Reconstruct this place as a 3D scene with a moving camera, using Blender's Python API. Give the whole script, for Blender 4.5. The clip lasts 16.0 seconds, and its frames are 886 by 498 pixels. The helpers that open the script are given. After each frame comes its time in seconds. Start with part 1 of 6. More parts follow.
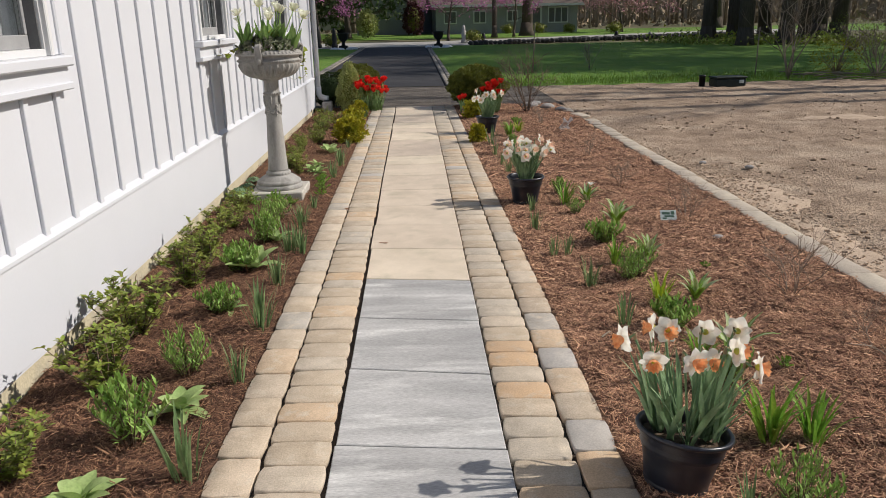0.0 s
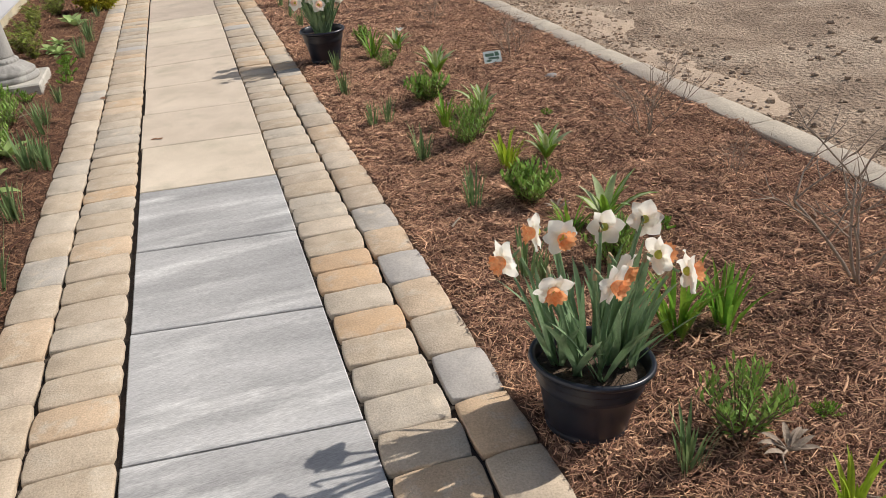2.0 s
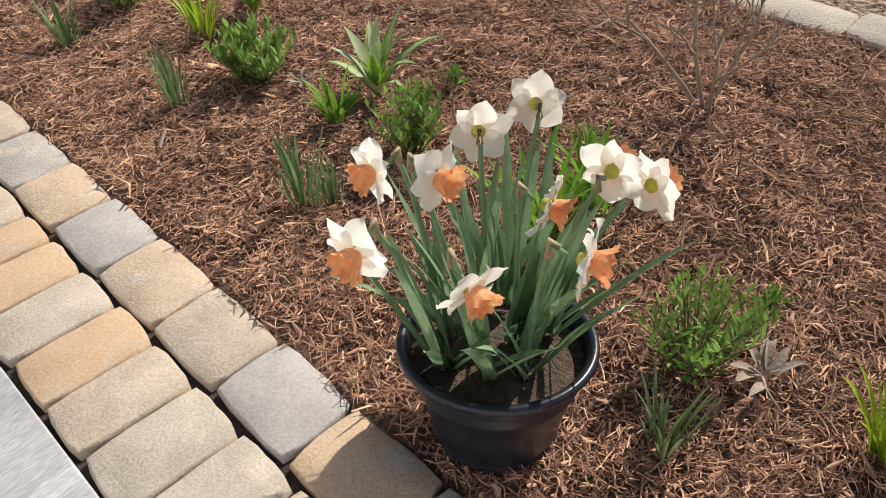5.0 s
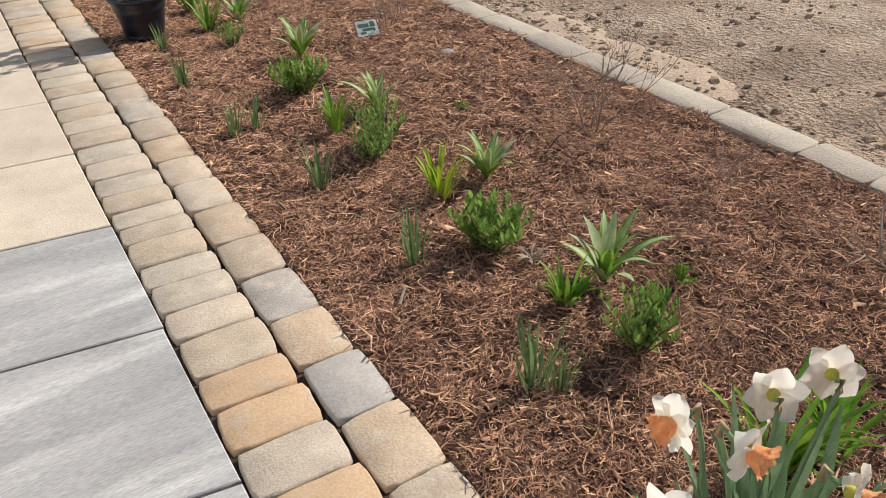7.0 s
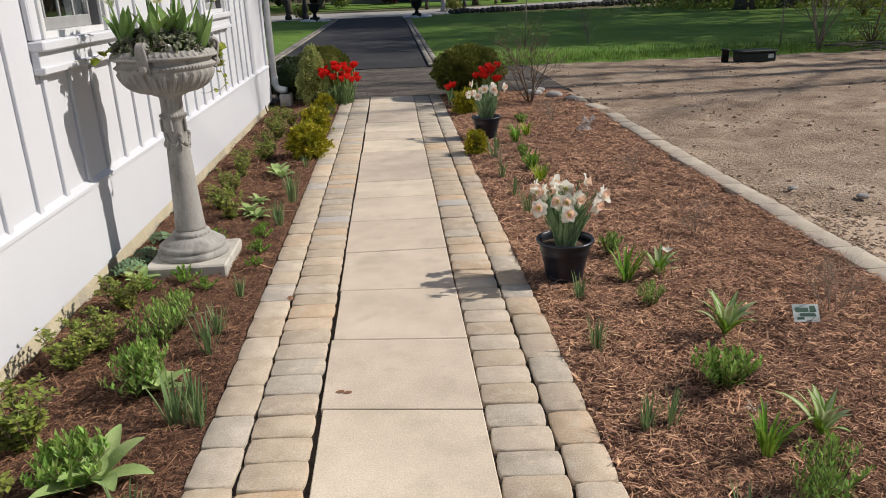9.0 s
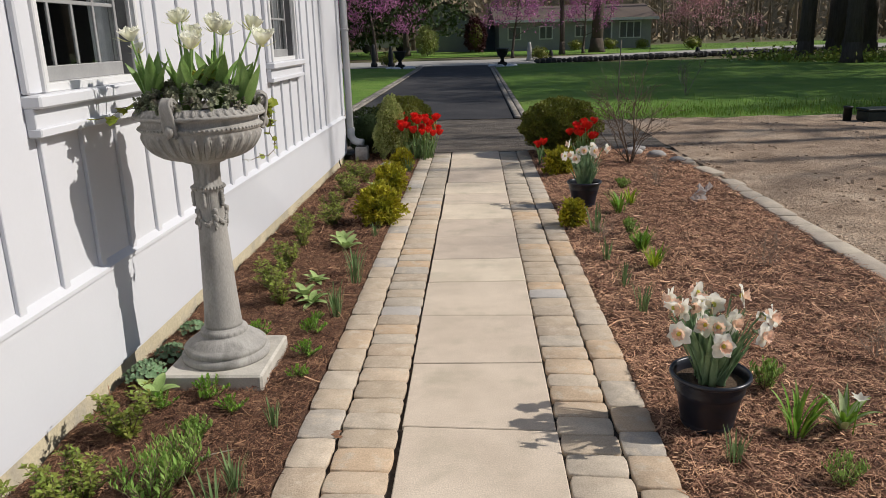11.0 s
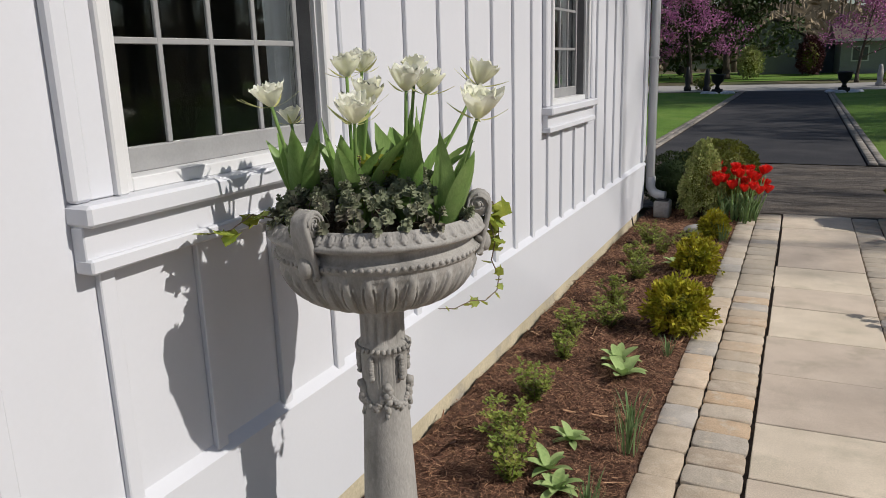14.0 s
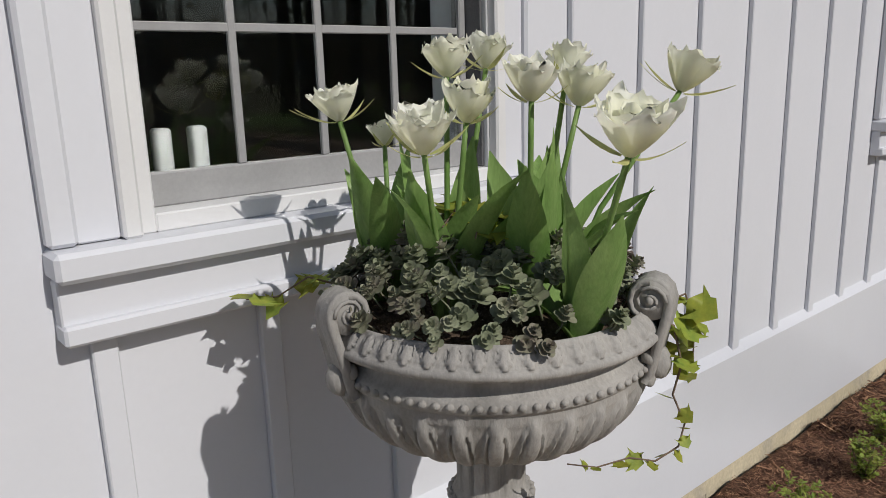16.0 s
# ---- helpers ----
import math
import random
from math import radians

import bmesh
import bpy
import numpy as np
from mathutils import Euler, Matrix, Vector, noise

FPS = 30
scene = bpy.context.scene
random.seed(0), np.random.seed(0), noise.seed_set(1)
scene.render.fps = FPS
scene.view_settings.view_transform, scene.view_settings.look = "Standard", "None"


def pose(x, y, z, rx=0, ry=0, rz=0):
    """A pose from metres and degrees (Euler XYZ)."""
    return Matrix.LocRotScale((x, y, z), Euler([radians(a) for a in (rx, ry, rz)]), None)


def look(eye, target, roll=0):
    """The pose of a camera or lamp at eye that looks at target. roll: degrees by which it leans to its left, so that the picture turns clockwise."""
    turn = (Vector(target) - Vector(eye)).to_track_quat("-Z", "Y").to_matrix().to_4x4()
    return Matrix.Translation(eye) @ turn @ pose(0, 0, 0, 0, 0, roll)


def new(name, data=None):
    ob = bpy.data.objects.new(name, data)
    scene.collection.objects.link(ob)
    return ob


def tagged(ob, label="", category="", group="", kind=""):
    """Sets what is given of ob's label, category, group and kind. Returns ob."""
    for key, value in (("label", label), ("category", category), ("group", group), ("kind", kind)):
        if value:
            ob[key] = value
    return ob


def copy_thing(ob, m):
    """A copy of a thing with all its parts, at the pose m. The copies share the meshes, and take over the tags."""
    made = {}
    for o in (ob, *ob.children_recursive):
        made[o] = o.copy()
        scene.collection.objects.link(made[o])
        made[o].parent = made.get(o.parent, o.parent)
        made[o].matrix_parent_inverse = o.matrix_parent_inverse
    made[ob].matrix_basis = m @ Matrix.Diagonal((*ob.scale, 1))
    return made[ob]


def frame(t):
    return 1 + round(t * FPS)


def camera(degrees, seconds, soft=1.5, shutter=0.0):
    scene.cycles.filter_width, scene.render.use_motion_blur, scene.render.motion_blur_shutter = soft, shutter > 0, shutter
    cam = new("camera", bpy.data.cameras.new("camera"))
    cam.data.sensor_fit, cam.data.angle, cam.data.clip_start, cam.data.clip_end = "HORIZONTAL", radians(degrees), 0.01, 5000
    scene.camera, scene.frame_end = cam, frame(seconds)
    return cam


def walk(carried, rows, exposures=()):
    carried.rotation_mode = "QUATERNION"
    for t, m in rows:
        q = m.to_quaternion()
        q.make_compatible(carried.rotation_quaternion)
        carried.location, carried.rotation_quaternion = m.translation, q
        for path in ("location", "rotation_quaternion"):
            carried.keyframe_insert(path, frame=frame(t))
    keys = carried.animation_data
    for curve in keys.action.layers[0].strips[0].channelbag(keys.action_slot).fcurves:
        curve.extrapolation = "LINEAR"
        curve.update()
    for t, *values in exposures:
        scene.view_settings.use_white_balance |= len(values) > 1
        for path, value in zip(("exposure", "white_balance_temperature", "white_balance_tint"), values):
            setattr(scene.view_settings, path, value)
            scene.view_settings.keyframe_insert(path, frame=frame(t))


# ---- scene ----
cam = camera(61.2, 16.0, soft=0.5)
PATH = [
    (0, (0.021, 1.419, 1.465), (0.085, 3.33, 0.877), -1.1),
    (0.5, (0.088, 1.638, 1.447), (0.216, 3.526, 0.799), -1.8),
    (1, (0.135, 1.791, 1.427), (0.354, 3.636, 0.685), -3.0),
    (1.5, (0.136, 2.008, 1.367), (0.486, 3.783, 0.516), -3.8),
    (2, (0.122, 2.218, 1.334), (0.611, 3.897, 0.363), -4.7),
    (2.5, (0.156, 2.392, 1.272), (0.768, 3.958, 0.19), -5.5),
    (3, (0.231, 2.62, 1.225), (0.951, 4.061, 0.039), -6.1),
    (3.2, (0.254, 2.685, 1.215), (1.012, 4.075, -0.007), -6.3),
    (5.3, (0.292, 3.089, 1.072), (1.32, 4.127, -0.293), -2.5),
    (5.5, (0.278, 3.121, 1.088), (1.31, 4.171, -0.266), -2.1),
    (6, (0.232, 3.195, 1.149), (1.25, 4.319, -0.155), -1.6),
    (6.5, (0.182, 3.232, 1.203), (1.153, 4.478, -0.024), -1.3),
    (6.8, (0.161, 3.24, 1.242), (1.079, 4.581, 0.075), -1.2),
    (7, (0.137, 3.232, 1.265), (1.01, 4.641, 0.146), -1.5),
    (7.5, (0.081, 3.246, 1.342), (0.8, 4.826, 0.349), -1.9),
    (8, (0.02, 3.305, 1.418), (0.533, 5.035, 0.555), -2.2),
    (8.5, (0.008, 3.455, 1.457), (0.292, 5.291, 0.718), -2.2),
    (9, (0.046, 3.703, 1.524), (0.152, 5.585, 0.857), -2.1),
    (9.5, (0.017, 3.907, 1.495), (0.043, 5.818, 0.905), -2.0),
    (9.7, (0.011, 4.026, 1.471), (0.005, 5.947, 0.912), -2.1),
    (11.8, (0.009, 5.172, 1.57), (-0.159, 7.09, 1.027), -1.1),
    (12, (-0.012, 5.291, 1.584), (-0.219, 7.206, 1.044), -1.1),
    (12.5, (-0.04, 5.567, 1.577), (-0.37, 7.467, 1.049), -1.3),
    (13, (-0.038, 5.88, 1.592), (-0.523, 7.751, 1.079), -1.5),
    (13.5, (-0.103, 6.124, 1.58), (-0.758, 7.947, 1.084), -1.7),
    (14, (-0.228, 6.378, 1.608), (-1.063, 8.131, 1.13), -1.7),
    (14.5, (-0.279, 6.598, 1.605), (-1.294, 8.258, 1.145), -1.6),
    (15, (-0.278, 6.888, 1.606), (-1.465, 8.434, 1.155), -1.5),
    (15.5, (-0.318, 7.072, 1.579), (-1.66, 8.486, 1.13), -1.5),
    (16, (-0.351, 7.213, 1.59), (-1.834, 8.476, 1.135), -1.7),
]
walk(cam, [(t, look(eye, target, roll)) for t, eye, target, roll in PATH],
     [(0.0, 0.0, 6500, 10), (2.5, 0.12, 6500, 10), (5.5, 0.35, 6500, 10), (7.5, 0.15, 6500, 10), (9.5, -0.03, 6500, 10), (12.5, -0.12, 6430, 10), (14.0, -0.22, 6370, 10), (16.0, -0.44, 6260, 10)])

# ---- world, sun, exposure ----
SUN_EL, SUN_AZ = 39.0, 4.0          # degrees; azimuth from +x towards +y
world = bpy.data.worlds.new("sky")
scene.world = world
world.use_nodes = True
wn = world.node_tree
sky = wn.nodes.new("ShaderNodeTexSky")
sky.sky_type, sky.sun_disc = "NISHITA", False
sky.sun_elevation, sky.sun_rotation = radians(SUN_EL), radians(90 - SUN_AZ)
wn.links.new(sky.outputs[0], wn.nodes["Background"].inputs[0])
wn.nodes["Background"].inputs[1].default_value = 0.078
sun_dir = Vector((math.cos(radians(SUN_EL)) * math.cos(radians(SUN_AZ)), math.cos(radians(SUN_EL)) * math.sin(radians(SUN_AZ)), math.sin(radians(SUN_EL))))
sun = new("sun", bpy.data.lights.new("sun", "SUN"))
sun.data.energy, sun.data.angle, sun.data.color = 4.2, radians(0.55), (1.0, 0.935, 0.855)
sun.matrix_world = look(sun_dir * 60, (0, 0, 0))


# ---- materials ----
def mat(name, a, b, scale=6.0, rough=0.8, bump=0.25, fine=90.0, vary=0.0, by="", c=None, cscale=1.0, hue=0.0, thin=0.0, metal=0.0, spec=0.3, ramp=None, stretch=(1, 1, 1), dist=0.01, amp=0.3):
    """Two-tone noise at a coarse and a fine scale, optional patches of a third colour, and a shift from piece to piece."""
    m = bpy.data.materials.new(name)
    m.use_nodes = True
    t = m.node_tree
    n, l = t.nodes, t.links
    p = n["Principled BSDF"]
    geo = n.new("ShaderNodeNewGeometry")
    mp = n.new("ShaderNodeMapping")
    mp.inputs["Scale"].default_value = stretch
    l.new(geo.outputs["Position"], mp.inputs["Vector"])

    def noise_at(s, detail=4.0, r=0.6):
        x = n.new("ShaderNodeTexNoise")
        x.inputs["Scale"].default_value, x.inputs["Detail"].default_value, x.inputs["Roughness"].default_value = s, detail, r
        l.new(mp.outputs[0], x.inputs["Vector"])
        return x.outputs["Fac"]

    def steps(src, lo, hi):
        x = n.new("ShaderNodeMapRange")
        x.inputs["From Min"].default_value, x.inputs["From Max"].default_value = lo, hi
        l.new(src, x.inputs["Value"])
        return x.outputs[0]

    def blend(f, x, y):
        q = n.new("ShaderNodeMix")
        q.data_type = "RGBA"
        l.new(f, q.inputs[0])
        for sock, v in ((q.inputs[6], x), (q.inputs[7], y)):
            if isinstance(v, tuple):
                sock.default_value = (*v, 1)
            else:
                l.new(v, sock)
        return q.outputs[2]

    rnd = None
    if by == "object":
        rnd = n.new("ShaderNodeObjectInfo").outputs["Random"]
    elif by == "island":
        rnd = geo.outputs["Random Per Island"]
    col = blend(steps(noise_at(scale), 0.32, 0.68), a, b)
    if ramp and rnd:
        cr = n.new("ShaderNodeValToRGB")
        while len(cr.color_ramp.elements) < len(ramp):
            cr.color_ramp.elements.new(0.5)
        for e, (pos, cc) in zip(cr.color_ramp.elements, ramp):
            e.position, e.color = pos, (*cc, 1)
        l.new(rnd, cr.inputs[0])
        q = n.new("ShaderNodeMix")
        q.data_type, q.blend_type = "RGBA", "MULTIPLY"
        q.inputs[0].default_value = 1.0
        l.new(col, q.inputs[6])
        l.new(cr.outputs[0], q.inputs[7])
        col = q.outputs[2]
    if c:
        col = blend(steps(noise_at(cscale, 5.0), 0.52, 0.7), col, c)
    hs = n.new("ShaderNodeHueSaturation")
    l.new(col, hs.inputs["Color"])
    fine_fac = noise_at(fine, 3.0)
    val = steps(fine_fac, 0.25, 0.75)
    mr = n.new("ShaderNodeMath")
    mr.operation = "MULTIPLY_ADD"
    l.new(val, mr.inputs[0])
    mr.inputs[1].default_value, mr.inputs[2].default_value = amp, 1 - amp / 2
    out = mr.outputs[0]
    if rnd and vary:
        k = n.new("ShaderNodeMath")
        k.operation = "MULTIPLY_ADD"
        l.new(rnd, k.inputs[0])
        k.inputs[1].default_value, k.inputs[2].default_value = vary, 1 - vary / 2
        k2 = n.new("ShaderNodeMath")
        k2.operation = "MULTIPLY"
        l.new(out, k2.inputs[0])
        l.new(k.outputs[0], k2.inputs[1])
        out = k2.outputs[0]
    l.new(out, hs.inputs["Value"])
    if rnd and hue:
        k = n.new("ShaderNodeMath")
        k.operation = "MULTIPLY_ADD"
        l.new(rnd, k.inputs[0])
        k.inputs[1].default_value, k.inputs[2].default_value = hue, 0.5 - hue / 2
        l.new(k.outputs[0], hs.inputs["Hue"])
    l.new(hs.outputs[0], p.inputs["Base Color"])
    p.inputs["Roughness"].default_value, p.inputs["Metallic"].default_value = rough, metal
    p.inputs["Specular IOR Level"].default_value = spec
    if bump:
        bp = n.new("ShaderNodeBump")
        bp.inputs["Strength"].default_value, bp.inputs["Distance"].default_value = bump, dist
        l.new(fine_fac, bp.inputs["Height"])
        l.new(bp.outputs[0], p.inputs["Normal"])
    if thin:
        tr = n.new("ShaderNodeBsdfTranslucent")
        l.new(hs.outputs[0], tr.inputs["Color"])
        mx = n.new("ShaderNodeMixShader")
        mx.inputs[0].default_value = thin
        l.new(p.outputs[0], mx.inputs[1])
        l.new(tr.outputs[0], mx.inputs[2])
        l.new(mx.outputs[0], n["Material Output"].inputs[0])
    return m


M = dict(
    paint=mat("white_paint", (0.64, 0.65, 0.685), (0.62, 0.63, 0.665), 1.5, 0.5, 0.05, 60, dist=0.001, amp=0.02),
    vinyl=mat("white_vinyl", (0.69, 0.69, 0.69), (0.64, 0.64, 0.64), 3, 0.4, 0.04, 150, dist=0.001, amp=0.03),
    sash=mat("grey_sash", (0.33, 0.33, 0.33), (0.28, 0.28, 0.28), 8, 0.5, 0.1, 120, dist=0.001, amp=0.1),
    screen=mat("dark_jamb", (0.11, 0.11, 0.115), (0.15, 0.15, 0.15), 8, 0.6, 0.1, 200),
    footing=mat("foundation_render", (0.60, 0.53, 0.38), (0.50, 0.44, 0.31), 5, 0.9, 0.3, 60, c=(0.36, 0.33, 0.28), cscale=3),
    # room surfaces, coloured near black so the indoors looks unlit
    room=mat("unlit_room_dark", (0.10, 0.10, 0.10), (0.08, 0.08, 0.08), 2, 0.9, 0),
    shingle=mat("roof_shingle", (0.10, 0.078, 0.064), (0.155, 0.12, 0.10), 9, 0.9, 0.4, 40),
    slab_grey=mat("grey_slab", (0.33, 0.324, 0.316), (0.51, 0.50, 0.487), 3.4, 0.88, 0.32, 120, vary=0.12, by="object", c=(0.66, 0.65, 0.625), cscale=4.6, stretch=(0.40, 1.9, 1), dist=0.005, amp=0.48),
    slab_tan=mat("tan_slab", (0.675, 0.575, 0.46), (0.56, 0.47, 0.37), 3.4, 0.9, 0.32, 160, vary=0.20, by="object", hue=0.015, c=(0.50, 0.43, 0.33), cscale=4.0, dist=0.005, amp=0.33),
    cobble=mat("tumbled_paver", (1.0, 0.99, 0.98), (0.80, 0.78, 0.75), 9, 0.92, 0.48, 160, vary=0.10, by="object", dist=0.005, c=(0.57, 0.49, 0.385), cscale=13, amp=0.38,
               ramp=[(0.0, (0.55, 0.455, 0.345)), (0.22, (0.59, 0.49, 0.375)), (0.45, (0.515, 0.435, 0.345)), (0.62, (0.61, 0.45, 0.30)), (0.72, (0.62, 0.525, 0.415)), (0.92, (0.50, 0.445, 0.37)), (1.0, (0.455, 0.425, 0.39))]),
    cobble_grey=mat("grey_tumbled_paver", (0.485, 0.45, 0.41), (0.40, 0.372, 0.342), 9, 0.92, 0.3, 150, vary=0.1, by="object", dist=0.004, c=(0.50, 0.46, 0.41), cscale=9, amp=0.34),
    cobble_rust=mat("orange_tumbled_paver", (0.58, 0.40, 0.245), (0.52, 0.37, 0.24), 9, 0.92, 0.3, 150, vary=0.1, by="object", dist=0.004, c=(0.55, 0.45, 0.34), cscale=13, amp=0.34),
    cobble_far=mat("tumbled_paver_far", (1.0, 0.99, 0.98), (0.84, 0.82, 0.79), 8, 0.92, 0.5, 150, vary=0.10, by="island", dist=0.005,
               ramp=[(0.0, (0.53, 0.465, 0.375)), (0.25, (0.56, 0.49, 0.395)), (0.5, (0.49, 0.44, 0.365)), (0.75, (0.58, 0.50, 0.40)), (1.0, (0.45, 0.425, 0.39))]),
    joint=mat("joint_sand", (0.040, 0.031, 0.024), (0.085, 0.067, 0.052), 30, 0.95, 0.5, 200),
    edging=mat("edging_block", (0.30, 0.27, 0.235), (0.22, 0.20, 0.175), 3, 0.9, 0.4, 60, vary=0.5, by="island"),
    kerb=mat("kerb_stone", (0.52, 0.45, 0.36), (0.44, 0.38, 0.31), 6, 0.9, 0.5, 100, vary=0.15, by="object", hue=0.01),
    mulch=mat("mulch_floor", (0.118, 0.064, 0.043), (0.24, 0.138, 0.090), 22, 0.95, 1.0, 120, c=(0.25, 0.148, 0.096), cscale=3.0, dist=0.03),
    shred=mat("mulch_shreds", (0.50, 0.282, 0.185), (0.35, 0.196, 0.128), 5, 0.9, 0.2, 200, vary=1.2, by="island", hue=0.03,
              ramp=[(0.0, (0.55, 0.50, 0.47)), (0.35, (0.88, 0.86, 0.84)), (0.7, (1.08, 1.07, 1.06)), (0.95, (1.20, 1.21, 1.22)), (1.0, (1.45, 1.52, 1.58))]),
    mulch_fine=mat("fine_dark_mulch", (0.092, 0.049, 0.032), (0.19, 0.104, 0.067), 26, 0.95, 1.0, 130, c=(0.19, 0.11, 0.07), cscale=4.0, dist=0.03),
    shred_fine=mat("fine_mulch_shreds", (0.285, 0.148, 0.092), (0.185, 0.094, 0.059), 14, 0.9, 0.2, 200, vary=1.2, by="island", hue=0.03,
                   ramp=[(0.0, (0.35, 0.32, 0.3)), (0.5, (0.95, 0.94, 0.93)), (0.96, (1.15, 1.15, 1.15)), (1.0, (1.6, 1.7, 1.8))]),
    dirt=mat("bare_dirt", (0.51, 0.380, 0.272), (0.27, 0.192, 0.134), 2.4, 0.95, 1.0, 38, c=(0.57, 0.45, 0.335), cscale=0.8, dist=0.05, amp=0.62),
    clod=mat("dirt_clods", (0.36, 0.265, 0.19), (0.47, 0.355, 0.255), 8, 0.95, 0.5, 60, vary=0.5, by="island"),
    sand=mat("spilt_sand", (0.57, 0.44, 0.325), (0.47, 0.355, 0.258), 6, 0.95, 0.8, 60),
    lawn=mat("lawn", (0.115, 0.225, 0.030), (0.17, 0.29, 0.045), 0.9, 0.9, 1.0, 14, c=(0.21, 0.29, 0.06), cscale=0.35, dist=0.08),
    blade=mat("grass_blades", (0.15, 0.26, 0.035), (0.20, 0.30, 0.05), 3, 0.7, 0, vary=0.6, by="island", hue=0.04, thin=0.35),
    asphalt=mat("asphalt", (0.036, 0.036, 0.039), (0.052, 0.050, 0.053), 1.2, 0.9, 0.6, 60, c=(0.066, 0.063, 0.064), cscale=0.6),
    gravel=mat("gravel_strip", (0.085, 0.073, 0.063), (0.23, 0.20, 0.17), 7, 0.95, 1.0, 40, c=(0.30, 0.25, 0.20), cscale=1.4, dist=0.05, amp=0.7, stretch=(0.4, 1.8, 1)),
    road=mat("road_concrete", (0.40, 0.385, 0.36), (0.34, 0.325, 0.30), 0.8, 0.9, 0.3, 20),
    ground=mat("woodland_floor", (0.17, 0.13, 0.08), (0.11, 0.13, 0.05), 0.35, 0.95, 0.8, 6, c=(0.24, 0.19, 0.12), cscale=0.2),
    stone=mat("cast_stone", (0.40, 0.384, 0.356), (0.29, 0.279, 0.26), 7, 0.9, 0.7, 150, c=(0.215, 0.207, 0.19), cscale=9, dist=0.002, amp=0.26, stretch=(1, 1, 0.45)),
    stone_pale=mat("cream_cast_stone", (0.56, 0.53, 0.47), (0.47, 0.44, 0.385), 6, 0.9, 0.6, 150, c=(0.36, 0.335, 0.29), cscale=7, dist=0.002, amp=0.26),
    pot=mat("black_plastic", (0.012, 0.014, 0.022), (0.018, 0.020, 0.030), 12, 0.32, 0.05, 100, spec=0.5, dist=0.002),
    soil=mat("potting_soil", (0.07, 0.045, 0.03), (0.14, 0.10, 0.07), 60, 0.95, 1.0, 150),
    daffleaf=mat("daffodil_leaf", (0.165, 0.265, 0.13), (0.30, 0.42, 0.235), 10, 0.5, 0.05, vary=0.45, by="island", hue=0.02, thin=0.25, stretch=(4, 4, 0.6)),
    petal=mat("white_petal", (0.95, 0.94, 0.88), (0.93, 0.91, 0.82), 12, 0.6, 0.1, 90, vary=0.04, by="island", thin=0.55, dist=0.003, amp=0.08),
    cup=mat("peach_cup", (0.92, 0.32, 0.12), (0.93, 0.53, 0.27), 55, 0.6, 0.25, 150, vary=0.25, by="island", thin=0.4, dist=0.004),
    palecup=mat("pale_pink_cup", (0.92, 0.60, 0.44), (0.93, 0.72, 0.58), 25, 0.6, 0.25, 150, vary=0.25, by="island", thin=0.4, dist=0.004),
    yellow=mat("yellow_green_throat", (0.55, 0.52, 0.06), (0.62, 0.58, 0.12), 30, 0.6, 0, thin=0.2),
    husk=mat("papery_husk", (0.42, 0.30, 0.19), (0.35, 0.28, 0.16), 30, 0.8, 0.1),
    tulip=mat("cream_tulip_petal", (0.96, 0.96, 0.89), (0.94, 0.94, 0.76), 14, 0.55, 0.12, 60, vary=0.08, by="island", thin=0.45, amp=0.1, stretch=(1, 1, 0.5), dist=0.003),
    tulipgreen=mat("green_flamed_petal", (0.58, 0.60, 0.22), (0.70, 0.68, 0.34), 30, 0.55, 0.05, vary=0.2, by="island", thin=0.3),
    tulipleaf=mat("tulip_leaf", (0.17, 0.30, 0.075), (0.30, 0.43, 0.145), 7, 0.38, 0.05, vary=0.35, by="island", hue=0.02, thin=0.35, stretch=(3, 3, 0.6)),
    red=mat("red_tulip_petal", (0.82, 0.012, 0.012), (0.90, 0.04, 0.02), 12, 0.5, 0.05, vary=0.3, by="island", thin=0.3),
    sedum=mat("sedum_leaf", (0.175, 0.20, 0.12), (0.29, 0.305, 0.205), 18, 0.55, 0.05, vary=0.6, by="island", hue=0.03, thin=0.1, c=(0.15, 0.11, 0.10), cscale=9),
    ivy=mat("ivy_leaf", (0.38, 0.40, 0.055), (0.24, 0.32, 0.05), 40, 0.5, 0.05, vary=0.4, by="island", hue=0.03, thin=0.35),
    twig=mat("bark_twig", (0.22, 0.16, 0.115), (0.15, 0.105, 0.075), 30, 0.9, 0.4, 160),
    bark=mat("tree_bark", (0.085, 0.068, 0.055), (0.13, 0.105, 0.085), 5, 0.95, 1.0, 22, stretch=(3, 3, 0.5), dist=0.05),
    palebark=mat("pale_bark", (0.30, 0.25, 0.195), (0.20, 0.165, 0.125), 2, 0.95, 0.4, 22, vary=0.6, by="island"),
    bulb=mat("bulb_foliage", (0.14, 0.235, 0.09), (0.27, 0.38, 0.165), 20, 0.55, 0.05, vary=0.5, by="island", hue=0.03, thin=0.25),
    lily=mat("daylily_foliage", (0.14, 0.29, 0.035), (0.28, 0.46, 0.06), 12, 0.5, 0.05, vary=0.5, by="island", hue=0.03, thin=0.3),
    lime=mat("lime_foliage", (0.33, 0.47, 0.03), (0.42, 0.52, 0.05), 12, 0.5, 0.05, vary=0.4, by="island", hue=0.02, thin=0.35),
    silver=mat("silver_leaf", (0.27, 0.39, 0.13), (0.42, 0.53, 0.22), 9, 0.75, 0.15, 120, vary=0.25, by="island", thin=0.2),
    cream=mat("cream_striped_leaf", (0.55, 0.60, 0.38), (0.46, 0.55, 0.26), 9, 0.6, 0.05, vary=0.2, by="island", thin=0.25),
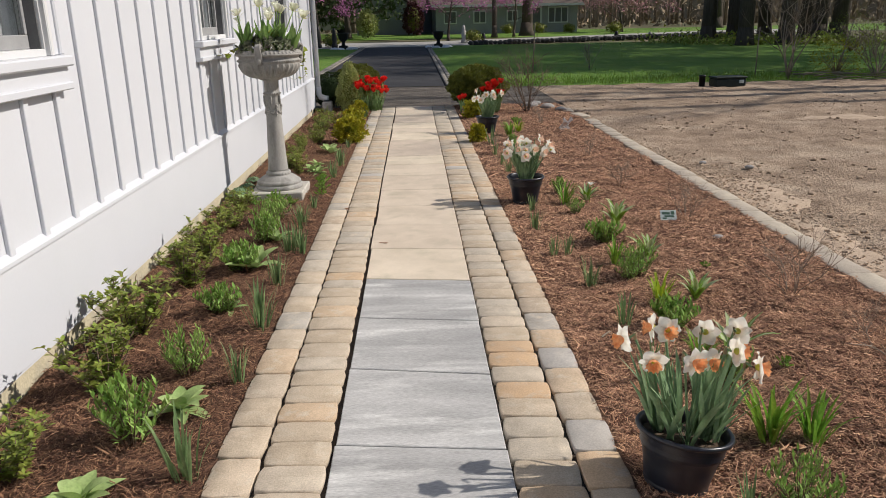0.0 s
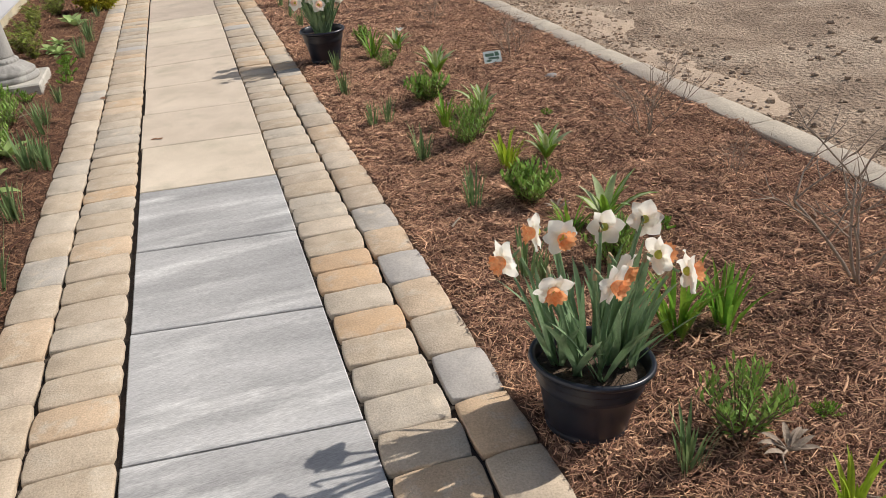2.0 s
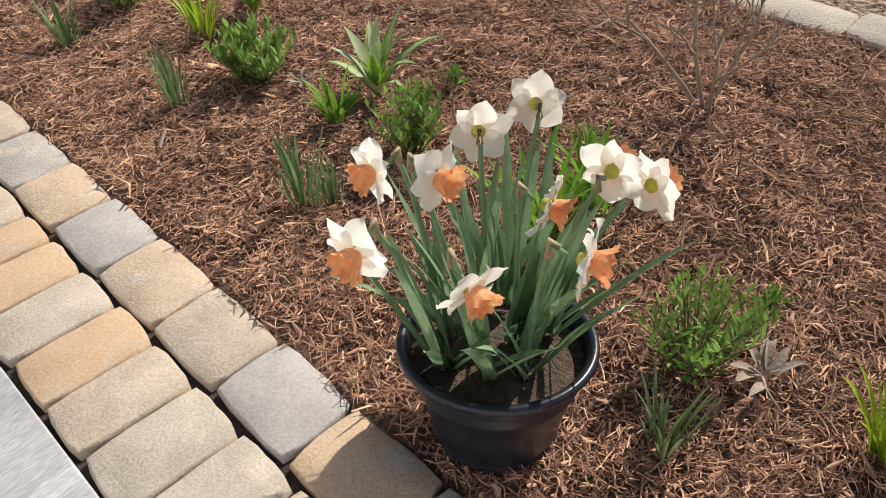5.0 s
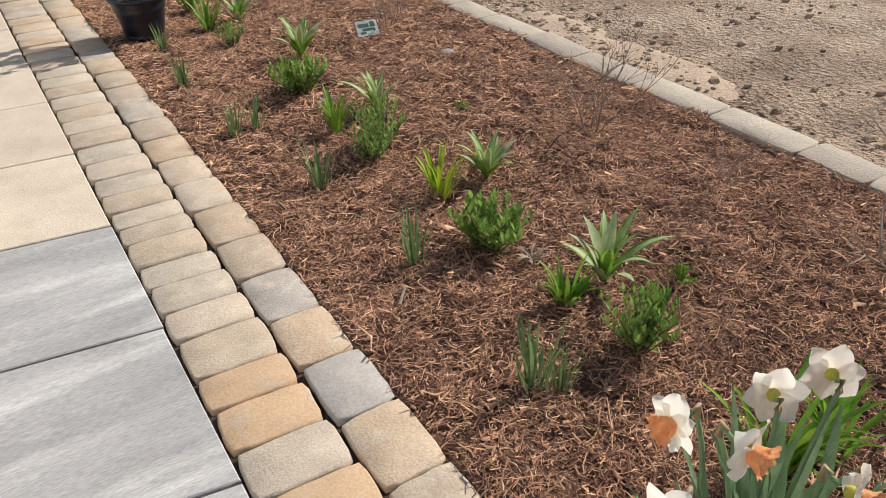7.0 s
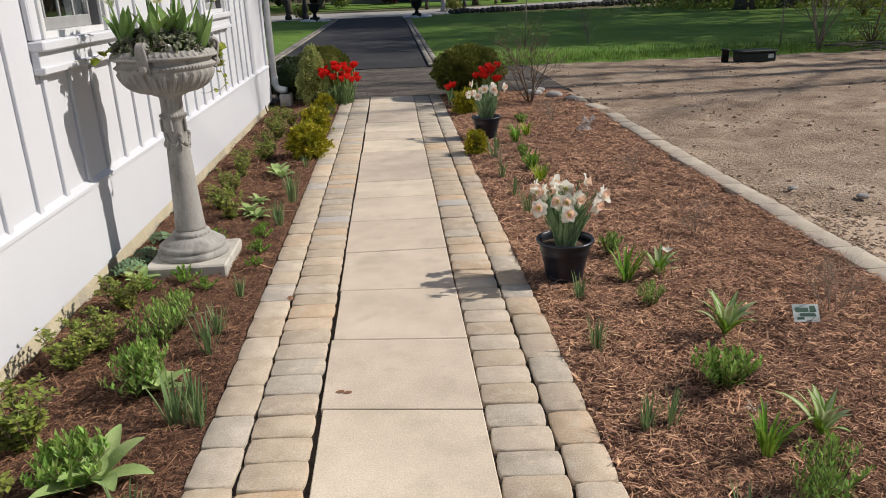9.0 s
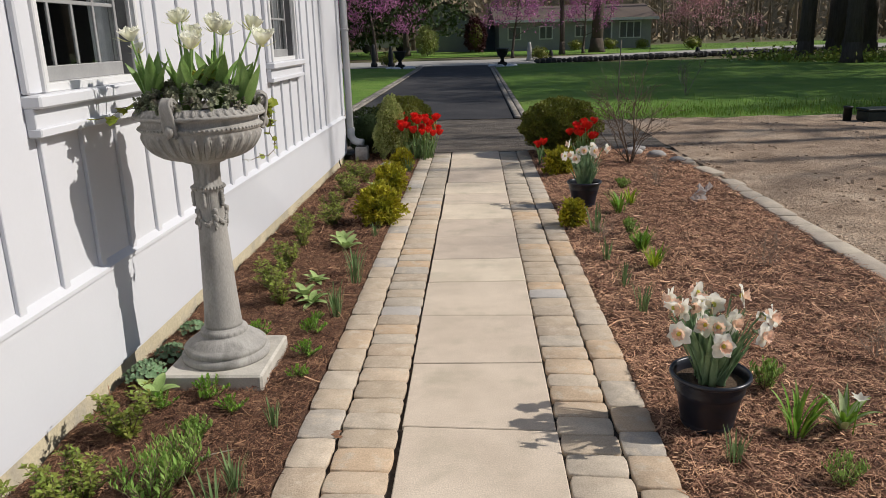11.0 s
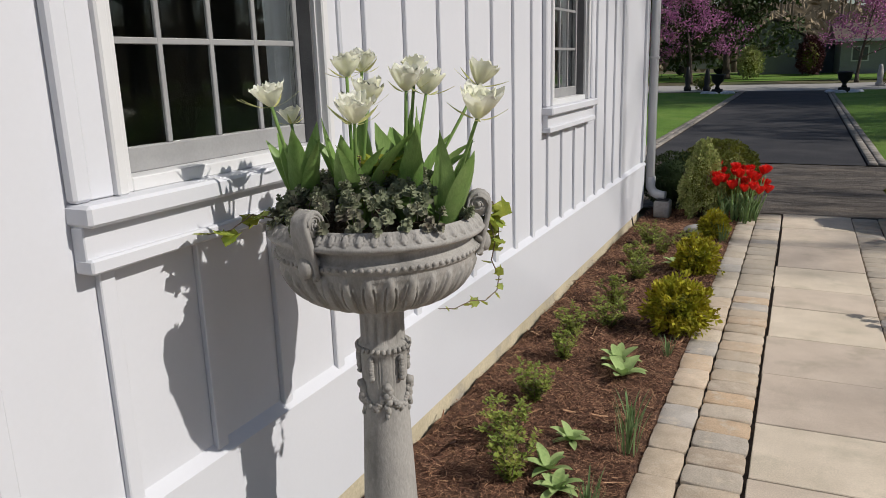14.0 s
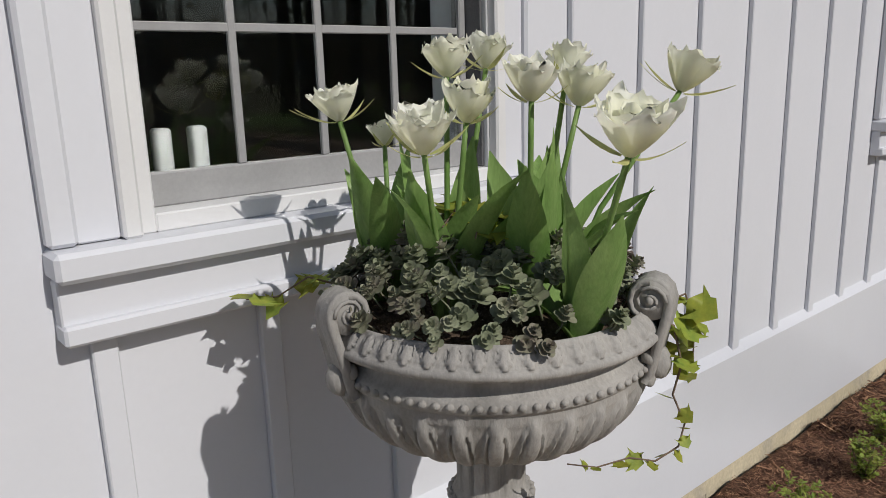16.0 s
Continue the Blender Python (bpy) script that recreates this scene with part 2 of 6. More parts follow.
    herb=mat("herb_leaf", (0.17, 0.30, 0.055), (0.34, 0.48, 0.12), 14, 0.55, 0.05, vary=0.6, by="island", hue=0.03, thin=0.3),
    spirea=mat("shrub_leaf", (0.17, 0.225, 0.036), (0.36, 0.40, 0.085), 10, 0.55, 0.05, vary=0.7, by="island", hue=0.05, thin=0.3),
    heuch=mat("blue_green_leaf", (0.13, 0.22, 0.10), (0.24, 0.34, 0.20), 12, 0.6, 0.1, vary=0.4, by="island", hue=0.03, thin=0.15),
    golden=mat("golden_foliage", (0.46, 0.385, 0.025), (0.27, 0.28, 0.025), 8, 0.6, 0, vary=0.6, by="island", hue=0.03, thin=0.3),
    box=mat("boxwood_leaf", (0.095, 0.115, 0.020), (0.25, 0.255, 0.045), 7, 0.5, 0, vary=0.7, by="island", hue=0.03, thin=0.2),
    variegated=mat("variegated_leaf", (0.56, 0.56, 0.24), (0.26, 0.33, 0.09), 30, 0.5, 0, vary=0.6, by="island", thin=0.2),
    pine=mat("pine_needles", (0.036, 0.060, 0.018), (0.060, 0.085, 0.025), 2, 0.7, 0, vary=0.7, by="island", hue=0.04, thin=0.15),
    redbud=mat("redbud_blossom", (0.42, 0.14, 0.33), (0.52, 0.21, 0.40), 2, 0.7, 0, vary=0.5, by="island", hue=0.03, thin=0.25),
    pinkbud=mat("pale_pink_blossom", (0.55, 0.30, 0.34), (0.48, 0.24, 0.27), 2, 0.7, 0, vary=0.5, by="island", thin=0.25),
    maroon=mat("maroon_leaf", (0.06, 0.015, 0.02), (0.09, 0.025, 0.03), 3, 0.6, 0, vary=0.6, by="island"),
    brush=mat("dry_brush", (0.34, 0.265, 0.18), (0.25, 0.20, 0.13), 1, 0.9, 0, vary=0.7, by="island"),
    siding=mat("grey_siding", (0.33, 0.335, 0.34), (0.28, 0.285, 0.29), 1, 0.7, 0.1, 20),
    siding_dark=mat("slate_siding", (0.14, 0.165, 0.19), (0.12, 0.14, 0.16), 1, 0.7, 0.1, 20),
    black=mat("black_iron", (0.015, 0.015, 0.015), (0.022, 0.022, 0.022), 8, 0.5, 0.1),
    utility=mat("dark_green_plastic", (0.015, 0.025, 0.022), (0.025, 0.035, 0.032), 8, 0.5, 0.1),
    card=mat("plant_tag_card", (0.62, 0.66, 0.64), (0.45, 0.53, 0.50), 60, 0.3, 0, 90),
    ink=mat("tag_print", (0.06, 0.12, 0.08), (0.10, 0.16, 0.12), 50, 0.4, 0),
    rock=mat("field_stone", (0.42, 0.40, 0.38), (0.30, 0.285, 0.27), 8, 0.9, 0.5, 60, vary=0.3, by="object"),
    silverpaint=mat("silver_car_paint", (0.55, 0.56, 0.58), (0.52, 0.53, 0.55), 3, 0.25, 0, metal=0.5),
    tyre=mat("tyre_rubber", (0.02, 0.02, 0.02), (0.03, 0.03, 0.03), 9, 0.9, 0),
    graytwig=mat("grey_tan_twig", (0.40, 0.32, 0.25), (0.30, 0.235, 0.18), 30, 0.9, 0.3, 160),
    rust=mat("rust_stain", (0.25, 0.13, 0.07), (0.20, 0.10, 0.06), 40, 0.95, 0.2),
)
glass = bpy.data.materials.new("window_glass")
glass.use_nodes = True
gp = glass.node_tree.nodes["Principled BSDF"]
gp.inputs["Base Color"].default_value = (0.85, 0.9, 0.9, 1)
gp.inputs["Roughness"].default_value, gp.inputs["Transmission Weight"].default_value, gp.inputs["IOR"].default_value = 0.01, 1.0, 1.45
M["glass"] = glass
film = bpy.data.materials.new("clear_plastic_film")
film.use_nodes = True
fn = film.node_tree
fp = fn.nodes["Principled BSDF"]
fp.inputs["Base Color"].default_value, fp.inputs["Roughness"].default_value = (0.75, 0.75, 0.74, 1), 0.15
clear = fn.nodes.new("ShaderNodeBsdfTransparent")
fm = fn.nodes.new("ShaderNodeMixShader")
fm.inputs[0].default_value = 0.55
fn.links.new(fp.outputs[0], fm.inputs[1])
fn.links.new(clear.outputs[0], fm.inputs[2])
fn.links.new(fm.outputs[0], fn.nodes["Material Output"].inputs[0])
M["film"] = film


# ---- mesh tools ----
def carve(u):
    """Cross-section of a carved lobe: a thin ridge, a groove, then a swelling."""
    if u < 0.16:
        return 0.35
    if u < 0.38:
        return -0.75
    return -0.1 + 0.6 * math.sqrt((u - 0.38) / 0.62)


class Shape:
    """Vertices and faces collected for one mesh."""

    def __init__(self):
        self.v, self.f = [], []

    def add(self, verts, faces):
        o = len(self.v)
        self.v += [tuple(p) for p in verts]
        self.f += [tuple(o + i for i in q) for q in faces]
        return self

    def box(self, x0, x1, y0, y1, z0, z1, bevel=0.0):
        if bevel <= 0:
            v = [(x, y, z) for z in (z0, z1) for y in (y0, y1) for x in (x0, x1)]
            return self.add(v, [(0, 2, 3, 1), (4, 5, 7, 6), (0, 1, 5, 4), (2, 6, 7, 3), (0, 4, 6, 2), (1, 3, 7, 5)])
        b = bevel
        v, f = [], []
        for z, d in ((z0, b), (z0 + b, 0), (z1 - b, 0), (z1, b)):
            i = len(v)
            v += [(x0 + b, y0 + d, z), (x1 - b, y0 + d, z), (x1 - d, y0 + b, z), (x1 - d, y1 - b, z), (x1 - b, y1 - d, z), (x0 + b, y1 - d, z), (x0 + d, y1 - b, z), (x0 + d, y0 + b, z)]
        for k in range(3):
            f += [(k * 8 + i, k * 8 + (i + 1) % 8, k * 8 + 8 + (i + 1) % 8, k * 8 + 8 + i) for i in range(8)]
        f += [tuple(range(7, -1, -1)), tuple(range(24, 32))]
        return self.add(v, f)

    def lathe(self, prof, seg=48, at=(0, 0, 0), cap=True):
        """prof: rows of (radius, z) or (radius, z, lobes, depth)."""
        v, f = [], []
        for row in prof:
            r, z = row[:2]
            n, d = row[2:] if len(row) > 2 else (0, 0)
            for i in range(seg):
                a = 2 * math.pi * i / seg
                rr = r + (d * carve(abs(math.sin(n * a / 2))) if n else 0)
                v.append((at[0] + rr * math.cos(a), at[1] + rr * math.sin(a), at[2] + z))
        for k in range(len(prof) - 1):
            f += [(k * seg + i, k * seg + (i + 1) % seg, (k + 1) * seg + (i + 1) % seg, (k + 1) * seg + i) for i in range(seg)]
        if cap:
            f.append(tuple(range(seg - 1, -1, -1)))
        if cap is True:
            f.append(tuple(range((len(prof) - 1) * seg, len(prof) * seg)))
        return self.add(v, f)

    def tube(self, pts, r0, r1, seg=6):
        pts = [Vector(p) for p in pts]
        v, f = [], []
        for i, p in enumerate(pts):
            d = (pts[min(i + 1, len(pts) - 1)] - pts[max(i - 1, 0)]).normalized()
            u = d.cross(Vector((0.31, 0.17, 0.93)))
            if u.length < 0.1:
                u = d.cross(Vector((1, 0, 0)))
            u.normalize()
            w = d.cross(u)
            r = r0 + (r1 - r0) * i / max(1, len(pts) - 1)
            v += [p + r * (math.cos(2 * math.pi * k / seg) * u + math.sin(2 * math.pi * k / seg) * w) for k in range(seg)]
        for i in range(len(pts) - 1):
            f += [(i * seg + k, i * seg + (k + 1) % seg, (i + 1) * seg + (k + 1) % seg, (i + 1) * seg + k) for k in range(seg)]
        f += [tuple(range(seg - 1, -1, -1)), tuple(range((len(pts) - 1) * seg, len(pts) * seg))]
        return self.add(v, f)

    def blob(self, c, r, seg=8, rings=5, squash=(1, 1, 1), rough=0.0, rng=random):
        v, f = [], []
        for k in range(1, rings):
            ph = math.pi * k / rings
            for i in range(seg):
                a = 2 * math.pi * i / seg
                q = r * (1 + rough * rng.uniform(-1, 1))
                v.append((c[0] + q * squash[0] * math.sin(ph) * math.cos(a), c[1] + q * squash[1] * math.sin(ph) * math.sin(a), c[2] + q * squash[2] * math.cos(ph)))
        n = len(v)
        v += [(c[0], c[1], c[2] + r * squash[2]), (c[0], c[1], c[2] - r * squash[2])]
        for k in range(rings - 2):
            f += [(k * seg + i, (k + 1) * seg + i, (k + 1) * seg + (i + 1) % seg, k * seg + (i + 1) % seg) for i in range(seg)]
        f += [(n, i, (i + 1) % seg) for i in range(seg)]
        f += [(n + 1, (rings - 2) * seg + (i + 1) % seg, (rings - 2) * seg + i) for i in range(seg)]
        return self.add(v, f)

    def blade(self, base, az, length, width, lean=0.2, droop=0.8, seg=5, fold=0.25, form=None, twist=0.0):
        """A leaf that leaves base, leans by lean radians at its foot and by lean + droop at its tip."""
        form = form or (lambda s: min(1.0, 0.55 + 1.6 * s) * (1 - s ** 3.0))
        x, z = 0.0, 0.0
        v, f = [], []
        ca, sa = math.cos(az), math.sin(az)
        for k in range(seg + 1):
            s = k / seg
            th = lean + droop * s * s
            w = width * 0.5 * max(0.03, form(s))
            tw = twist * s
            for side in (-1, 0, 1):
                lx = x + (fold * w * abs(side)) * -math.cos(th) * 1.0
                lz = z + (fold * w * abs(side)) * math.sin(th) * 1.0
                ly = side * w
                lx, ly = lx + ly * math.sin(tw), ly * math.cos(tw)
                v.append((base[0] + ca * lx - sa * ly, base[1] + sa * lx + ca * ly, base[2] + lz))
            x += math.sin(th) * length / seg
            z += math.cos(th) * length / seg
        for k in range(seg):
            a = k * 3
            f += [(a, a + 1, a + 4, a + 3), (a + 1, a + 2, a + 5, a + 4)]
        self.add(v, f)
        return Vector((base[0] + ca * x, base[1] + sa * x, base[2] + z))

    def leaf(self, p, d, up, length, width, curl=0.2):
        """A small pointed leaf of four triangles from p along d."""
        d, up = Vector(d).normalized(), Vector(up)
        s = d.cross(up)
        if s.length < 1e-3:
            s = d.cross(Vector((1, 0, 0.3)))
        s.normalize()
        nrm = s.cross(d)
        p = Vector(p)
        mid = p + d * length * 0.5
        return self.add([p, mid + s * width / 2 + nrm * curl * width, p + d * length - nrm * curl * length * 0.4, mid - s * width / 2 + nrm * curl * width, mid], [(0, 4, 1), (1, 4, 2), (2, 4, 3), (3, 4, 0)])


def data(name, shape, material, smooth=True):
    me = bpy.data.meshes.new(name)
    me.from_pydata(shape.v, [], shape.f)
    me.materials.append(M[material])
    if smooth:
        me.polygons.foreach_set("use_smooth", [True] * len(me.polygons))
    me.update()
    return me


MASSES = ("foliage", "stalk_mass", "branching", "inner_foliage", "crown")


def part(name, shape, material, parent=None, label="", smooth=True):
    """One mesh object under a thing or a part (or alone)."""
    ob = new(name, data(name, shape, material, smooth))
    if parent is not None:
        ob.parent = parent
    return tagged(ob, label, kind="stuff" if name in MASSES else "")


def thing(name, label, category, at=(0, 0, 0), group="", kind="", rz=0.0):
    ob = new(name)
    ob.empty_display_size = 0.1
    ob.matrix_basis = pose(*at, 0, 0, rz)
    return tagged(ob, label, category, group, kind)


def setting(name, shape, material, label="", smooth=False):
    return tagged(part(name, shape, material, None, label, smooth), kind="structure")


def rise(y):
    """The ground climbs a little towards the street."""
    return 0.0 if y < 40 else min(0.35, (y - 40) * 0.0155)


def sheet(name, x0, x1, y0, y1, z, material, label, nx=2, ny=2, bumpy=0.0, freq=2.0, edge=0.0, crowd=1.0):
    s = Shape()
    v = []
    for j in range(ny + 1):
        for i in range(nx + 1):
            x, y = x0 + (x1 - x0) * (i / nx) ** crowd, y0 + (y1 - y0) * j / ny
            h = bumpy * (noise.noise((x * freq, y * freq, 1.7)) + 0.5 * noise.noise((x * freq * 2.7, y * freq * 2.7, 5.1)))
            rim = edge and (i in (0, nx) or j in (0, ny))
            v.append((x, y, z + rise(y) + h - (edge if rim else 0)))
    f = [(j * (nx + 1) + i, j * (nx + 1) + i + 1, (j + 1) * (nx + 1) + i + 1, (j + 1) * (nx + 1) + i) for j in range(ny) for i in range(nx)]
    s.add(v, f)
    return setting(name, s, material, label, True)


# ---- ground ----
sheet("ground", -320, 320, -200, 440, -0.09, "ground", "leaf-strewn woodland ground reaching the horizon", 64, 128)
sheet("dirt_yard", 2.64, 40, -12, 18.4, -0.015, "dirt", "bare graded tan dirt yard with clods", 300, 420, 0.026, 2.3, 0.0, 2.0)
sheet("dirt_verge", 2.46, 2.68, 11.9, 14.95, -0.027, "dirt", "strip of bare dirt where the kerb gives out", 6, 60, 0.012, 3.1)
sheet("lawn_right", 1.0, 30, 18.4, 44, 0.0, "lawn", "green mown spring lawn striped with tree shade", 60, 60, 0.02, 0.8, 0.03)
sheet("lawn_left", -30, -2.83, 18.0, 43, 0.0, "lawn", "green mown lawn beside the driveway", 40, 40, 0.02, 0.8, 0.03)
sheet("driveway", -2.55, 0.72, 18.9, 43.5, -0.01, "asphalt", "dark asphalt driveway", 8, 50, 0.006, 0.7)
sheet("gravel_strip", -8.0, 2.64, 14.86, 18.9, -0.02, "gravel", "dark gravel strip between path and driveway", 90, 40, 0.012, 3.0)
sheet("lawn_far", -60, 90, 54.0, 72, -0.05, "lawn", "sunlit grass beyond the street", 40, 20, 0.02, 0.5)
road = Shape()
road.add([(-120, 43.5, rise(43.5) - 0.03), (2, 43.5, rise(43.5) - 0.03), (22, 52.5, rise(52.5) - 0.03), (120, 70, 0.32), (120, 77, 0.32), (21, 58.5, rise(58) - 0.03), (1, 49.5, rise(49.5) - 0.03), (-120, 49.5, rise(49.5) - 0.03)], [(0, 1, 6, 7), (1, 2, 5, 6), (2, 3, 4, 5)])
setting("road", road, "road", "pale concrete street crossing beyond the lawn")

# mulch beds with a loose layer of shreds
sheet("mulch_bed_left", -1.66, -0.708, -2, 14.86, -0.012, "mulch_fine", "dark brown fine bark mulch bed along the house", 40, 500, 0.020, 6.0, 0.006)
sheet("mulch_bed_right", 0.700, 2.52, -2, 14.86, -0.010, "mulch", "dark brown shredded bark mulch bed beside the path", 90, 600, 0.027, 5.5, 0.002)


def shreds(name, label, x0, x1, spans, seed, material, freq, amp):
    rs = np.random.RandomState(seed)
    vs, fs, o = [], [], 0
    for y0, y1, count, k in spans:
        cx, cy = rs.uniform(x0, x1, count), rs.uniform(y0, y1, count)
        ln = rs.gamma(2.6, 0.0125, count) * k + 0.008
        wd = rs.uniform(0.0009, 0.0030, count) * k
        big = rs.rand(count) < 0.035
        wd[big] *= 2.6
        a, tilt = rs.uniform(0, 2 * np.pi, count), rs.normal(0, 0.36, count)
        bend = rs.normal(0, 0.8, count)
        h = amp * np.array([noise.noise((x * freq, y * freq, 1.7)) + 0.5 * noise.noise((x * freq * 2.7, y * freq * 2.7, 5.1)) for x, y in zip(cx, cy)]) - 0.004
        z = h + rs.uniform(-0.006, 0.013, count)
        rows = []
        for s in (-0.5, 0.0, 0.5):
            aa = a + bend * s
            px, py = cx + np.cos(aa) * ln * s, cy + np.sin(aa) * ln * s
            pz = z + np.sin(tilt) * ln * s
            nx, ny = -np.sin(aa), np.cos(aa)
            taper = 1.0 if s == 0 else 0.55
            for q, up in ((-1, 0), (0, 1), (1, 0)):
                rows.append(np.stack([px + nx * wd * q * taper, py + ny * wd * q * taper, pz + up * wd * 0.9], 1))
        vs.append(np.stack(rows, 1).reshape(-1, 3))
        idx = np.array([(0, 1, 4, 3), (1, 2, 5, 4), (3, 4, 7, 6), (4, 5, 8, 7)])
        fs.append((np.arange(count)[:, None, None] * 9 + idx[None] + o).reshape(-1, 4))
        o += count * 9
    v, f = np.concatenate(vs), np.concatenate(fs)
    me = bpy.data.meshes.new(name)
    me.vertices.add(len(v))
    me.vertices.foreach_set("co", v.ravel())
    me.loops.add(f.size)
    me.loops.foreach_set("vertex_index", f.ravel().astype(np.int32))
    me.polygons.add(len(f))
    me.polygons.foreach_set("loop_start", np.arange(0, f.size, 4, dtype=np.int32))
    me.update(calc_edges=True)
    me.validate()
    me.materials.append(M[material])
    tagged(new(name, me), label, "mulch", kind="stuff")


shreds("mulch_shreds_right", "loose shredded brown bark mulch", 0.712, 2.50, [(2.3, 5.4, 104000, 0.62), (5.4, 8.5, 60000, 0.78), (8.5, 14.8, 46000, 1.05), (-1.5, 2.3, 15000, 1.7), (2.3, 7.5, 8000, 1.15)], 3, "shred", 5.5, 0.027)
shreds("mulch_shreds_left", "loose fine brown bark mulch", -1.64, -0.718, [(3.0, 7.0, 46000, 0.56), (7.0, 10.5, 46000, 0.5), (10.5, 14.8, 20000, 1.0), (3.0, 11.0, 700, 1.8)], 4, "shred_fine", 6.0, 0.020)

# dirt clods
rng = random.Random(11)
s = Shape()
for _ in range(26000):
    d = rng.random() ** 1.6
    y = 2 + d * 15.4
    x = 2.70 + rng.random() ** 1.5 * (4 + y * 0.8)
    if noise.noise((x * 0.9, y * 0.9, 4.0)) + 0.6 * noise.noise((x * 3, y * 3, 8.0)) < 0.08 and rng.random() < 0.85:
        continue
    r = 0.003 + 0.022 * rng.random() ** 10 + 0.0025 * d
    s.blob((x, y, -0.015 + 0.026 * (noise.noise((x * 2.3, y * 2.3, 1.7)) + 0.5 * noise.noise((x * 6.21, y * 6.21, 5.1))) + r * 0.3), r, 5, 4, (1.2, 1, 0.7), 0.3, rng)
tagged(part("dirt_clods", s, "clod", None, "scattered clods on the bare dirt", False), category="dirt", kind="stuff")
s = Shape()
for _ in range(1500):
    y = rng.choice((rng.gauss(5.2, 1.3), rng.gauss(8.0, 0.8), rng.gauss(8.0, 0.8)))
    x = 2.68 + abs(rng.gauss(0, 0.16)) * (1.4 if 4 < y < 9 else 0.5)
    r = 0.003 + 0.010 * rng.random() ** 2
    s.blob((x, y, -0.004 + r * 0.2), r, 5, 4, (1.3, 1.2, 0.6), 0.3, rng)
for k, (px, py, wx, wy) in enumerate(((2.92, 7.55, 0.27, 0.75), (2.82, 5.9, 0.14, 0.8), (6.2, 12.2, 0.6, 0.22))):
    q = Shape()
    n = 40
    v = []
    for j in range(n + 1):
        for i in range(n + 1):
            u, w = 2.6 * i / n - 1.3, 2.6 * j / n - 1.3
            x, y = max(2.66, px + u * wx), py + w * wy
            g = 0.026 * (noise.noise((x * 2.3, y * 2.3, 1.7)) + 0.5 * noise.noise((x * 6.21, y * 6.21, 5.1))) - 0.015
            fall = 1 - (u * u + w * w) + 1.1 * noise.noise((x * 3.1, y * 3.1, 9.0 + k)) + 0.6 * noise.noise((x * 9, y * 9, 3.0))
            v.append((x, y, g + max(-0.02, min(0.008, 0.012 * fall))))
    q.add(v, [(j * (n + 1) + i, j * (n + 1) + i + 1, (j + 1) * (n + 1) + i + 1, (j + 1) * (n + 1) + i) for j in range(n) for i in range(n)])
    tagged(part("spilt_sand", q, "sand", None, "patch of pale spilt sand on the bare dirt"), category="sand", kind="stuff")
tagged(part("stone_chips", s, "sand", None, "pale sand and stone chips along the kerb", False), category="gravel", kind="stuff")
# lawn edge blades
s = Shape()
for _ in range(9000):
    x, y = rng.uniform(1.1, 16), 18.35 + abs(rng.gauss(0, 1.2))
    s.blade((x, y, 0), rng.uniform(0, 6.28), rng.uniform(0.05, 0.12), 0.012, rng.uniform(0, 0.5), 0.6, 2, 0.2)
tagged(part("lawn_grass", s, "blade", None, "uneven bright green grass along the lawn's edge"), category="grass", kind="stuff")

# ---- house ----
WX = -1.67
WIN = ((4.187, 5.033), (7.64, 8.486), (11.032, 11.878))
HEAD, FOOT = 2.50, 1.345
s = Shape()
cuts = [-6.0] + [v for w in WIN for v in w] + [14.30]
for i in range(0, len(cuts), 2):
    s.box(WX - 0.2, WX, cuts[i], cuts[i + 1], 0.06, 2.95)
for a, b in WIN:
    s.box(WX - 0.2, WX, a, b, 0.06, FOOT)
    s.box(WX - 0.2, WX, a, b, HEAD, 2.95)
wall = setting("wall_east", s, "paint", "white board-and-batten house wall")
s = Shape().box(-9, WX - 0.2, 14.10, 14.30, 0.06, 2.95).box(-9, WX - 0.2, -6, -5.8, 0.06, 2.95).box(-9.2, -9, -6, 14.30, 0.06, 2.95)
setting("wall_west", s, "paint", "white plain outer walls of the house")
setting("foundation", Shape().box(-9.1, WX - 0.012, -5.95, 14.26, -0.3, 0.10), "footing", "cream rendered foundation strip under the wall")
# added room shell; its dark colour stands in for indoor gloom behind the panes
setting("floor", Shape().box(-9.0, WX - 0.2, -5.8, 14.10, 0.10, 0.16), "room", "indoor floor coloured dark for an unlit room")
setting("ceiling", Shape().box(-9.0, WX - 0.2, -5.8, 14.10, 2.80, 2.90), "room", "indoor ceiling coloured dark for an unlit room")
setting("wall_inner", Shape().box(-4.2, -4.1, -5.8, 14.10, 0.16, 2.80), "room", "added inner wall coloured dark for an unlit room")
s = Shape()
s.add([(-9.5, -6.3, 2.95), (WX + 0.28, -6.3, 2.95), (WX + 0.28, 14.60, 2.95), (-9.5, 14.60, 2.95), (-5.4, -6.3, 4.9), (-5.4, 14.60, 4.9)], [(0, 3, 2, 1), (1, 2, 5, 4), (0, 4, 5, 3), (0, 1, 4), (2, 3, 5)])
setting("roof", s, "shingle", "dark shingled gable roof")
s = Shape().box(WX, WX + 0.022, -6, 14.30, 0.085, 0.535, 0.003)
s.add([(WX, -6, 0.575), (WX + 0.034, -6, 0.548), (WX + 0.034, -6, 0.530), (WX, -6, 0.530), (WX, 14.30, 0.575), (WX + 0.034, 14.30, 0.548), (WX + 0.034, 14.30, 0.530), (WX, 14.30, 0.530)], [(0, 4, 5, 1), (1, 5, 6, 2), (2, 6, 7, 3), (0, 1, 2, 3), (7, 6, 5, 4)])
setting("trim", s, "paint", "wide white skirt board with a drip cap")
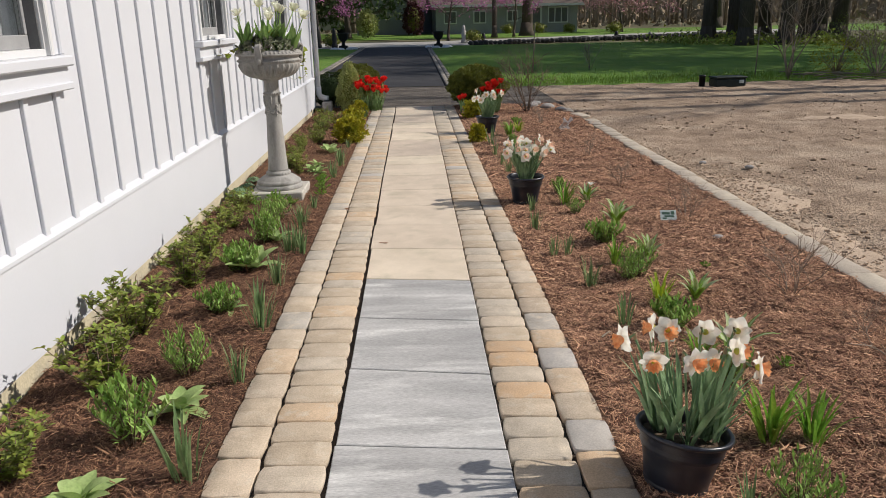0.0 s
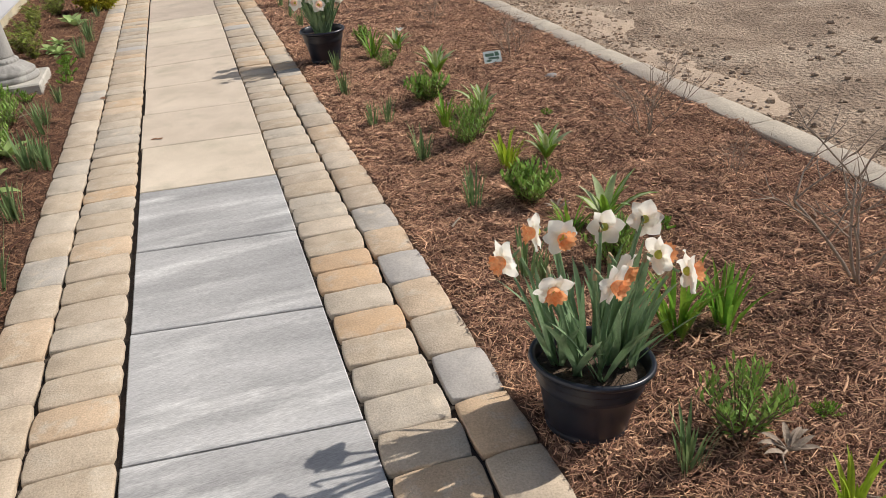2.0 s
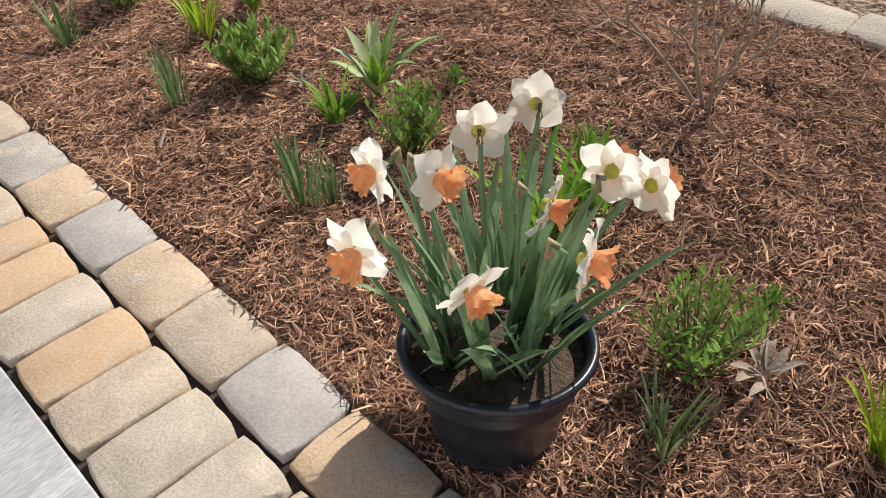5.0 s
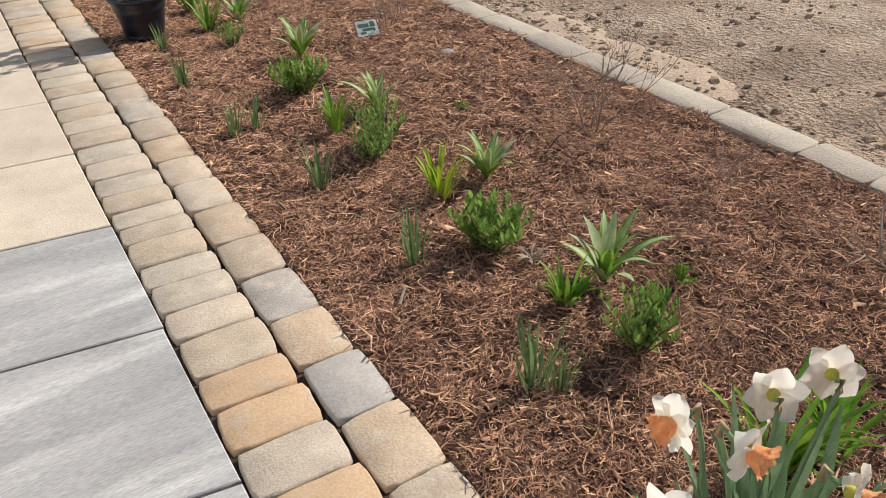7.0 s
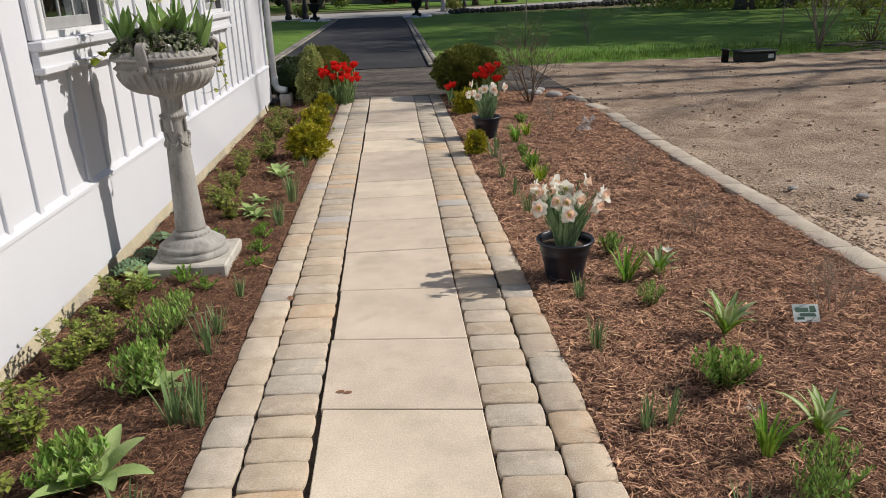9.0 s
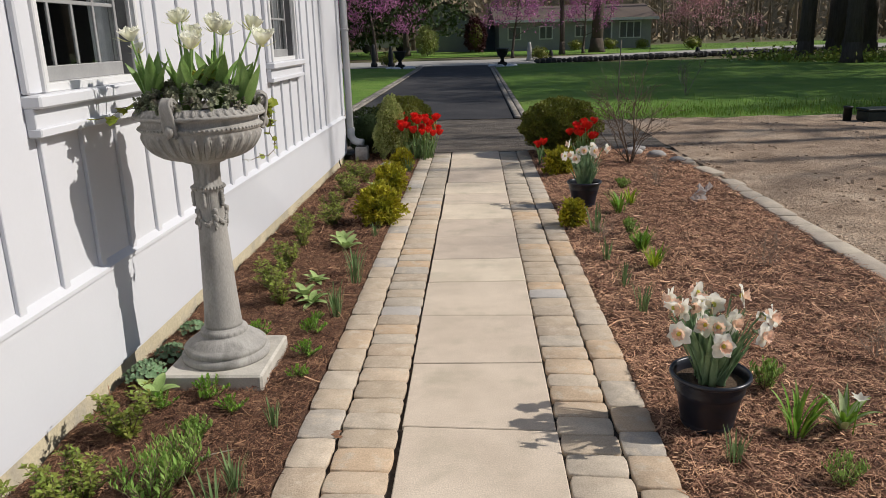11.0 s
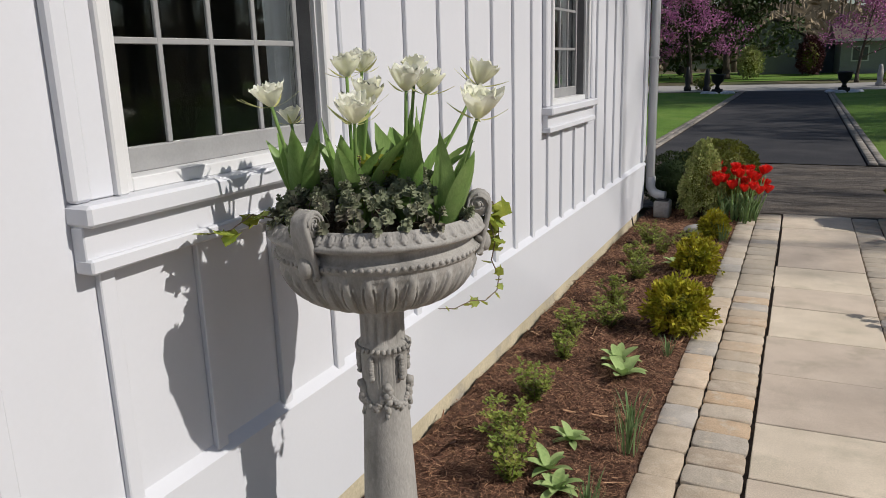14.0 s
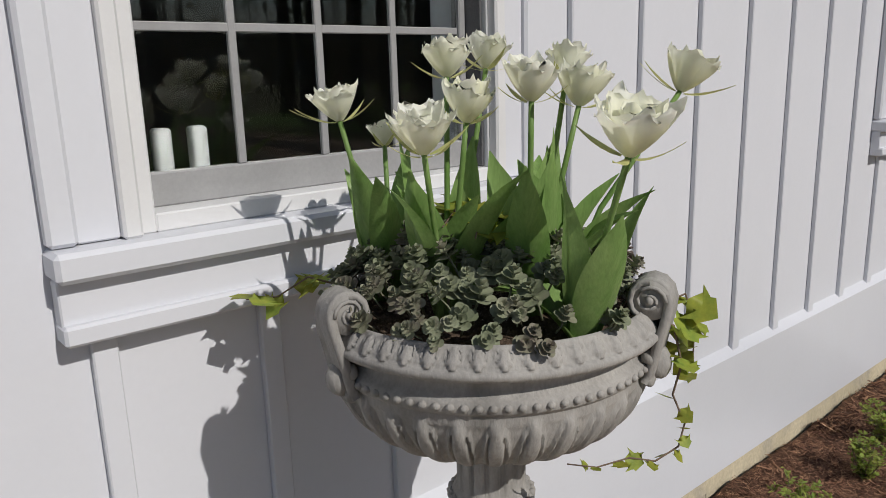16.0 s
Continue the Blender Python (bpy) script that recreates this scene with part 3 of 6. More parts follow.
setting("trim", Shape().box(WX, WX + 0.025, 14.17, 14.305, 0.575, 2.95, 0.003), "paint", "white corner board")
full = data("batten", Shape().box(0, 0.019, -0.022, 0.022, 0.56, 2.95, 0.003), "paint", False)
low = data("batten", Shape().box(0, 0.019, -0.022, 0.022, 0.56, 1.19, 0.003), "paint", False)
for i in range(-30, 28):
    y = 4.75 + 0.3118 * i
    near = [w for w in WIN if w[0] - 0.17 < y < w[1] + 0.17]
    if 14.14 < y or y < -5.9:
        continue
    ob = new("batten", low if near else full)
    ob.parent, ob.location = wall, (WX, y, 0)


def window(k, y0, y1):
    w = thing("window_%d" % k, "white framed window with grey sash and grilles", "window", ((WX, (y0 + y1) / 2, FOOT)), kind="structure")
    h = (y1 - y0) / 2
    H = HEAD - FOOT

    def p(name, material, *boxes, label="", parent=w, b=0.003):
        q = Shape()
        for bx in boxes:
            q.box(*bx, b)
        return part(name, q, material, parent, label, False)

    p("casing", "paint", (0, 0.019, -h - 0.105, -h - 0.034, -0.01, H + 0.13), (0, 0.019, h + 0.034, h + 0.105, -0.01, H + 0.13), (0.001, 0.03, -h - 0.15, h + 0.14, H + 0.034, H + 0.14))
    p("casing_edge", "paint", (0, 0.034, -h - 0.152, -h - 0.104, -0.01, H + 0.034), b=0.007)
    p("casing_edge", "paint", (0, 0.034, h + 0.104, h + 0.138, -0.01, H + 0.034), b=0.007)
    p("frame_flange", "vinyl", (0, 0.036, -h - 0.034, -h - 0.001, -0.012, H + 0.034), (0, 0.036, h + 0.001, h + 0.034, -0.012, H + 0.034), (0, 0.036, -h, h, H + 0.001, H + 0.033), b=0.005)
    p("window_sill", "paint", (-0.05, 0.075, -h - 0.155, h + 0.135, -0.062, -0.012), label="projecting white sill", b=0.008)
    p("apron", "paint", (0, 0.040, -h - 0.150, h + 0.13, -0.160, -0.062), label="white apron board under the sill")
    p("apron_lip", "paint", (0.0, 0.058, -h - 0.152, h + 0.132, -0.170, -0.135), b=0.005)
    p("window_frame", "vinyl", (-0.10, 0.012, -h, -h + 0.030, -0.012, H), (-0.10, 0.012, h - 0.006, h, -0.012, H), (-0.10, 0.012, -h, h, H - 0.03, H), (-0.10, 0.012, -h + 0.03, h - 0.006, -0.012, 0.022))
    p("jamb_liner", "screen", (-0.098, -0.002, h - 0.012, h - 0.0065, 0.022, H - 0.03), label="dark grey track in the far jamb")
    g0, g1, z0, z1 = -h + 0.045, h - 0.034, 0.085, H - 0.04
    sash = p("sash", "sash", (-0.085, -0.052, g0 - 0.015, g1 + 0.020, 0.022, z0), (-0.085, -0.052, g1, g1 + 0.020, z0, z1), (-0.085, -0.052, g0 - 0.015, g0, z0, z1), (-0.085, -0.052, g0 - 0.015, g1 + 0.020, z1, z1 + 0.03), label="weathered grey sash")
    ys = [g0 + (g1 - g0) * i / 4 for i in range(5)]
    zs = [z0 + (z1 - z0) * i / 4 for i in range(5)]
    for yy in ys[1:-1]:
        p("muntin", "sash", (-0.071, -0.058, yy - 0.0085, yy + 0.0085, z0, z1), parent=sash, b=0.002)
    for zz in zs[1:-1]:
        p("muntin", "sash", (-0.070, -0.059, g0, g1, zz - 0.0085, zz + 0.0085), parent=sash, b=0.002)
    for i in range(4):
        for j in range(4):
            q = p("pane", "glass", (-0.068, -0.064, ys[i] + 0.0005, ys[i + 1] - 0.0005, zs[j] + 0.0005, zs[j + 1] - 0.0005), parent=sash, b=0)
            q.visible_shadow = False


for k, (a, b) in enumerate(WIN):
    window(k + 1, a, b)
# something pale stands indoors behind the middle window
ch = thing("chair", "pale painted chair standing indoors behind the window", "chair", (-1.97, 7.86, 0.16))
for yy in (-0.052, 0.028):
    part("back_post", Shape().box(-0.02, 0.02, yy - 0.018, yy + 0.018, 0.45, 1.335, 0.006), "sash", ch)
part("seat", Shape().box(-0.4, 0.02, -0.2, 0.16, 0.42, 0.46, 0.01), "sash", ch)
for xx in (-0.38, -0.02):
    for yy in (-0.18, 0.12):
        part("leg", Shape().box(xx, xx + 0.03, yy, yy + 0.03, 0.0, 0.42, 0.004), "sash", ch)

# downspout at the house corner
ds = thing("downspout", "white metal downspout with a flared elbow at the house corner", "downspout", (-1.60, 14.40, 0))
part("pipe", Shape().box(-0.045, 0.035, -0.04, 0.04, 0.33, 2.9, 0.012), "vinyl", ds)
s = Shape().tube([(0.0, 0, 0.40), (0.0, 0, 0.29), (0.035, -0.01, 0.235), (0.10, -0.02, 0.21), (0.16, -0.03, 0.205)], 0.050, 0.050, 10)
part("elbow", s, "vinyl", ds)
part("strap", Shape().box(-0.052, 0.042, -0.046, 0.046, 1.6, 1.63, 0.003), "vinyl", ds)
sb = thing("splash_block", "grey drain box and splash block below the downspout", "drain", (-1.46, 14.30, 0))
part("body", Shape().box(-0.07, 0.09, -0.09, 0.09, 0.0, 0.17, 0.012), "rock", sb)
part("grate", Shape().box(-0.05, 0.07, -0.07, 0.07, 0.17, 0.18, 0.003), "black", sb)
cb = thing("cable", "black cable hanging down the foundation near the corner", "cable", (-1.655, 13.7, 0))
part("wire", Shape().tube([(0, 0, 0.12), (0.012, 0.01, 0.06), (0.02, 0.03, 0.0), (0.05, 0.05, -0.005)], 0.007, 0.007, 6), "black", cb)

# ---- path: slabs and tumbled pavers ----
path = setting("path", Shape().box(-0.716, 0.714, -1.6, 14.86, -0.10, -0.020), "joint", "garden path of square slabs edged with tumbled pavers")
JOINTS = [(-1.05, -1.13), (-0.45, -0.53), (0.16, 0.08), (0.77, 0.69), (1.38, 1.30), (1.99, 1.91), (2.60, 2.53), (3.20, 3.14), (3.815, 3.745), (4.435, 4.335), (5.02, 4.935), (5.628, 5.545), (6.24, 6.165), (6.84, 6.775), (7.43, 7.39), (8.03, 8.03), (8.67, 8.655),
          (9.255, 9.262), (9.76, 9.77), (10.36, 10.36), (10.95, 10.94), (11.55, 11.52), (12.02, 12.00), (12.60, 12.58), (13.36, 13.33), (14.10, 14.07), (14.77, 14.755)]
rng = random.Random(5)
for (l0, r0), (l1, r1) in zip(JOINTS, JOINTS[1:]):
    xl, xr = -0.3015 + rng.uniform(-0.005, 0.006), 0.3135 + rng.uniform(-0.003, 0.002)
    g, b = 0.0040, 0.0035
    zt = rng.uniform(-0.001, 0.002)
    base = [(xl, l0 + g), (xr, r0 + g), (xr, r1 - g), (xl, l1 - g)]
    cx, cy = sum(p[0] for p in base) / 4, sum(p[1] for p in base) / 4

    def ringat(d, z):
        return [(x - d * (1 if x > cx else -1), y - d * (1 if y > cy else -1), z) for x, y in base]

    s = Shape().add(ringat(0, -0.05) + ringat(0, zt - b) + ringat(b, zt), [(k * 4 + i, k * 4 + (i + 1) % 4, k * 4 + 4 + (i + 1) % 4, k * 4 + 4 + i) for k in (0, 1) for i in range(4)] + [(8, 9, 10, 11)])
    part("slab", s, "slab_grey" if r1 < 5.6 else "slab_tan", path, "", False)


def paver(w, l, seed, e=11.0):
    """A tumbled block: rounded outline, worn shoulders, slightly domed top."""
    r = random.Random(seed)
    n = 20
    out = []
    for i in range(n):
        a = 2 * math.pi * (i + 0.5) / n
        c, d = math.cos(a), math.sin(a)
        q = 1 / (abs(c) ** e + abs(d) ** e) ** (1 / e)
        k = 1 + r.uniform(-0.014, 0.010)
        out.append((w / 2 * c * q * k, l / 2 * d * q * k))
    s = Shape()
    rings = [(1.0, -0.05), (1.0, -0.010), (0.984, -0.003), (0.94, 0.0)]
    v = [(x * m if m == 1 else x - math.copysign(min(abs(x), w / 2 * (1 - m) * 1.0), x), y if m == 1 else y - math.copysign(min(abs(y), w / 2 * (1 - m)), y), z + (r.uniform(-0.001, 0.001) if z > -0.04 else 0)) for m, z in rings for x, y in out]
    v.append((0, 0, 0.0025))
    f = [(k * n + i, k * n + (i + 1) % n, (k + 1) * n + (i + 1) % n, (k + 1) * n + i) for k in range(3) for i in range(n)]
    f += [(3 * n + i, 3 * n + (i + 1) % n, 4 * n) for i in range(n)]
    return s.add(v, f)


far = Shape()
# single stones whose colour stands out
ODD = ((0.61, 3.83, "cobble_grey"), (0.61, 4.48, "cobble_grey"), (0.41, 4.46, "cobble_rust"), (0.41, 4.64, "cobble_rust"), (0.42, 4.19, "cobble_rust"), (-0.45, 8.70, "cobble_grey"), (0.42, 9.0, "cobble_grey"))
COLUMNS = (
    (-0.546, -0.316, 0.150, 1.5, [3.39, 3.54, 3.69, 3.845, 3.99, 4.14, 4.285, 4.43, 4.565, 4.73, 4.885, 5.045, 5.205, 5.34, 5.495, 5.63, 5.765, 5.92, 6.07, 6.22, 6.37, 6.53, 6.67, 6.82, 6.97, 7.11, 7.27, 7.41, 7.545, 7.68, 7.84, 7.98, 8.12, 8.27, 8.40, 8.54]),
    (0.318, 0.543, 0.148, 3.0, [3.375, 3.52, 3.67, 3.82, 3.97, 4.11, 4.26, 4.41, 4.555, 4.68, 4.85, 4.98, 5.12, 5.24, 5.39, 5.50, 5.615, 5.745, 5.89, 6.04, 6.20, 6.35, 6.50, 6.65, 6.80, 6.935, 7.075, 7.22, 7.36, 7.50, 7.64, 7.78, 7.91, 8.07, 8.22, 8.36]),
    (-0.716, -0.550, 0.228, 1.0, [3.53, 3.755, 3.965, 4.19, 4.415, 4.665, 4.90, 5.13, 5.36, 5.58, 5.80, 6.03, 6.24, 6.47, 6.70, 6.92, 7.13, 7.34, 7.575, 7.76, 7.96, 8.22, 8.47]),
    (0.547, 0.708, 0.2165, 1.0, [3.28, 3.495, 3.715, 3.93, 4.145, 4.365, 4.58, 4.79, 5.02, 5.23, 5.47, 5.69, 5.91, 6.12, 6.33, 6.55, 6.78, 7.00, 7.21, 7.39, 7.59, 7.83, 8.07, 8.30]),
)
for x0, x1, length, skew, joints in COLUMNS:
    w = x1 - x0
    while joints[0] > -1.3:
        joints.insert(0, joints[0] - length * rng.uniform(0.95, 1.05))
    while joints[-1] < 14.75:
        joints.append(joints[-1] + length * rng.uniform(0.95, 1.05))
    shapes = [paver(w - 0.0022, length - 0.0025, 100 + int(1000 * w) + i) for i in range(7)]
    meshes = {m: [data("paver", q, m) for q in shapes] for m in ("cobble", "cobble_grey", "cobble_rust")}
    odd = [(y_, m) for x_, y_, m in ODD if x0 < x_ < x1]
    for y0, y1 in zip(joints, joints[1:]):
        if y1 > 14.84:
            break
        k, cy = (y1 - y0) / length, (y0 + y1) / 2
        sk = skew if cy < 8 else 0.0
        place = Vector(((x0 + x1) / 2 + rng.uniform(-0.0025, 0.0025), cy, rng.uniform(-0.003, 0.003)))
        rot = radians(-sk + rng.uniform(-0.9, 0.9))
        i = rng.randrange(7)
        if 2.8 < y0 < 11.6:
            ob = new("paver", meshes[next((m for y_, m in odd if y0 < y_ < y1), "cobble")][i])
            ob.parent = path
            ob.matrix_basis = Matrix.LocRotScale(place, Euler((rng.uniform(-0.014, 0.014), rng.uniform(-0.014, 0.014), rot + (math.pi if rng.random() < 0.5 else 0))), Vector((1, k, 1)))
        else:
            mtx = Matrix.LocRotScale(place, Euler((0, 0, rot)), Vector((1, k, 1)))
            far.add([mtx @ Vector(p) for p in shapes[i].v], shapes[i].f)
tagged(part("pavers", far, "cobble_far", path), kind="stuff")

# kerb between bed and dirt yard
kerb = setting("kerb", Shape().box(2.51, 2.63, -2, 12.0, -0.12, -0.03), "joint", "low kerb of tan stone blocks")
kshapes = []
for i in range(5):
    q = paver(0.172, 0.40, 400 + i, 16)
    kshapes.append(data("kerb_stone", Shape().add([(x, y, z * 1.0) for x, y, z in q.v], q.f), "kerb"))
y = -1.8
while y < 13.6:
    k = rng.uniform(0.6, 1.08)
    ob = new("kerb_stone", rng.choice(kshapes))
    ob.parent = kerb
    gap = y > 12.0
    ob.matrix_basis = Matrix.LocRotScale(Vector((2.575 + rng.uniform(-0.01, 0.01) + (rng.uniform(-0.06, 0.04) if gap else 0), y + 0.2 * k, 0.010 + rng.uniform(-0.006, 0.005))), Euler((rng.uniform(-0.02, 0.02), rng.uniform(-0.03, 0.03), rng.uniform(-0.04, 0.04) * (6 if gap else 1))), Vector((1, k, 1)))
    y += 0.405 * k + (rng.uniform(0.1, 0.35) if gap else 0)

# driveway edging blocks
for name, x0, x1, y0, y1 in (("drive_edging", 0.74, 1.0, 18.95, 43.3), ("drive_edging", -2.81, -2.57, 18.95, 43.3)):
    edge = setting(name, Shape().box(x0, x1, y0, y1, -0.08, -0.008), "joint", "edging of pale stone blocks beside the driveway")
    s = Shape()
    y = y0
    while y < y1 - 0.3:
        l = rng.uniform(0.2, 0.3)
        for a, b in ((x0, (x0 + x1) / 2), ((x0 + x1) / 2, x1)):
            h = 0.02 + rise(y) + rng.uniform(0, 0.012)
            s.box(a + 0.006, b - 0.006, y + 0.006, y + l - 0.006, -0.05, h, 0.012)
        y += l
    tagged(part("edging_blocks", s, "edging", edge), kind="stuff")


# ---- pedestal urn ----
UX, UY = -1.206, 8.036
urn = thing("pedestal_planter", "grey cast-stone pedestal urn with gadrooned bowl, on a square plinth", "planter", (UX, UY, 0), rz=0)
part("plinth", Shape().box(-0.228, 0.237, -0.250, 0.236, -0.03, 0.056, 0.010), "stone_pale", urn, "square cream-stained stone plinth", False)
part("base", Shape().lathe([(0.190, 0.052), (0.202, 0.056), (0.207, 0.066), (0.207, 0.080), (0.201, 0.089), (0.191, 0.092), (0.187, 0.095), (0.191, 0.101), (0.193, 0.110), (0.191, 0.120), (0.184, 0.127), (0.173, 0.131), (0.168, 0.134, 30, 0.003), (0.156, 0.145, 30, 0.005), (0.142, 0.156, 30, 0.005), (0.127, 0.165, 30, 0.004), (0.113, 0.171),
                            (0.107, 0.174), (0.108, 0.178, 22, 0.003), (0.109, 0.186, 22, 0.004), (0.107, 0.195, 22, 0.003), (0.102, 0.200), (0.094, 0.204), (0.088, 0.212)], 240), "stone", urn, "stepped round base with carved leaf ring and rosette band")
shaft = part("shaft", Shape().lathe([(0.090, 0.206), (0.087, 0.225), (0.084, 0.26), (0.07912, 0.34), (0.07382, 0.45), (0.06658, 0.62), (0.0623, 0.72), (0.06141, 0.775, 10, 0.001), (0.06141, 0.80, 10, 0.002), (0.06141, 0.84, 10, 0.002), (0.0623, 0.858, 10, 0.0015), (0.06764, 0.864), (0.06853, 0.872), (0.06853, 0.884), (0.06408, 0.890), (0.05963, 0.896, 14, 0.002), (0.05874, 0.915, 14, 0.003), (0.05874, 0.955, 14, 0.003), (0.05963, 0.972, 14, 0.002), (0.06319, 0.980), (0.06853, 0.990), (0.06853, 1.0), (0.0534, 1.006)], 168), "stone", urn, "tapering stone column with carved top")
s = Shape()
for k in range(5):
    a0 = 2 * math.pi * k / 5 + 0.3
    for i in range(17):
        u = i / 16
        a = a0 + u * 2 * math.pi / 5
        thick = 0.6 + 0.4 * math.sin(math.pi * u)
        for _ in range(2):
            s.blob((0.0645 * math.cos(a), 0.0645 * math.sin(a), 0.768 - 0.055 * math.sin(math.pi * u) + rng.uniform(-0.007, 0.007)), 0.0090 * thick * rng.uniform(0.7, 1.25), 7, 5, (1, 1, 1), 0.2, rng)
    s.blob((0.068 * math.cos(a0), 0.068 * math.sin(a0), 0.775), 0.014, 8, 6, (1, 1, 1), 0.15, rng)
    for q in range(6):
        s.blob((0.066 * math.cos(a0 + rng.uniform(-0.1, 0.1)), 0.066 * math.sin(a0 + rng.uniform(-0.1, 0.1)), 0.762 - 0.014 * q), 0.0125 - 0.0012 * q, 7, 5, (1, 1, 1.3), 0.2, rng)
    for q in range(7):
        s.blob((0.069 * math.cos(a0 + 0.63), 0.069 * math.sin(a0 + 0.63), 0.80 + 0.009 * q), 0.009, 6, 5, (1, 1, 1.2), 0.25, rng)
for i in range(30):
    a = 2 * math.pi * i / 30
    s.blob((0.071 * math.cos(a), 0.071 * math.sin(a), 0.878), 0.0075, 6, 5, (1, 1, 1.1), 0.2, rng)
part("garland", s, "stone", shaft, "carved fruit garland round the column")
UP = 0.043


def egg(u, v):
    """Relief of one carved egg: u across its bay, v from foot to head; a swelling, a groove and a raised border."""
    a = abs(2 * u - 1)
    w = 0.66 * (math.sqrt(max(0.0, 1 - ((v - 0.58) / 0.36) ** 2)) if v > 0.58 else (0.42 + 0.58 * v / 0.58))
    if w < 0.02:
        return 0.15 if v < 0.97 else -0.2
    e = a / w
    if e < 0.72:
        return 0.35 + 0.65 * math.sqrt(1 - (e / 0.72) ** 2)
    if e < 0.92:
        return -0.75
    if e < 1.22:
        return 0.30
    return -0.55


# rows of radius, height and, where carved, bays, depth and the place between foot and head
bowl_prof = [(0.060, 0.945), (0.084, 0.950), (0.096, 0.957), (0.102, 0.962)]
for i in range(22):
    u = i / 21
    bowl_prof.append((0.108 + 0.138 * math.sin(u * math.pi / 2), 0.965 + 0.128 * (1 - math.cos(u * math.pi / 2)) ** 0.95, 30, 0.0068 * min(1.0, 0.35 + u * 1.4), u))
bowl_prof += [(0.247, 1.097), (0.251, 1.099), (0.254, 1.103), (0.254, 1.118), (0.249, 1.121), (0.244, 1.125), (0.240, 1.133), (0.242, 1.142), (0.250, 1.148), (0.262, 1.151), (0.269, 1.154), (0.273, 1.160), (0.272, 1.166), (0.267, 1.169)]
for i in range(9):
    u = i / 8
    bowl_prof.append((0.266 - 0.018 * u ** 1.4, 1.170 + 0.025 * u, 50, 0.0042, 0.06 + 0.9 * u))
bowl_prof += [(0.246, 1.198), (0.240, 1.194), (0.236, 1.16), (0.230, 1.14)]
SEG = 600
q = Shape()
for row in bowl_prof:
    for k in range(SEG):
        t_ = k / SEG
        d_ = row[3] * egg((t_ * row[2]) % 1.0, row[4]) if len(row) > 2 else 0.0
        q.v.append(((row[0] + d_) * 1.035 * math.cos(2 * math.pi * t_), (row[0] + d_) * 1.035 * math.sin(2 * math.pi * t_), row[1] + UP))
q.f = [(j * SEG + k, j * SEG + (k + 1) % SEG, (j + 1) * SEG + (k + 1) % SEG, (j + 1) * SEG + k) for j in range(len(bowl_prof) - 1) for k in range(SEG)]
bowl = part("bowl", q, "stone", urn, "shallow stone bowl with carved eggs and an egg-and-dart rim")
s = Shape()
for i in range(84):
    a = 2 * math.pi * i / 84
    s.blob((0.263 * math.cos(a), 0.263 * math.sin(a), 1.1105 + UP), 0.0066, 8, 6, (1, 1, 0.9))
part("bead_belt", s, "stone", bowl, "row of small stone beads")
for a in (-97, 23, 143):
    c, d = math.cos(radians(a)), math.sin(radians(a))

    def at(r, side, z):
        return (c * (r + 0.010) - d * side, d * (r + 0.010) + c * side, z + UP)

    s = Shape()
    arc = [(0.256, 1.085), (0.262, 1.10), (0.267, 1.12), (0.272, 1.145), (0.278, 1.17), (0.284, 1.195), (0.286, 1.215), (0.281, 1.233), (0.270, 1.244), (0.255, 1.248), (0.240, 1.243), (0.229, 1.231), (0.225, 1.215), (0.229, 1.200), (0.240, 1.190)]
    v, f = [], []
    for i, (r_, z_) in enumerate(arc):
        (ra, za), (rb, zb) = arc[max(0, i - 1)], arc[min(len(arc) - 1, i + 1)]
        tx, tz = rb - ra, zb - za
        ln = math.hypot(tx, tz)
        nx_, nz_ = -tz / ln, tx / ln
        th_ = 0.010 if i < 10 else 0.006
        w_ = 0.026 + 0.004 * math.sin(i * 0.6)
        for side, o in ((-w_, 0), (-w_ * 0.8, 0.004), (-w_ * 0.55, 0.001), (0, 0.004), (w_ * 0.55, 0.001), (w_ * 0.8, 0.004), (w_, 0), (w_, th_), (-w_, th_)):
            sign = -1
            v.append(at(r_ + nx_ * o * sign + (nx_ * o * 2 if o == th_ else 0), side, z_ + nz_ * o * sign + (nz_ * o * 2 if o == th_ else 0)))
    m_ = 9
    f = [(i * m_ + k, i * m_ + (k + 1) % m_, (i + 1) * m_ + (k + 1) % m_, (i + 1) * m_ + k) for i in range(len(arc) - 1) for k in range(m_)] + [tuple(range(m_)), tuple(range((len(arc) - 1) * m_, len(arc) * m_))]
    s.add(v, f)
    s.tube([at(0.255, -0.023, 1.216), at(0.255, 0.023, 1.216)], 0.030, 0.030, 24)
    for q in (-1, 1):
        pts = [(0.255 + (0.024 - 0.0011 * k) * math.cos(0.5 * k), 1.216 + (0.024 - 0.0011 * k) * math.sin(0.5 * k)) for k in range(20)]
        s.tube([at(r_, q * 0.024, z_) for r_, z_ in pts], 0.0032, 0.0026, 6)
        s.blob(at(0.255, q * 0.024, 1.216), 0.007, 8, 6)
    s.blob(at(0.266, 0, 1.115), 0.021, 10, 8, (1, 1, 1.3), 0.06, rng)
    for q in (-1, 1):
        s.blob(at(0.258, q * 0.020, 1.128), 0.013, 8, 6, (1, 1, 1), 0.15, rng)
        s.blob(at(0.256, q * 0.016, 1.092), 0.011, 8, 6, (1, 1, 1.2), 0.15, rng)
    part("handle", s, "stone", bowl, "scrolled stone handle")
part("soil", Shape().lathe([(0.0, 1.178 + UP), (0.238, 1.165 + UP)], 40, cap=False), "soil", urn, "dark potting soil")


def tilt(v, d):
    """Turns v from +z to the direction d."""
    return Vector((0, 0, 1)).rotation_difference(Vector(d).normalized()) @ Vector(v)


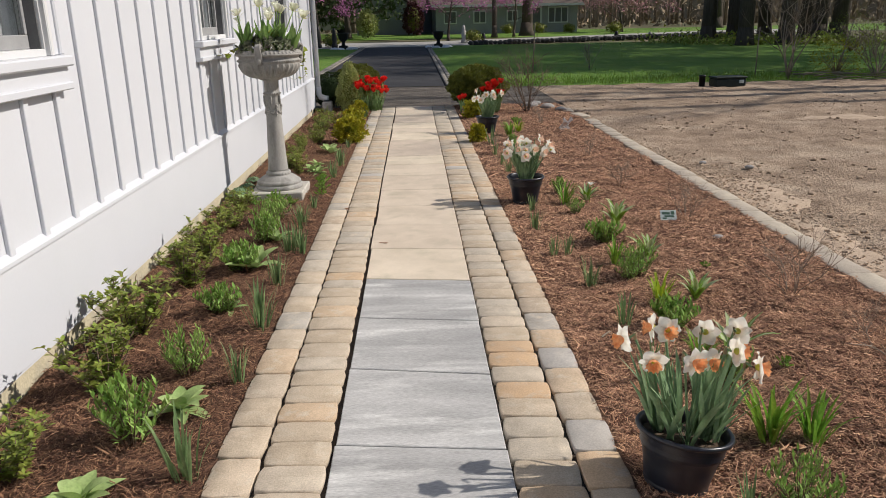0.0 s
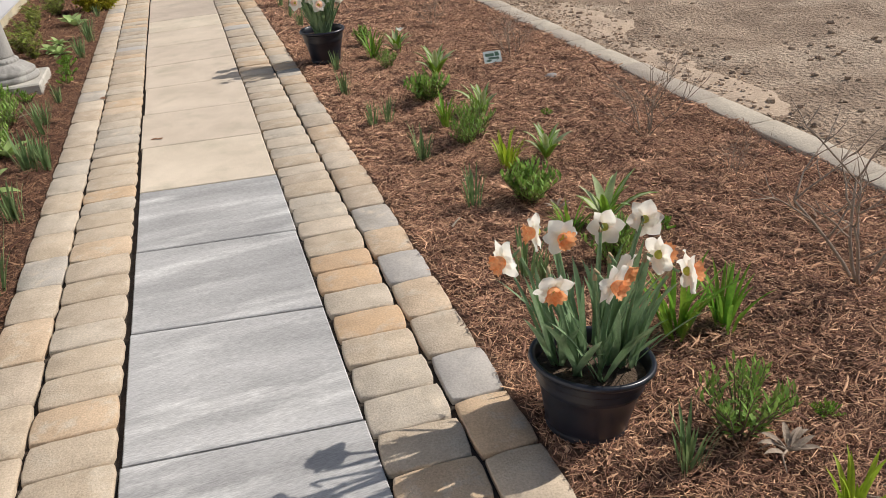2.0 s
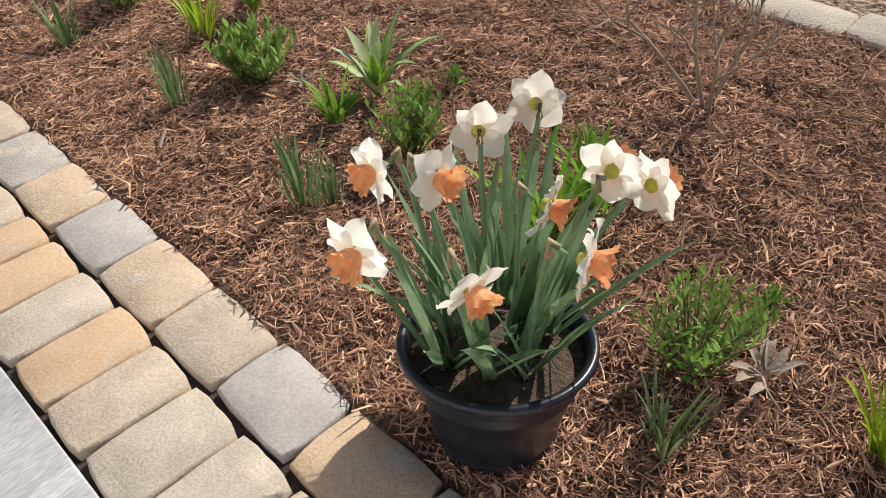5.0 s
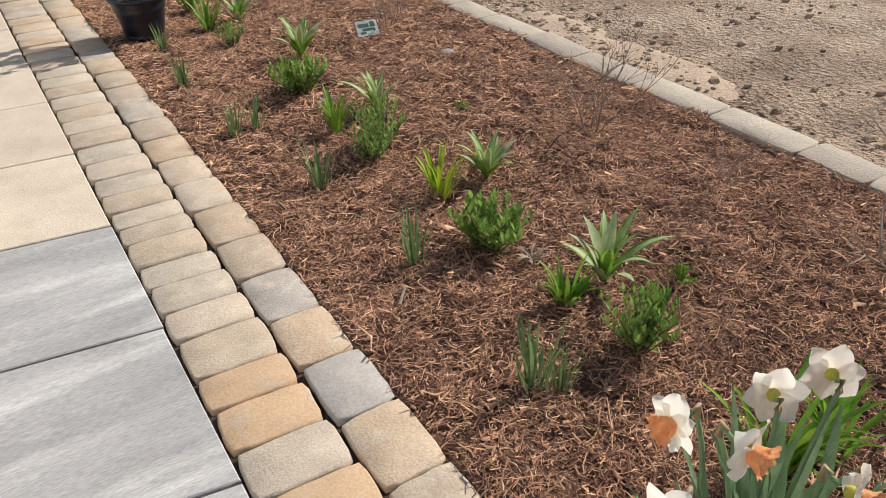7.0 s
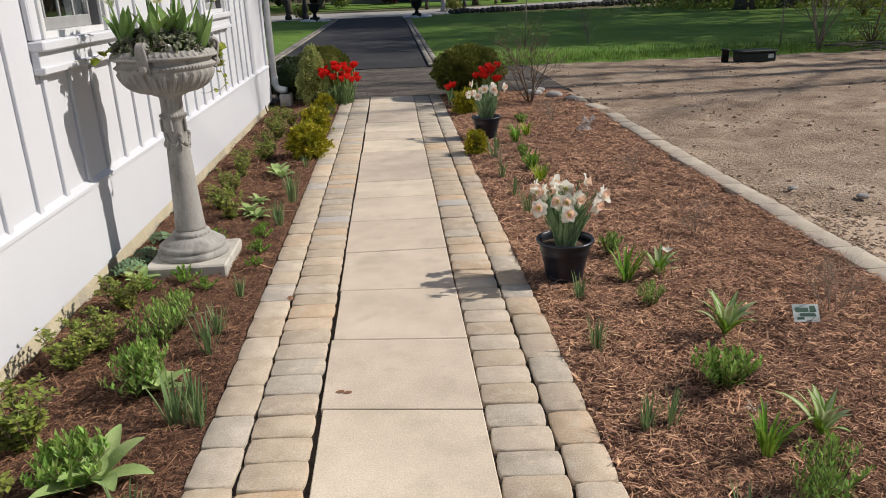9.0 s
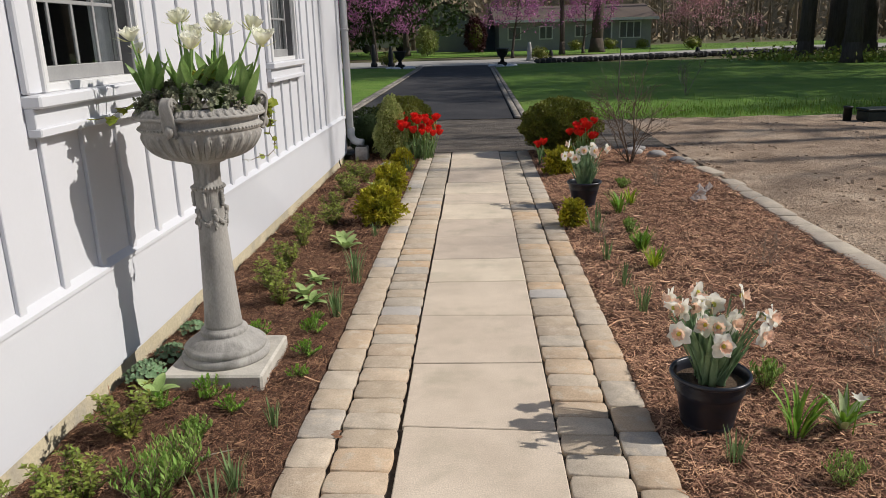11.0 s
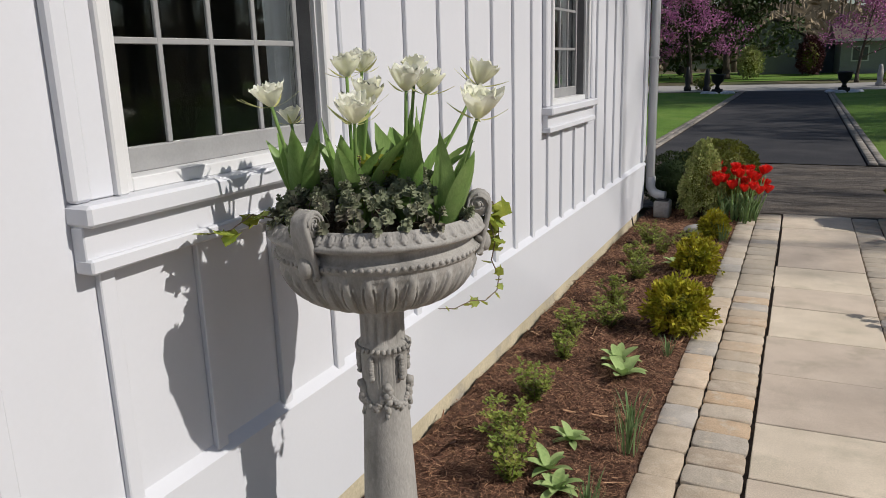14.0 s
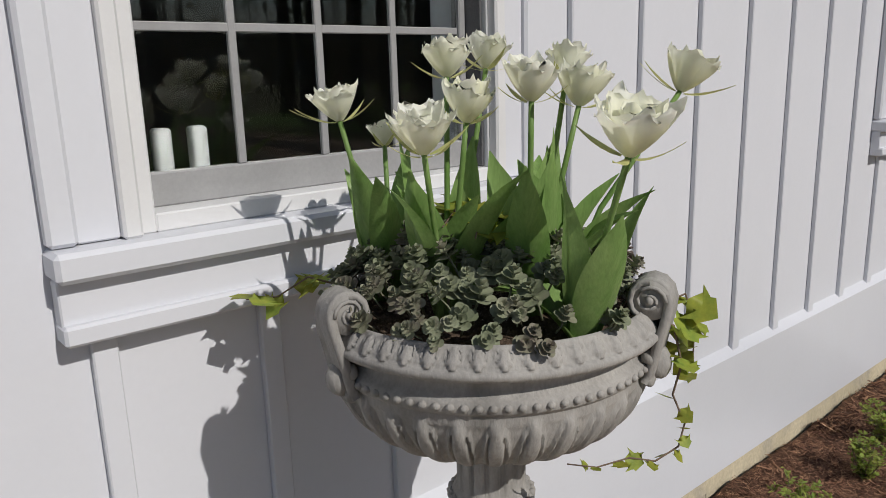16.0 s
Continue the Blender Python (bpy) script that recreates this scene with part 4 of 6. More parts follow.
# sedum carpet in the urn
rng = random.Random(21)
sed = thing("sedum", "low grey-green sedum rosettes filling the urn", "plant", (UX, UY, 1.195))
SPOON = ((0.0, 0.12), (0.35, 0.42), (0.7, 0.5), (0.92, 0.3), (1.0, 0.0))
rosettes = []
for k in range(7):
    s = Shape()
    s.tube([(0, 0, -0.0065 * q) for q in range(4)] + [(0.003, 0.002, -0.04), (0, 0, -0.06)], 0.0016, 0.0022, 4)
    for ring, n, ang in ((0, 3, 0.45), (1, 4, 0.85), (2, 5, 1.2), (3, 4, 1.5)):
        for i in range(n):
            b = 6.283 * i / n + ring * 0.7 + rng.uniform(-0.2, 0.2)
            d = Vector((math.cos(b) * math.sin(ang), math.sin(b) * math.sin(ang), math.cos(ang)))
            side = Vector((-math.sin(b), math.cos(b), 0))
            nn = side.cross(d)
            ln = (0.011 + 0.0042 * ring) * rng.uniform(0.85, 1.1)
            o = Vector((0, 0, -0.0065 * ring))
            pts = [o + d * ln * u + side * ln * 0.95 * w - nn * 0.12 * ln * w for u, w in SPOON] + [o + d * ln * u - side * ln * 0.95 * w - nn * 0.12 * ln * w for u, w in SPOON[-2::-1]]
            k0, hub = len(s.v), ring * 4 + i % 4
            s.v += [tuple(p) for p in pts] + [tuple(o + d * ln * 0.6 + nn * 0.10 * ln)]
            s.f += [(k0 + q, k0 + q + 1, k0 + 9) for q in range(8)] + [(hub, k0, k0 + 9), (hub, k0 + 9, k0 + 8)]
    rosettes.append(data("rosette", s, "sedum"))
for i in range(295):
    a, q = 2.39996 * i + rng.uniform(-0.3, 0.3), math.sqrt((i + 0.5) / 295)
    r = 0.275 * q + rng.uniform(-0.012, 0.012)
    up = Vector((math.cos(a) * q ** 2 * 1.1 + rng.gauss(0, 0.28), math.sin(a) * q ** 2 * 1.1 + rng.gauss(0, 0.28), 1))
    ob = new("rosette", rosettes[i % 7])
    ob.parent = sed
    sc_ = rng.uniform(0.65, 1.1) * (0.8 if q > 0.8 and math.cos(a) > 0.2 else 1.0)
    ob.matrix_basis = Matrix.LocRotScale(Vector((r * math.cos(a), r * math.sin(a), 0.052 + 0.108 * (1 - q ** 2.4) + rng.uniform(-0.014, 0.018))), Vector((0, 0, 1)).rotation_difference(up.normalized()) @ Euler((0, 0, rng.uniform(0, 6.28))).to_quaternion(), Vector((sc_, sc_, sc_)))


def tulip_flower(f, g, c, d, size, rng, open_=0.5):
    """An open double tulip: a goblet of loose rounded petals round c, facing d, with narrow pointed spurs below."""
    for ring, n, rad, hgt, flare in ((0, 5, 0.34, 1.20, 0.04), (1, 7, 0.64, 1.26, 0.02 + open_ * 0.16), (2, 7, 0.86, 1.18, 0.0 + open_ * 0.24)):
        for i in range(n):
            a = 6.283 * (i + 0.5 * ring) / n + rng.uniform(-0.22, 0.22)
            h = size * hgt * rng.uniform(0.85, 1.15)
            fl, curl, sway = flare * rng.uniform(0.5, 1.4), rng.uniform(-0.03, 0.02), rng.uniform(-0.12, 0.12)
            v = []
            for u, m in ((0, 0.30), (0.15, 0.55), (0.32, 0.80), (0.5, 0.98), (0.68, 1.02), (0.84, 0.96), (0.94, 0.74), (1.0, 0.40)):
                r = size * (rad * (0.16 + 0.84 * math.sin(u * 1.45) ** 0.85) + fl * u ** 3)
                w = size * 0.46 * m
                for j in (-2, -1, 0, 1, 2):
                    b = a + sway * u + j * 0.5 * w / max(r, size * 0.24)
                    rr = r + j * j * size * (curl * u - 0.010)
                    z = h * u + (rng.uniform(-0.11, 0.09) * size if u > 0.9 else 0) - (0.03 * size * j * j if u > 0.9 else 0)
                    v.append(Vector(c) + tilt((rr * math.cos(b), rr * math.sin(b), z), d))
            f.append(Shape().add(v, [(k * 5 + j, k * 5 + j + 1, k * 5 + j + 6, k * 5 + j + 5) for k in range(7) for j in range(4)]))
    for i in range(4):
        a = 6.283 * i / 4 + rng.uniform(-0.5, 0.5)
        reach, lift = rng.uniform(1.0, 1.5) * (0.75 + 0.5 * open_), rng.uniform(0.35, 0.75)
        v = []
        for k in range(6):
            u = k / 5
            r = size * (0.16 + reach * u)
            w = size * 0.13 * math.sin(math.pi * (0.2 + 0.79 * u))
            for j in (-1, 0, 1):
                b = a + j * w / max(r, size * 0.2)
                v.append(Vector(c) + tilt((r * math.cos(b), r * math.sin(b), size * (lift * u ** 1.6 - 0.03 - 0.02 * abs(j))), d))
        g.append(Shape().add(v, [(k * 3 + j, k * 3 + j + 1, k * 3 + j + 4, k * 3 + j + 3) for k in range(5) for j in (0, 1)]))


BROAD = lambda u: math.sin(math.pi * min(1, 0.16 + 0.86 * u ** 1.15)) ** 0.8
TULIPS = [((-1.409, 7.899, 1.543), (-1.36, 7.93), 0.052, 0.75), ((-1.246, 7.993, 1.608), (-1.24, 7.98), 0.050, 0.6), ((-1.263, 8.094, 1.617), (-1.25, 8.07), 0.046, 0.7), ((-1.152, 7.866, 1.510), (-1.18, 7.90), 0.058, 0.35), ((-1.176, 7.968, 1.544), (-1.19, 7.97), 0.054, 0.15),
          ((-1.100, 8.026, 1.573), (-1.12, 8.02), 0.054, 0.3), ((-1.097, 8.129, 1.562), (-1.12, 8.10), 0.056, 0.4), ((-1.007, 8.262, 1.577), (-1.06, 8.18), 0.052, 0.7), ((-0.890, 7.970, 1.517), (-0.99, 8.00), 0.064, 0.45), ((-1.432, 8.005, 1.486), (-1.37, 8.00), 0.036, 0.8), ((-1.14, 8.15, 1.60), (-1.15, 8.12), 0.042, 0.7)]
CLUMPS = ((-1.37, 7.95), (-1.215, 7.955), (-1.13, 8.06), (-1.00, 8.03))
for tip, foot, size, op in TULIPS:
    near = min(CLUMPS, key=lambda q: math.hypot(q[0] - foot[0], q[1] - foot[1]))
    foot = (foot[0] * 0.25 + near[0] * 0.75, foot[1] * 0.25 + near[1] * 0.75)
    t = thing("tulip", "cream-white fringed double tulip with broad green leaves", "tulip", (foot[0], foot[1], 1.20), group="white tulips in the urn")
    b = Vector(tip) - Vector((foot[0], foot[1], 1.20))
    head = b - Vector((0, 0, size * 0.45))
    mid = head * 0.5 + Vector((-b.x, -b.y, 0)) * 0.12
    part("stem", Shape().tube([(0, 0, 0), mid * 0.5, mid, mid * 0.4 + head * 0.6, head], 0.0052, 0.0042, 7), "tulipleaf", t)
    f, g = [], []
    d = (head - mid).normalized() + Vector((0, 0, 0.6))
    tulip_flower(f, g, head, d, size * 0.88, rng, op)
    for q in f:
        part("petal", q, "tulip", t)
    for q in g:
        part("outer_petal", q, "tulipgreen", t, "green-flamed outer petal")
    away = math.atan2(foot[1] - UY, foot[0] - UX)
    for i in range(4 if size > 0.053 else 3 if size > 0.05 else 2):
        l = Shape()
        b = away + i * 1.7 + rng.uniform(-0.5, 0.5)
        low = i == 2 and size > 0.055
        l.blade((0.010 * math.cos(b), 0.010 * math.sin(b), 0), b, rng.uniform(0.15, 0.19) if low else rng.uniform(0.23, 0.32), rng.uniform(0.052, 0.078), rng.uniform(0.45, 0.7) if low else rng.uniform(0.12, 0.55), rng.uniform(0.6, 1.5) if low else rng.uniform(-0.3, 0.8), 14, 0.55, BROAD, rng.uniform(-1.3, 1.3))
        part("leaf", l, "tulipleaf", t)


def ivy_leaf(s, p, d, size, rng):
    d = Vector(d).normalized()
    n = Vector((rng.gauss(0, 0.5), rng.gauss(0, 0.5), 1))
    side = d.cross(n).normalized()
    p = Vector(p)
    out = [(0, 0), (0.25, 0.42), (0.10, 0.62), (0.48, 0.40), (0.62, 0.46), (1.0, 0.0), (0.62, -0.46), (0.48, -0.40), (0.10, -0.62), (0.25, -0.42)]
    s.add([p + d * size * x + side * size * y for x, y in out] + [p + d * size * 0.45 - n.normalized() * size * 0.06], [(i, (i + 1) % 10, 10) for i in range(10)])


for foot, route in (((0.235, 0.11, 0.03), [(0.262, 0.135, 0.01), (0.274, 0.142, -0.05), (0.266, 0.134, -0.10), (0.284, 0.142, -0.145), (0.282, 0.13, -0.18), (0.258, 0.105, -0.205), (0.232, 0.075, -0.198), (0.20, 0.035, -0.212), (0.17, 0.0, -0.205)]),
                    ((-0.20, -0.15, 0.04), [(-0.25, -0.19, 0.055), (-0.29, -0.23, 0.02), (-0.33, -0.27, 0.015)]),
                    ((0.0, 0.05, 0.11), [(0.02, -0.02, 0.19), (0.05, -0.06, 0.185), (0.09, -0.11, 0.16)]),
                    ((-0.03, 0.1, 0.11), [(0.03, 0.07, 0.20), (0.08, 0.03, 0.19), (0.12, -0.02, 0.175)]),
                    ((-0.10, 0.0, 0.11), [(-0.05, -0.02, 0.19), (-0.01, -0.05, 0.19), (0.03, -0.12, 0.17)]),
                    ((0.22, 0.14, 0.03), [(0.255, 0.175, 0.05), (0.265, 0.19, 0.0), (0.27, 0.18, -0.05)])):
    iv = thing("ivy", "trailing ivy stem with yellow-green lobed leaves", "ivy", (UX, UY, 1.20), group="ivy in the urn")
    pts = [Vector(foot)] + [Vector(p) for p in route]
    part("stem", Shape().tube(pts, 0.0022, 0.0012, 5), "twig", iv)
    s = Shape()
    for a, b in zip(pts, pts[1:]):
        for k in range(2 if a.z < 0 else 3):
            p = a.lerp(b, (k + 0.5) / 3)
            ivy_leaf(s, p, (rng.gauss(0, 1), rng.gauss(0, 1), rng.uniform(-1.2, 0.2)), rng.uniform(0.020, 0.040) * (1.9 if a.z > 0.1 else 1.5 if a.z > -0.03 else 0.9), rng)
    part("foliage", s, "ivy", iv)

# ---- daffodil pots ----
NARROW = lambda u: min(1.0, 0.7 + 0.8 * u) * (1 - u ** 5)


def flower_pot(at, lean=0.0, tall=1.0):
    p = thing("flower_pot", "glossy black plastic nursery pot standing on the mulch", "flower pot", at, group="daffodil pots")
    p.matrix_basis = Matrix.Translation(at) @ Matrix.Rotation(radians(lean), 4, Vector((-0.6, 0.75, 0))) @ Matrix.Diagonal((1, 1, tall, 1))
    part("body", Shape().lathe([(0.085, -0.02), (0.100, 0.0), (0.104, 0.012), (0.101, 0.016), (0.104, 0.024), (0.116, 0.09), (0.126, 0.135), (0.1285, 0.138), (0.128, 0.142), (0.1305, 0.145), (0.130, 0.149), (0.1325, 0.152), (0.133, 0.158), (0.142, 0.198)], 64, cap=0.5), "pot", p)
    part("rim", Shape().lathe([(0.140, 0.196), (0.152, 0.200), (0.156, 0.208), (0.153, 0.217), (0.146, 0.218), (0.140, 0.213), (0.136, 0.19), (0.134, 0.15)], 64, cap=False), "pot", p, "rolled rim")
    part("soil", Shape().lathe([(0.0, 0.180), (0.08, 0.180), (0.137, 0.172)], 32, cap=False), "soil", p, "dark soil")
    return p


def daffodil(at, head, face, rng, size=0.047, group="", leaves=4, spread=0.3, cup="cup"):
    """at: foot of the plant; head: flower centre, relative to it; face: the way in which the cup looks."""
    d = thing("daffodil", "white daffodil with a peach-pink cup and strap leaves", "daffodil", at, group=group)
    face = Vector(face).normalized()
    h = Vector(head)
    neck = h - face * size * 0.75
    top = neck + Vector((0, 0, 0.012)) - face * 0.020
    part("stem", Shape().tube([(0, 0, 0), top * 0.4 + Vector((0, 0, 0.02)), top * 0.75 + Vector((0, 0, 0.02)), top - Vector((0, 0, 0.015)), top, neck.lerp(top, 0.4), neck], 0.0045, 0.0034, 6), "daffleaf", d)
    part("husk", Shape().tube([top - Vector((0, 0, 0.02)), top + Vector((0, 0, 0.004)), top.lerp(neck, 0.6) + Vector((0, 0, 0.006))], 0.006, 0.002, 6), "husk", d, "brown papery sheath")
    up = Vector((0, 0, 1))
    for i in range(6):
        a = 6.283 * i / 6 + rng.uniform(-0.1, 0.1)
        v = []
        ln = size * rng.uniform(0.92, 1.12)
        back = rng.uniform(-0.15, 0.10)
        wave, roll_ = rng.uniform(0, 6.28), rng.uniform(-0.16, 0.16)
        for k in range(9):
            u = k / 8
            w = ln * (0.40 if i % 2 else 0.50) * math.sin(math.pi * (0.12 + 0.86 * u ** 0.92)) ** 0.62
            for j in (-1, -0.5, 0, 0.5, 1):
                r = ln * (0.10 + 1.0 * u - 0.06 * j * j * u)
                lift = back * u * u + 0.10 * j * j * (1 - 1.6 * u) + roll_ * j * u + (0.06 if i % 2 else -0.03) + 0.05 * math.sin(7 * u + wave + 2.5 * j) * abs(j)
                v.append(h - face * size * 0.25 + tilt((r * math.cos(a) - j * w * math.sin(a), r * math.sin(a) + j * w * math.cos(a), size * lift), face))
        part("petal", Shape().add(v, [(k * 5 + j, k * 5 + j + 1, k * 5 + j + 6, k * 5 + j + 5) for k in range(8) for j in range(4)]), "petal", d)
    s = Shape()
    n = 40
    v = []
    for k, (r, z) in enumerate(((0.20, -0.22), (0.33, -0.04), (0.39, 0.16), (0.46, 0.33), (0.55, 0.40))):
        for i in range(n):
            a = 6.283 * i / n
            q = 1 + (0.10 * math.sin(a * 10) + rng.uniform(-0.10, 0.10)) * (k / 4) ** 2
            v.append(h + tilt((size * r * q * math.cos(a), size * r * q * math.sin(a), size * (z + (0.06 * math.sin(a * 10 + 1.2) if k > 2 else 0))), face))
    s.add(v, [(k * n + i, k * n + (i + 1) % n, (k + 1) * n + (i + 1) % n, (k + 1) * n + i) for k in range(4) for i in range(n)])
    part("cup", s, cup, d, "peach-pink frilled cup")
    part("throat", Shape().blob(h - face * size * 0.30, size * 0.24, 8, 6, (1, 1, 1)), "yellow", d, "yellow-green throat")
    az = math.atan2(h.y, h.x)
    for i in range(leaves):
        l = Shape()
        b = az + rng.uniform(-1.6, 1.6)
        l.blade((0.012 * math.cos(b + i), 0.012 * math.sin(b + i), 0), b, rng.uniform(0.17, 0.32), rng.uniform(0.013, 0.023), rng.uniform(0.03, 0.18) + spread * rng.random(), rng.uniform(0.0, 0.35), 8, 0.30, NARROW, rng.uniform(-0.9, 0.9))
        part("leaf", l, "daffleaf", d)
    return d


rng = random.Random(8)
P1 = (0.848, 3.530)
flower_pot((P1[0] - 0.012, P1[1] - 0.022, 0), 9.0, 0.9)
HEADS = [((0.645, 3.564, 0.489), (-0.95, -0.25, -0.05)), ((0.772, 3.680, 0.478), (-0.95, 0.1, 0.0)), ((0.798, 3.564, 0.513), (0.1, -0.95, 0.0)), ((0.956, 3.650, 0.467), (0.65, 0.65, -0.35)), ((1.050, 3.624, 0.480), (0.65, 0.7, -0.25)), ((0.972, 3.430, 0.500), (0.95, 0.15, -0.1)), ((1.028, 3.396, 0.460), (0.95, -0.25, -0.05)),
         ((0.911, 3.473, 0.445), (0.35, -0.9, -0.25)), ((0.806, 3.342, 0.509), (0.45, -0.9, -0.1)), ((0.710, 3.430, 0.470), (-0.2, -0.9, -0.30))]
for (x, y, z), face in HEADS:
    fx, fy = P1[0] + 0.02 + (x - P1[0]) * 0.42, P1[1] + 0.015 + (y - P1[1]) * 0.42
    daffodil((fx, fy, 0.160), (x - fx, y - fy, z - 0.160), face, rng, 0.043, "daffodils in the near pot", 9, 0.5)


def potful(cx, cy, seed, count, height, spread):
    r = random.Random(seed)
    flower_pot((cx, cy, 0))
    for i in range(count):
        a = 6.283 * i / count + r.uniform(-0.3, 0.3)
        q = r.uniform(0.25, 1.0)
        x, y = 0.055 * q * math.cos(a), 0.055 * q * math.sin(a)
        hx, hy = spread * q * math.cos(a), spread * q * math.sin(a)
        daffodil((cx + x, cy + y, 0.178), (hx - x, hy - y, height - 0.178 + r.uniform(-0.09, 0.03)), (math.cos(a) + r.gauss(0, 0.4), math.sin(a) - 0.4 + r.gauss(0, 0.4), r.uniform(0.0, 0.45)), r, 0.043, "daffodils in a black pot", 13, 0.38, "palecup")


potful(0.915, 7.46, 31, 17, 0.48, 0.24)
potful(0.980, 11.43, 32, 11, 0.52, 0.24)

# ---- bed plants: one of each kind, then copies ----
rng = random.Random(77)
TH = 0.004


def bulb_clump(r):
    t = thing("bulb_foliage", "upright clump of narrow blue-green bulb leaves in mulch", "plant", group="bulb clumps")
    for q in range(2):
        s = Shape()
        for _ in range(12):
            a, d = r.uniform(0, 6.283), r.random() * 0.035
            s.blade((d * math.cos(a), d * math.sin(a), -0.01), a + r.uniform(-0.6, 0.6), r.uniform(0.09, 0.21), r.uniform(0.006, 0.011), r.uniform(0.0, 0.36), r.uniform(0.0, 0.55), 5, 0.3, NARROW)
        part("foliage", s, "bulb", t)
    return t


def daylily(r, material="lily", label="arching fresh green daylily clump in mulch", n=30, lo=0.11, hi=0.22):
    t = thing("daylily", label, "plant", group="daylilies")
    s = Shape()
    for _ in range(n):
        a, d = r.uniform(0, 6.283), r.random() * 0.035
        s.blade((d * math.cos(a), d * math.sin(a), -0.01), a + r.uniform(-0.5, 0.5), r.uniform(lo, hi), r.uniform(0.010, 0.016), r.uniform(0.1, 0.5), r.uniform(0.3, 1.3), 6, 0.4, NARROW)
    part("foliage", s, material, t)
    return t


def striped(r):
    t = thing("striped_lily", "rosette of broad arching leaves with cream margins", "plant", group="striped rosettes")
    for k in range(13):
        a = 2.4 * k + r.uniform(-0.2, 0.2)
        ln, w, le, dr, tw = r.uniform(0.13, 0.21), r.uniform(0.026, 0.036), 0.15 + 0.05 * k, r.uniform(0.5, 1.2), r.uniform(-0.3, 0.3)
        s = Shape()
        s.blade((0, 0, 0.0), a, ln, w, le, dr, 7, 0.35, BROAD, tw)
        lf = part("leaf", s, "cream" if k % 3 == 0 else "lily", t, "cream-edged leaf" if k % 3 == 0 else "")
        s = Shape()
        s.blade((0, 0, 0.003), a, ln * 0.99, w * 0.55, le, dr, 7, 0.2, BROAD, tw)
        part("stripe", s, "cream", lf, "cream stripe")
    return t


def lambs_ear(r, n=9, big=1.0):
    t = thing("rosette_plant", "flat rosette of broad silvery green leaves", "plant", group="silver rosettes")
    for k in range(n):
        s = Shape()
        s.blade((0, 0, 0.004), 2.4 * k + r.uniform(-0.3, 0.3), r.uniform(0.10, 0.17) * big, r.uniform(0.046, 0.066) * big, 0.68 + 0.08 * k, r.uniform(0.1, 0.9), 7, 0.4, lambda u: math.sin(math.pi * min(1, 0.10 + 0.88 * u)) ** 0.8, r.uniform(-0.3, 0.3))
        part("leaf", s, "silver", t)
    return t


def herb(r, material="herb", h=0.17, spread=0.115, stems=34, ll=0.036, lw=0.012, name="perennial", label="bushy mound of fine fresh green perennial leaves"):
    t = thing(name, label, "plant", group=name + " clumps")
    st, lf = Shape(), Shape()
    for _ in range(stems):
        a, q = r.uniform(0, 6.283), r.random() ** 0.6
        foot = Vector((0.25 * spread * q * math.cos(a), 0.25 * spread * q * math.sin(a), -0.008))
        top = Vector((spread * q * math.cos(a) * 1.1, spread * q * math.sin(a) * 1.1, h * (1 - 0.45 * q * q) * r.uniform(0.75, 1.1)))
        mid = foot.lerp(top, 0.5) + Vector((0, 0, h * 0.08))
        st.tube([foot, mid, top], 0.0020, 0.0010, 4)
        n = 15
        for k in range(n):
            u = 0.15 + 0.85 * k / n
            p = foot.lerp(mid, u * 2) if u < 0.5 else mid.lerp(top, u * 2 - 1)
            b = 2.4 * k + a
            e = (1 - u) * 0.9 + 0.25
            lf.leaf(p, (math.cos(b) * e, math.sin(b) * e, 0.55 + 0.6 * u), (0, 0, 1), ll * r.uniform(0.6, 1.2), lw * r.uniform(0.7, 1.2), 0.15)
    part("stalk_mass", st, "twig", t)
    part("foliage", lf, material, t)
    return t


def shrub(r, material="spirea", h=0.20, spread=0.16, density=1.35, ll=0.026, lw=0.014, name="shrub", label="small twiggy shrub with olive-green spring leaves"):
    t = thing(name, label, "shrub", group=name + "s in the bed")
    st, lf = Shape(), Shape()
    for _ in range(int(13 * density)):
        a, q = r.uniform(0, 6.283), 0.25 + 0.75 * r.random()
        pts = [Vector((0.012 * math.cos(a), 0.012 * math.sin(a), -0.01))]
        d = Vector((math.cos(a) * q * spread / h, math.sin(a) * q * spread / h, 1)).normalized()
        for k in range(4):
            d = (d + Vector((r.gauss(0, 0.18), r.gauss(0, 0.18), 0.06))).normalized()
            pts.append(pts[-1] + d * h / 4 * r.uniform(0.8, 1.15))
        st.tube(pts, 0.0032, 0.0012, 5)
        for k in range(1, 5):
            for m in range(2):
                b = r.uniform(0, 6.283)
                e = pts[k - 1].lerp(pts[k], r.random())
                tipp = e + Vector((math.cos(b), math.sin(b), r.uniform(0.3, 1.1))).normalized() * h * r.uniform(0.12, 0.25)
                st.tube([e, tipp], 0.0014, 0.0008, 3)
                for w in range(int(8 * density)):
                    c = r.uniform(0, 6.283)
                    lf.leaf(e.lerp(tipp, r.random()), (math.cos(c), math.sin(c), r.uniform(-0.1, 1.0)), (0, 0, 1), ll * r.uniform(0.5, 1.2), lw * r.uniform(0.6, 1.2), 0.12)
    part("branching", st, "twig", t)
    part("foliage", lf, material, t)
    return t


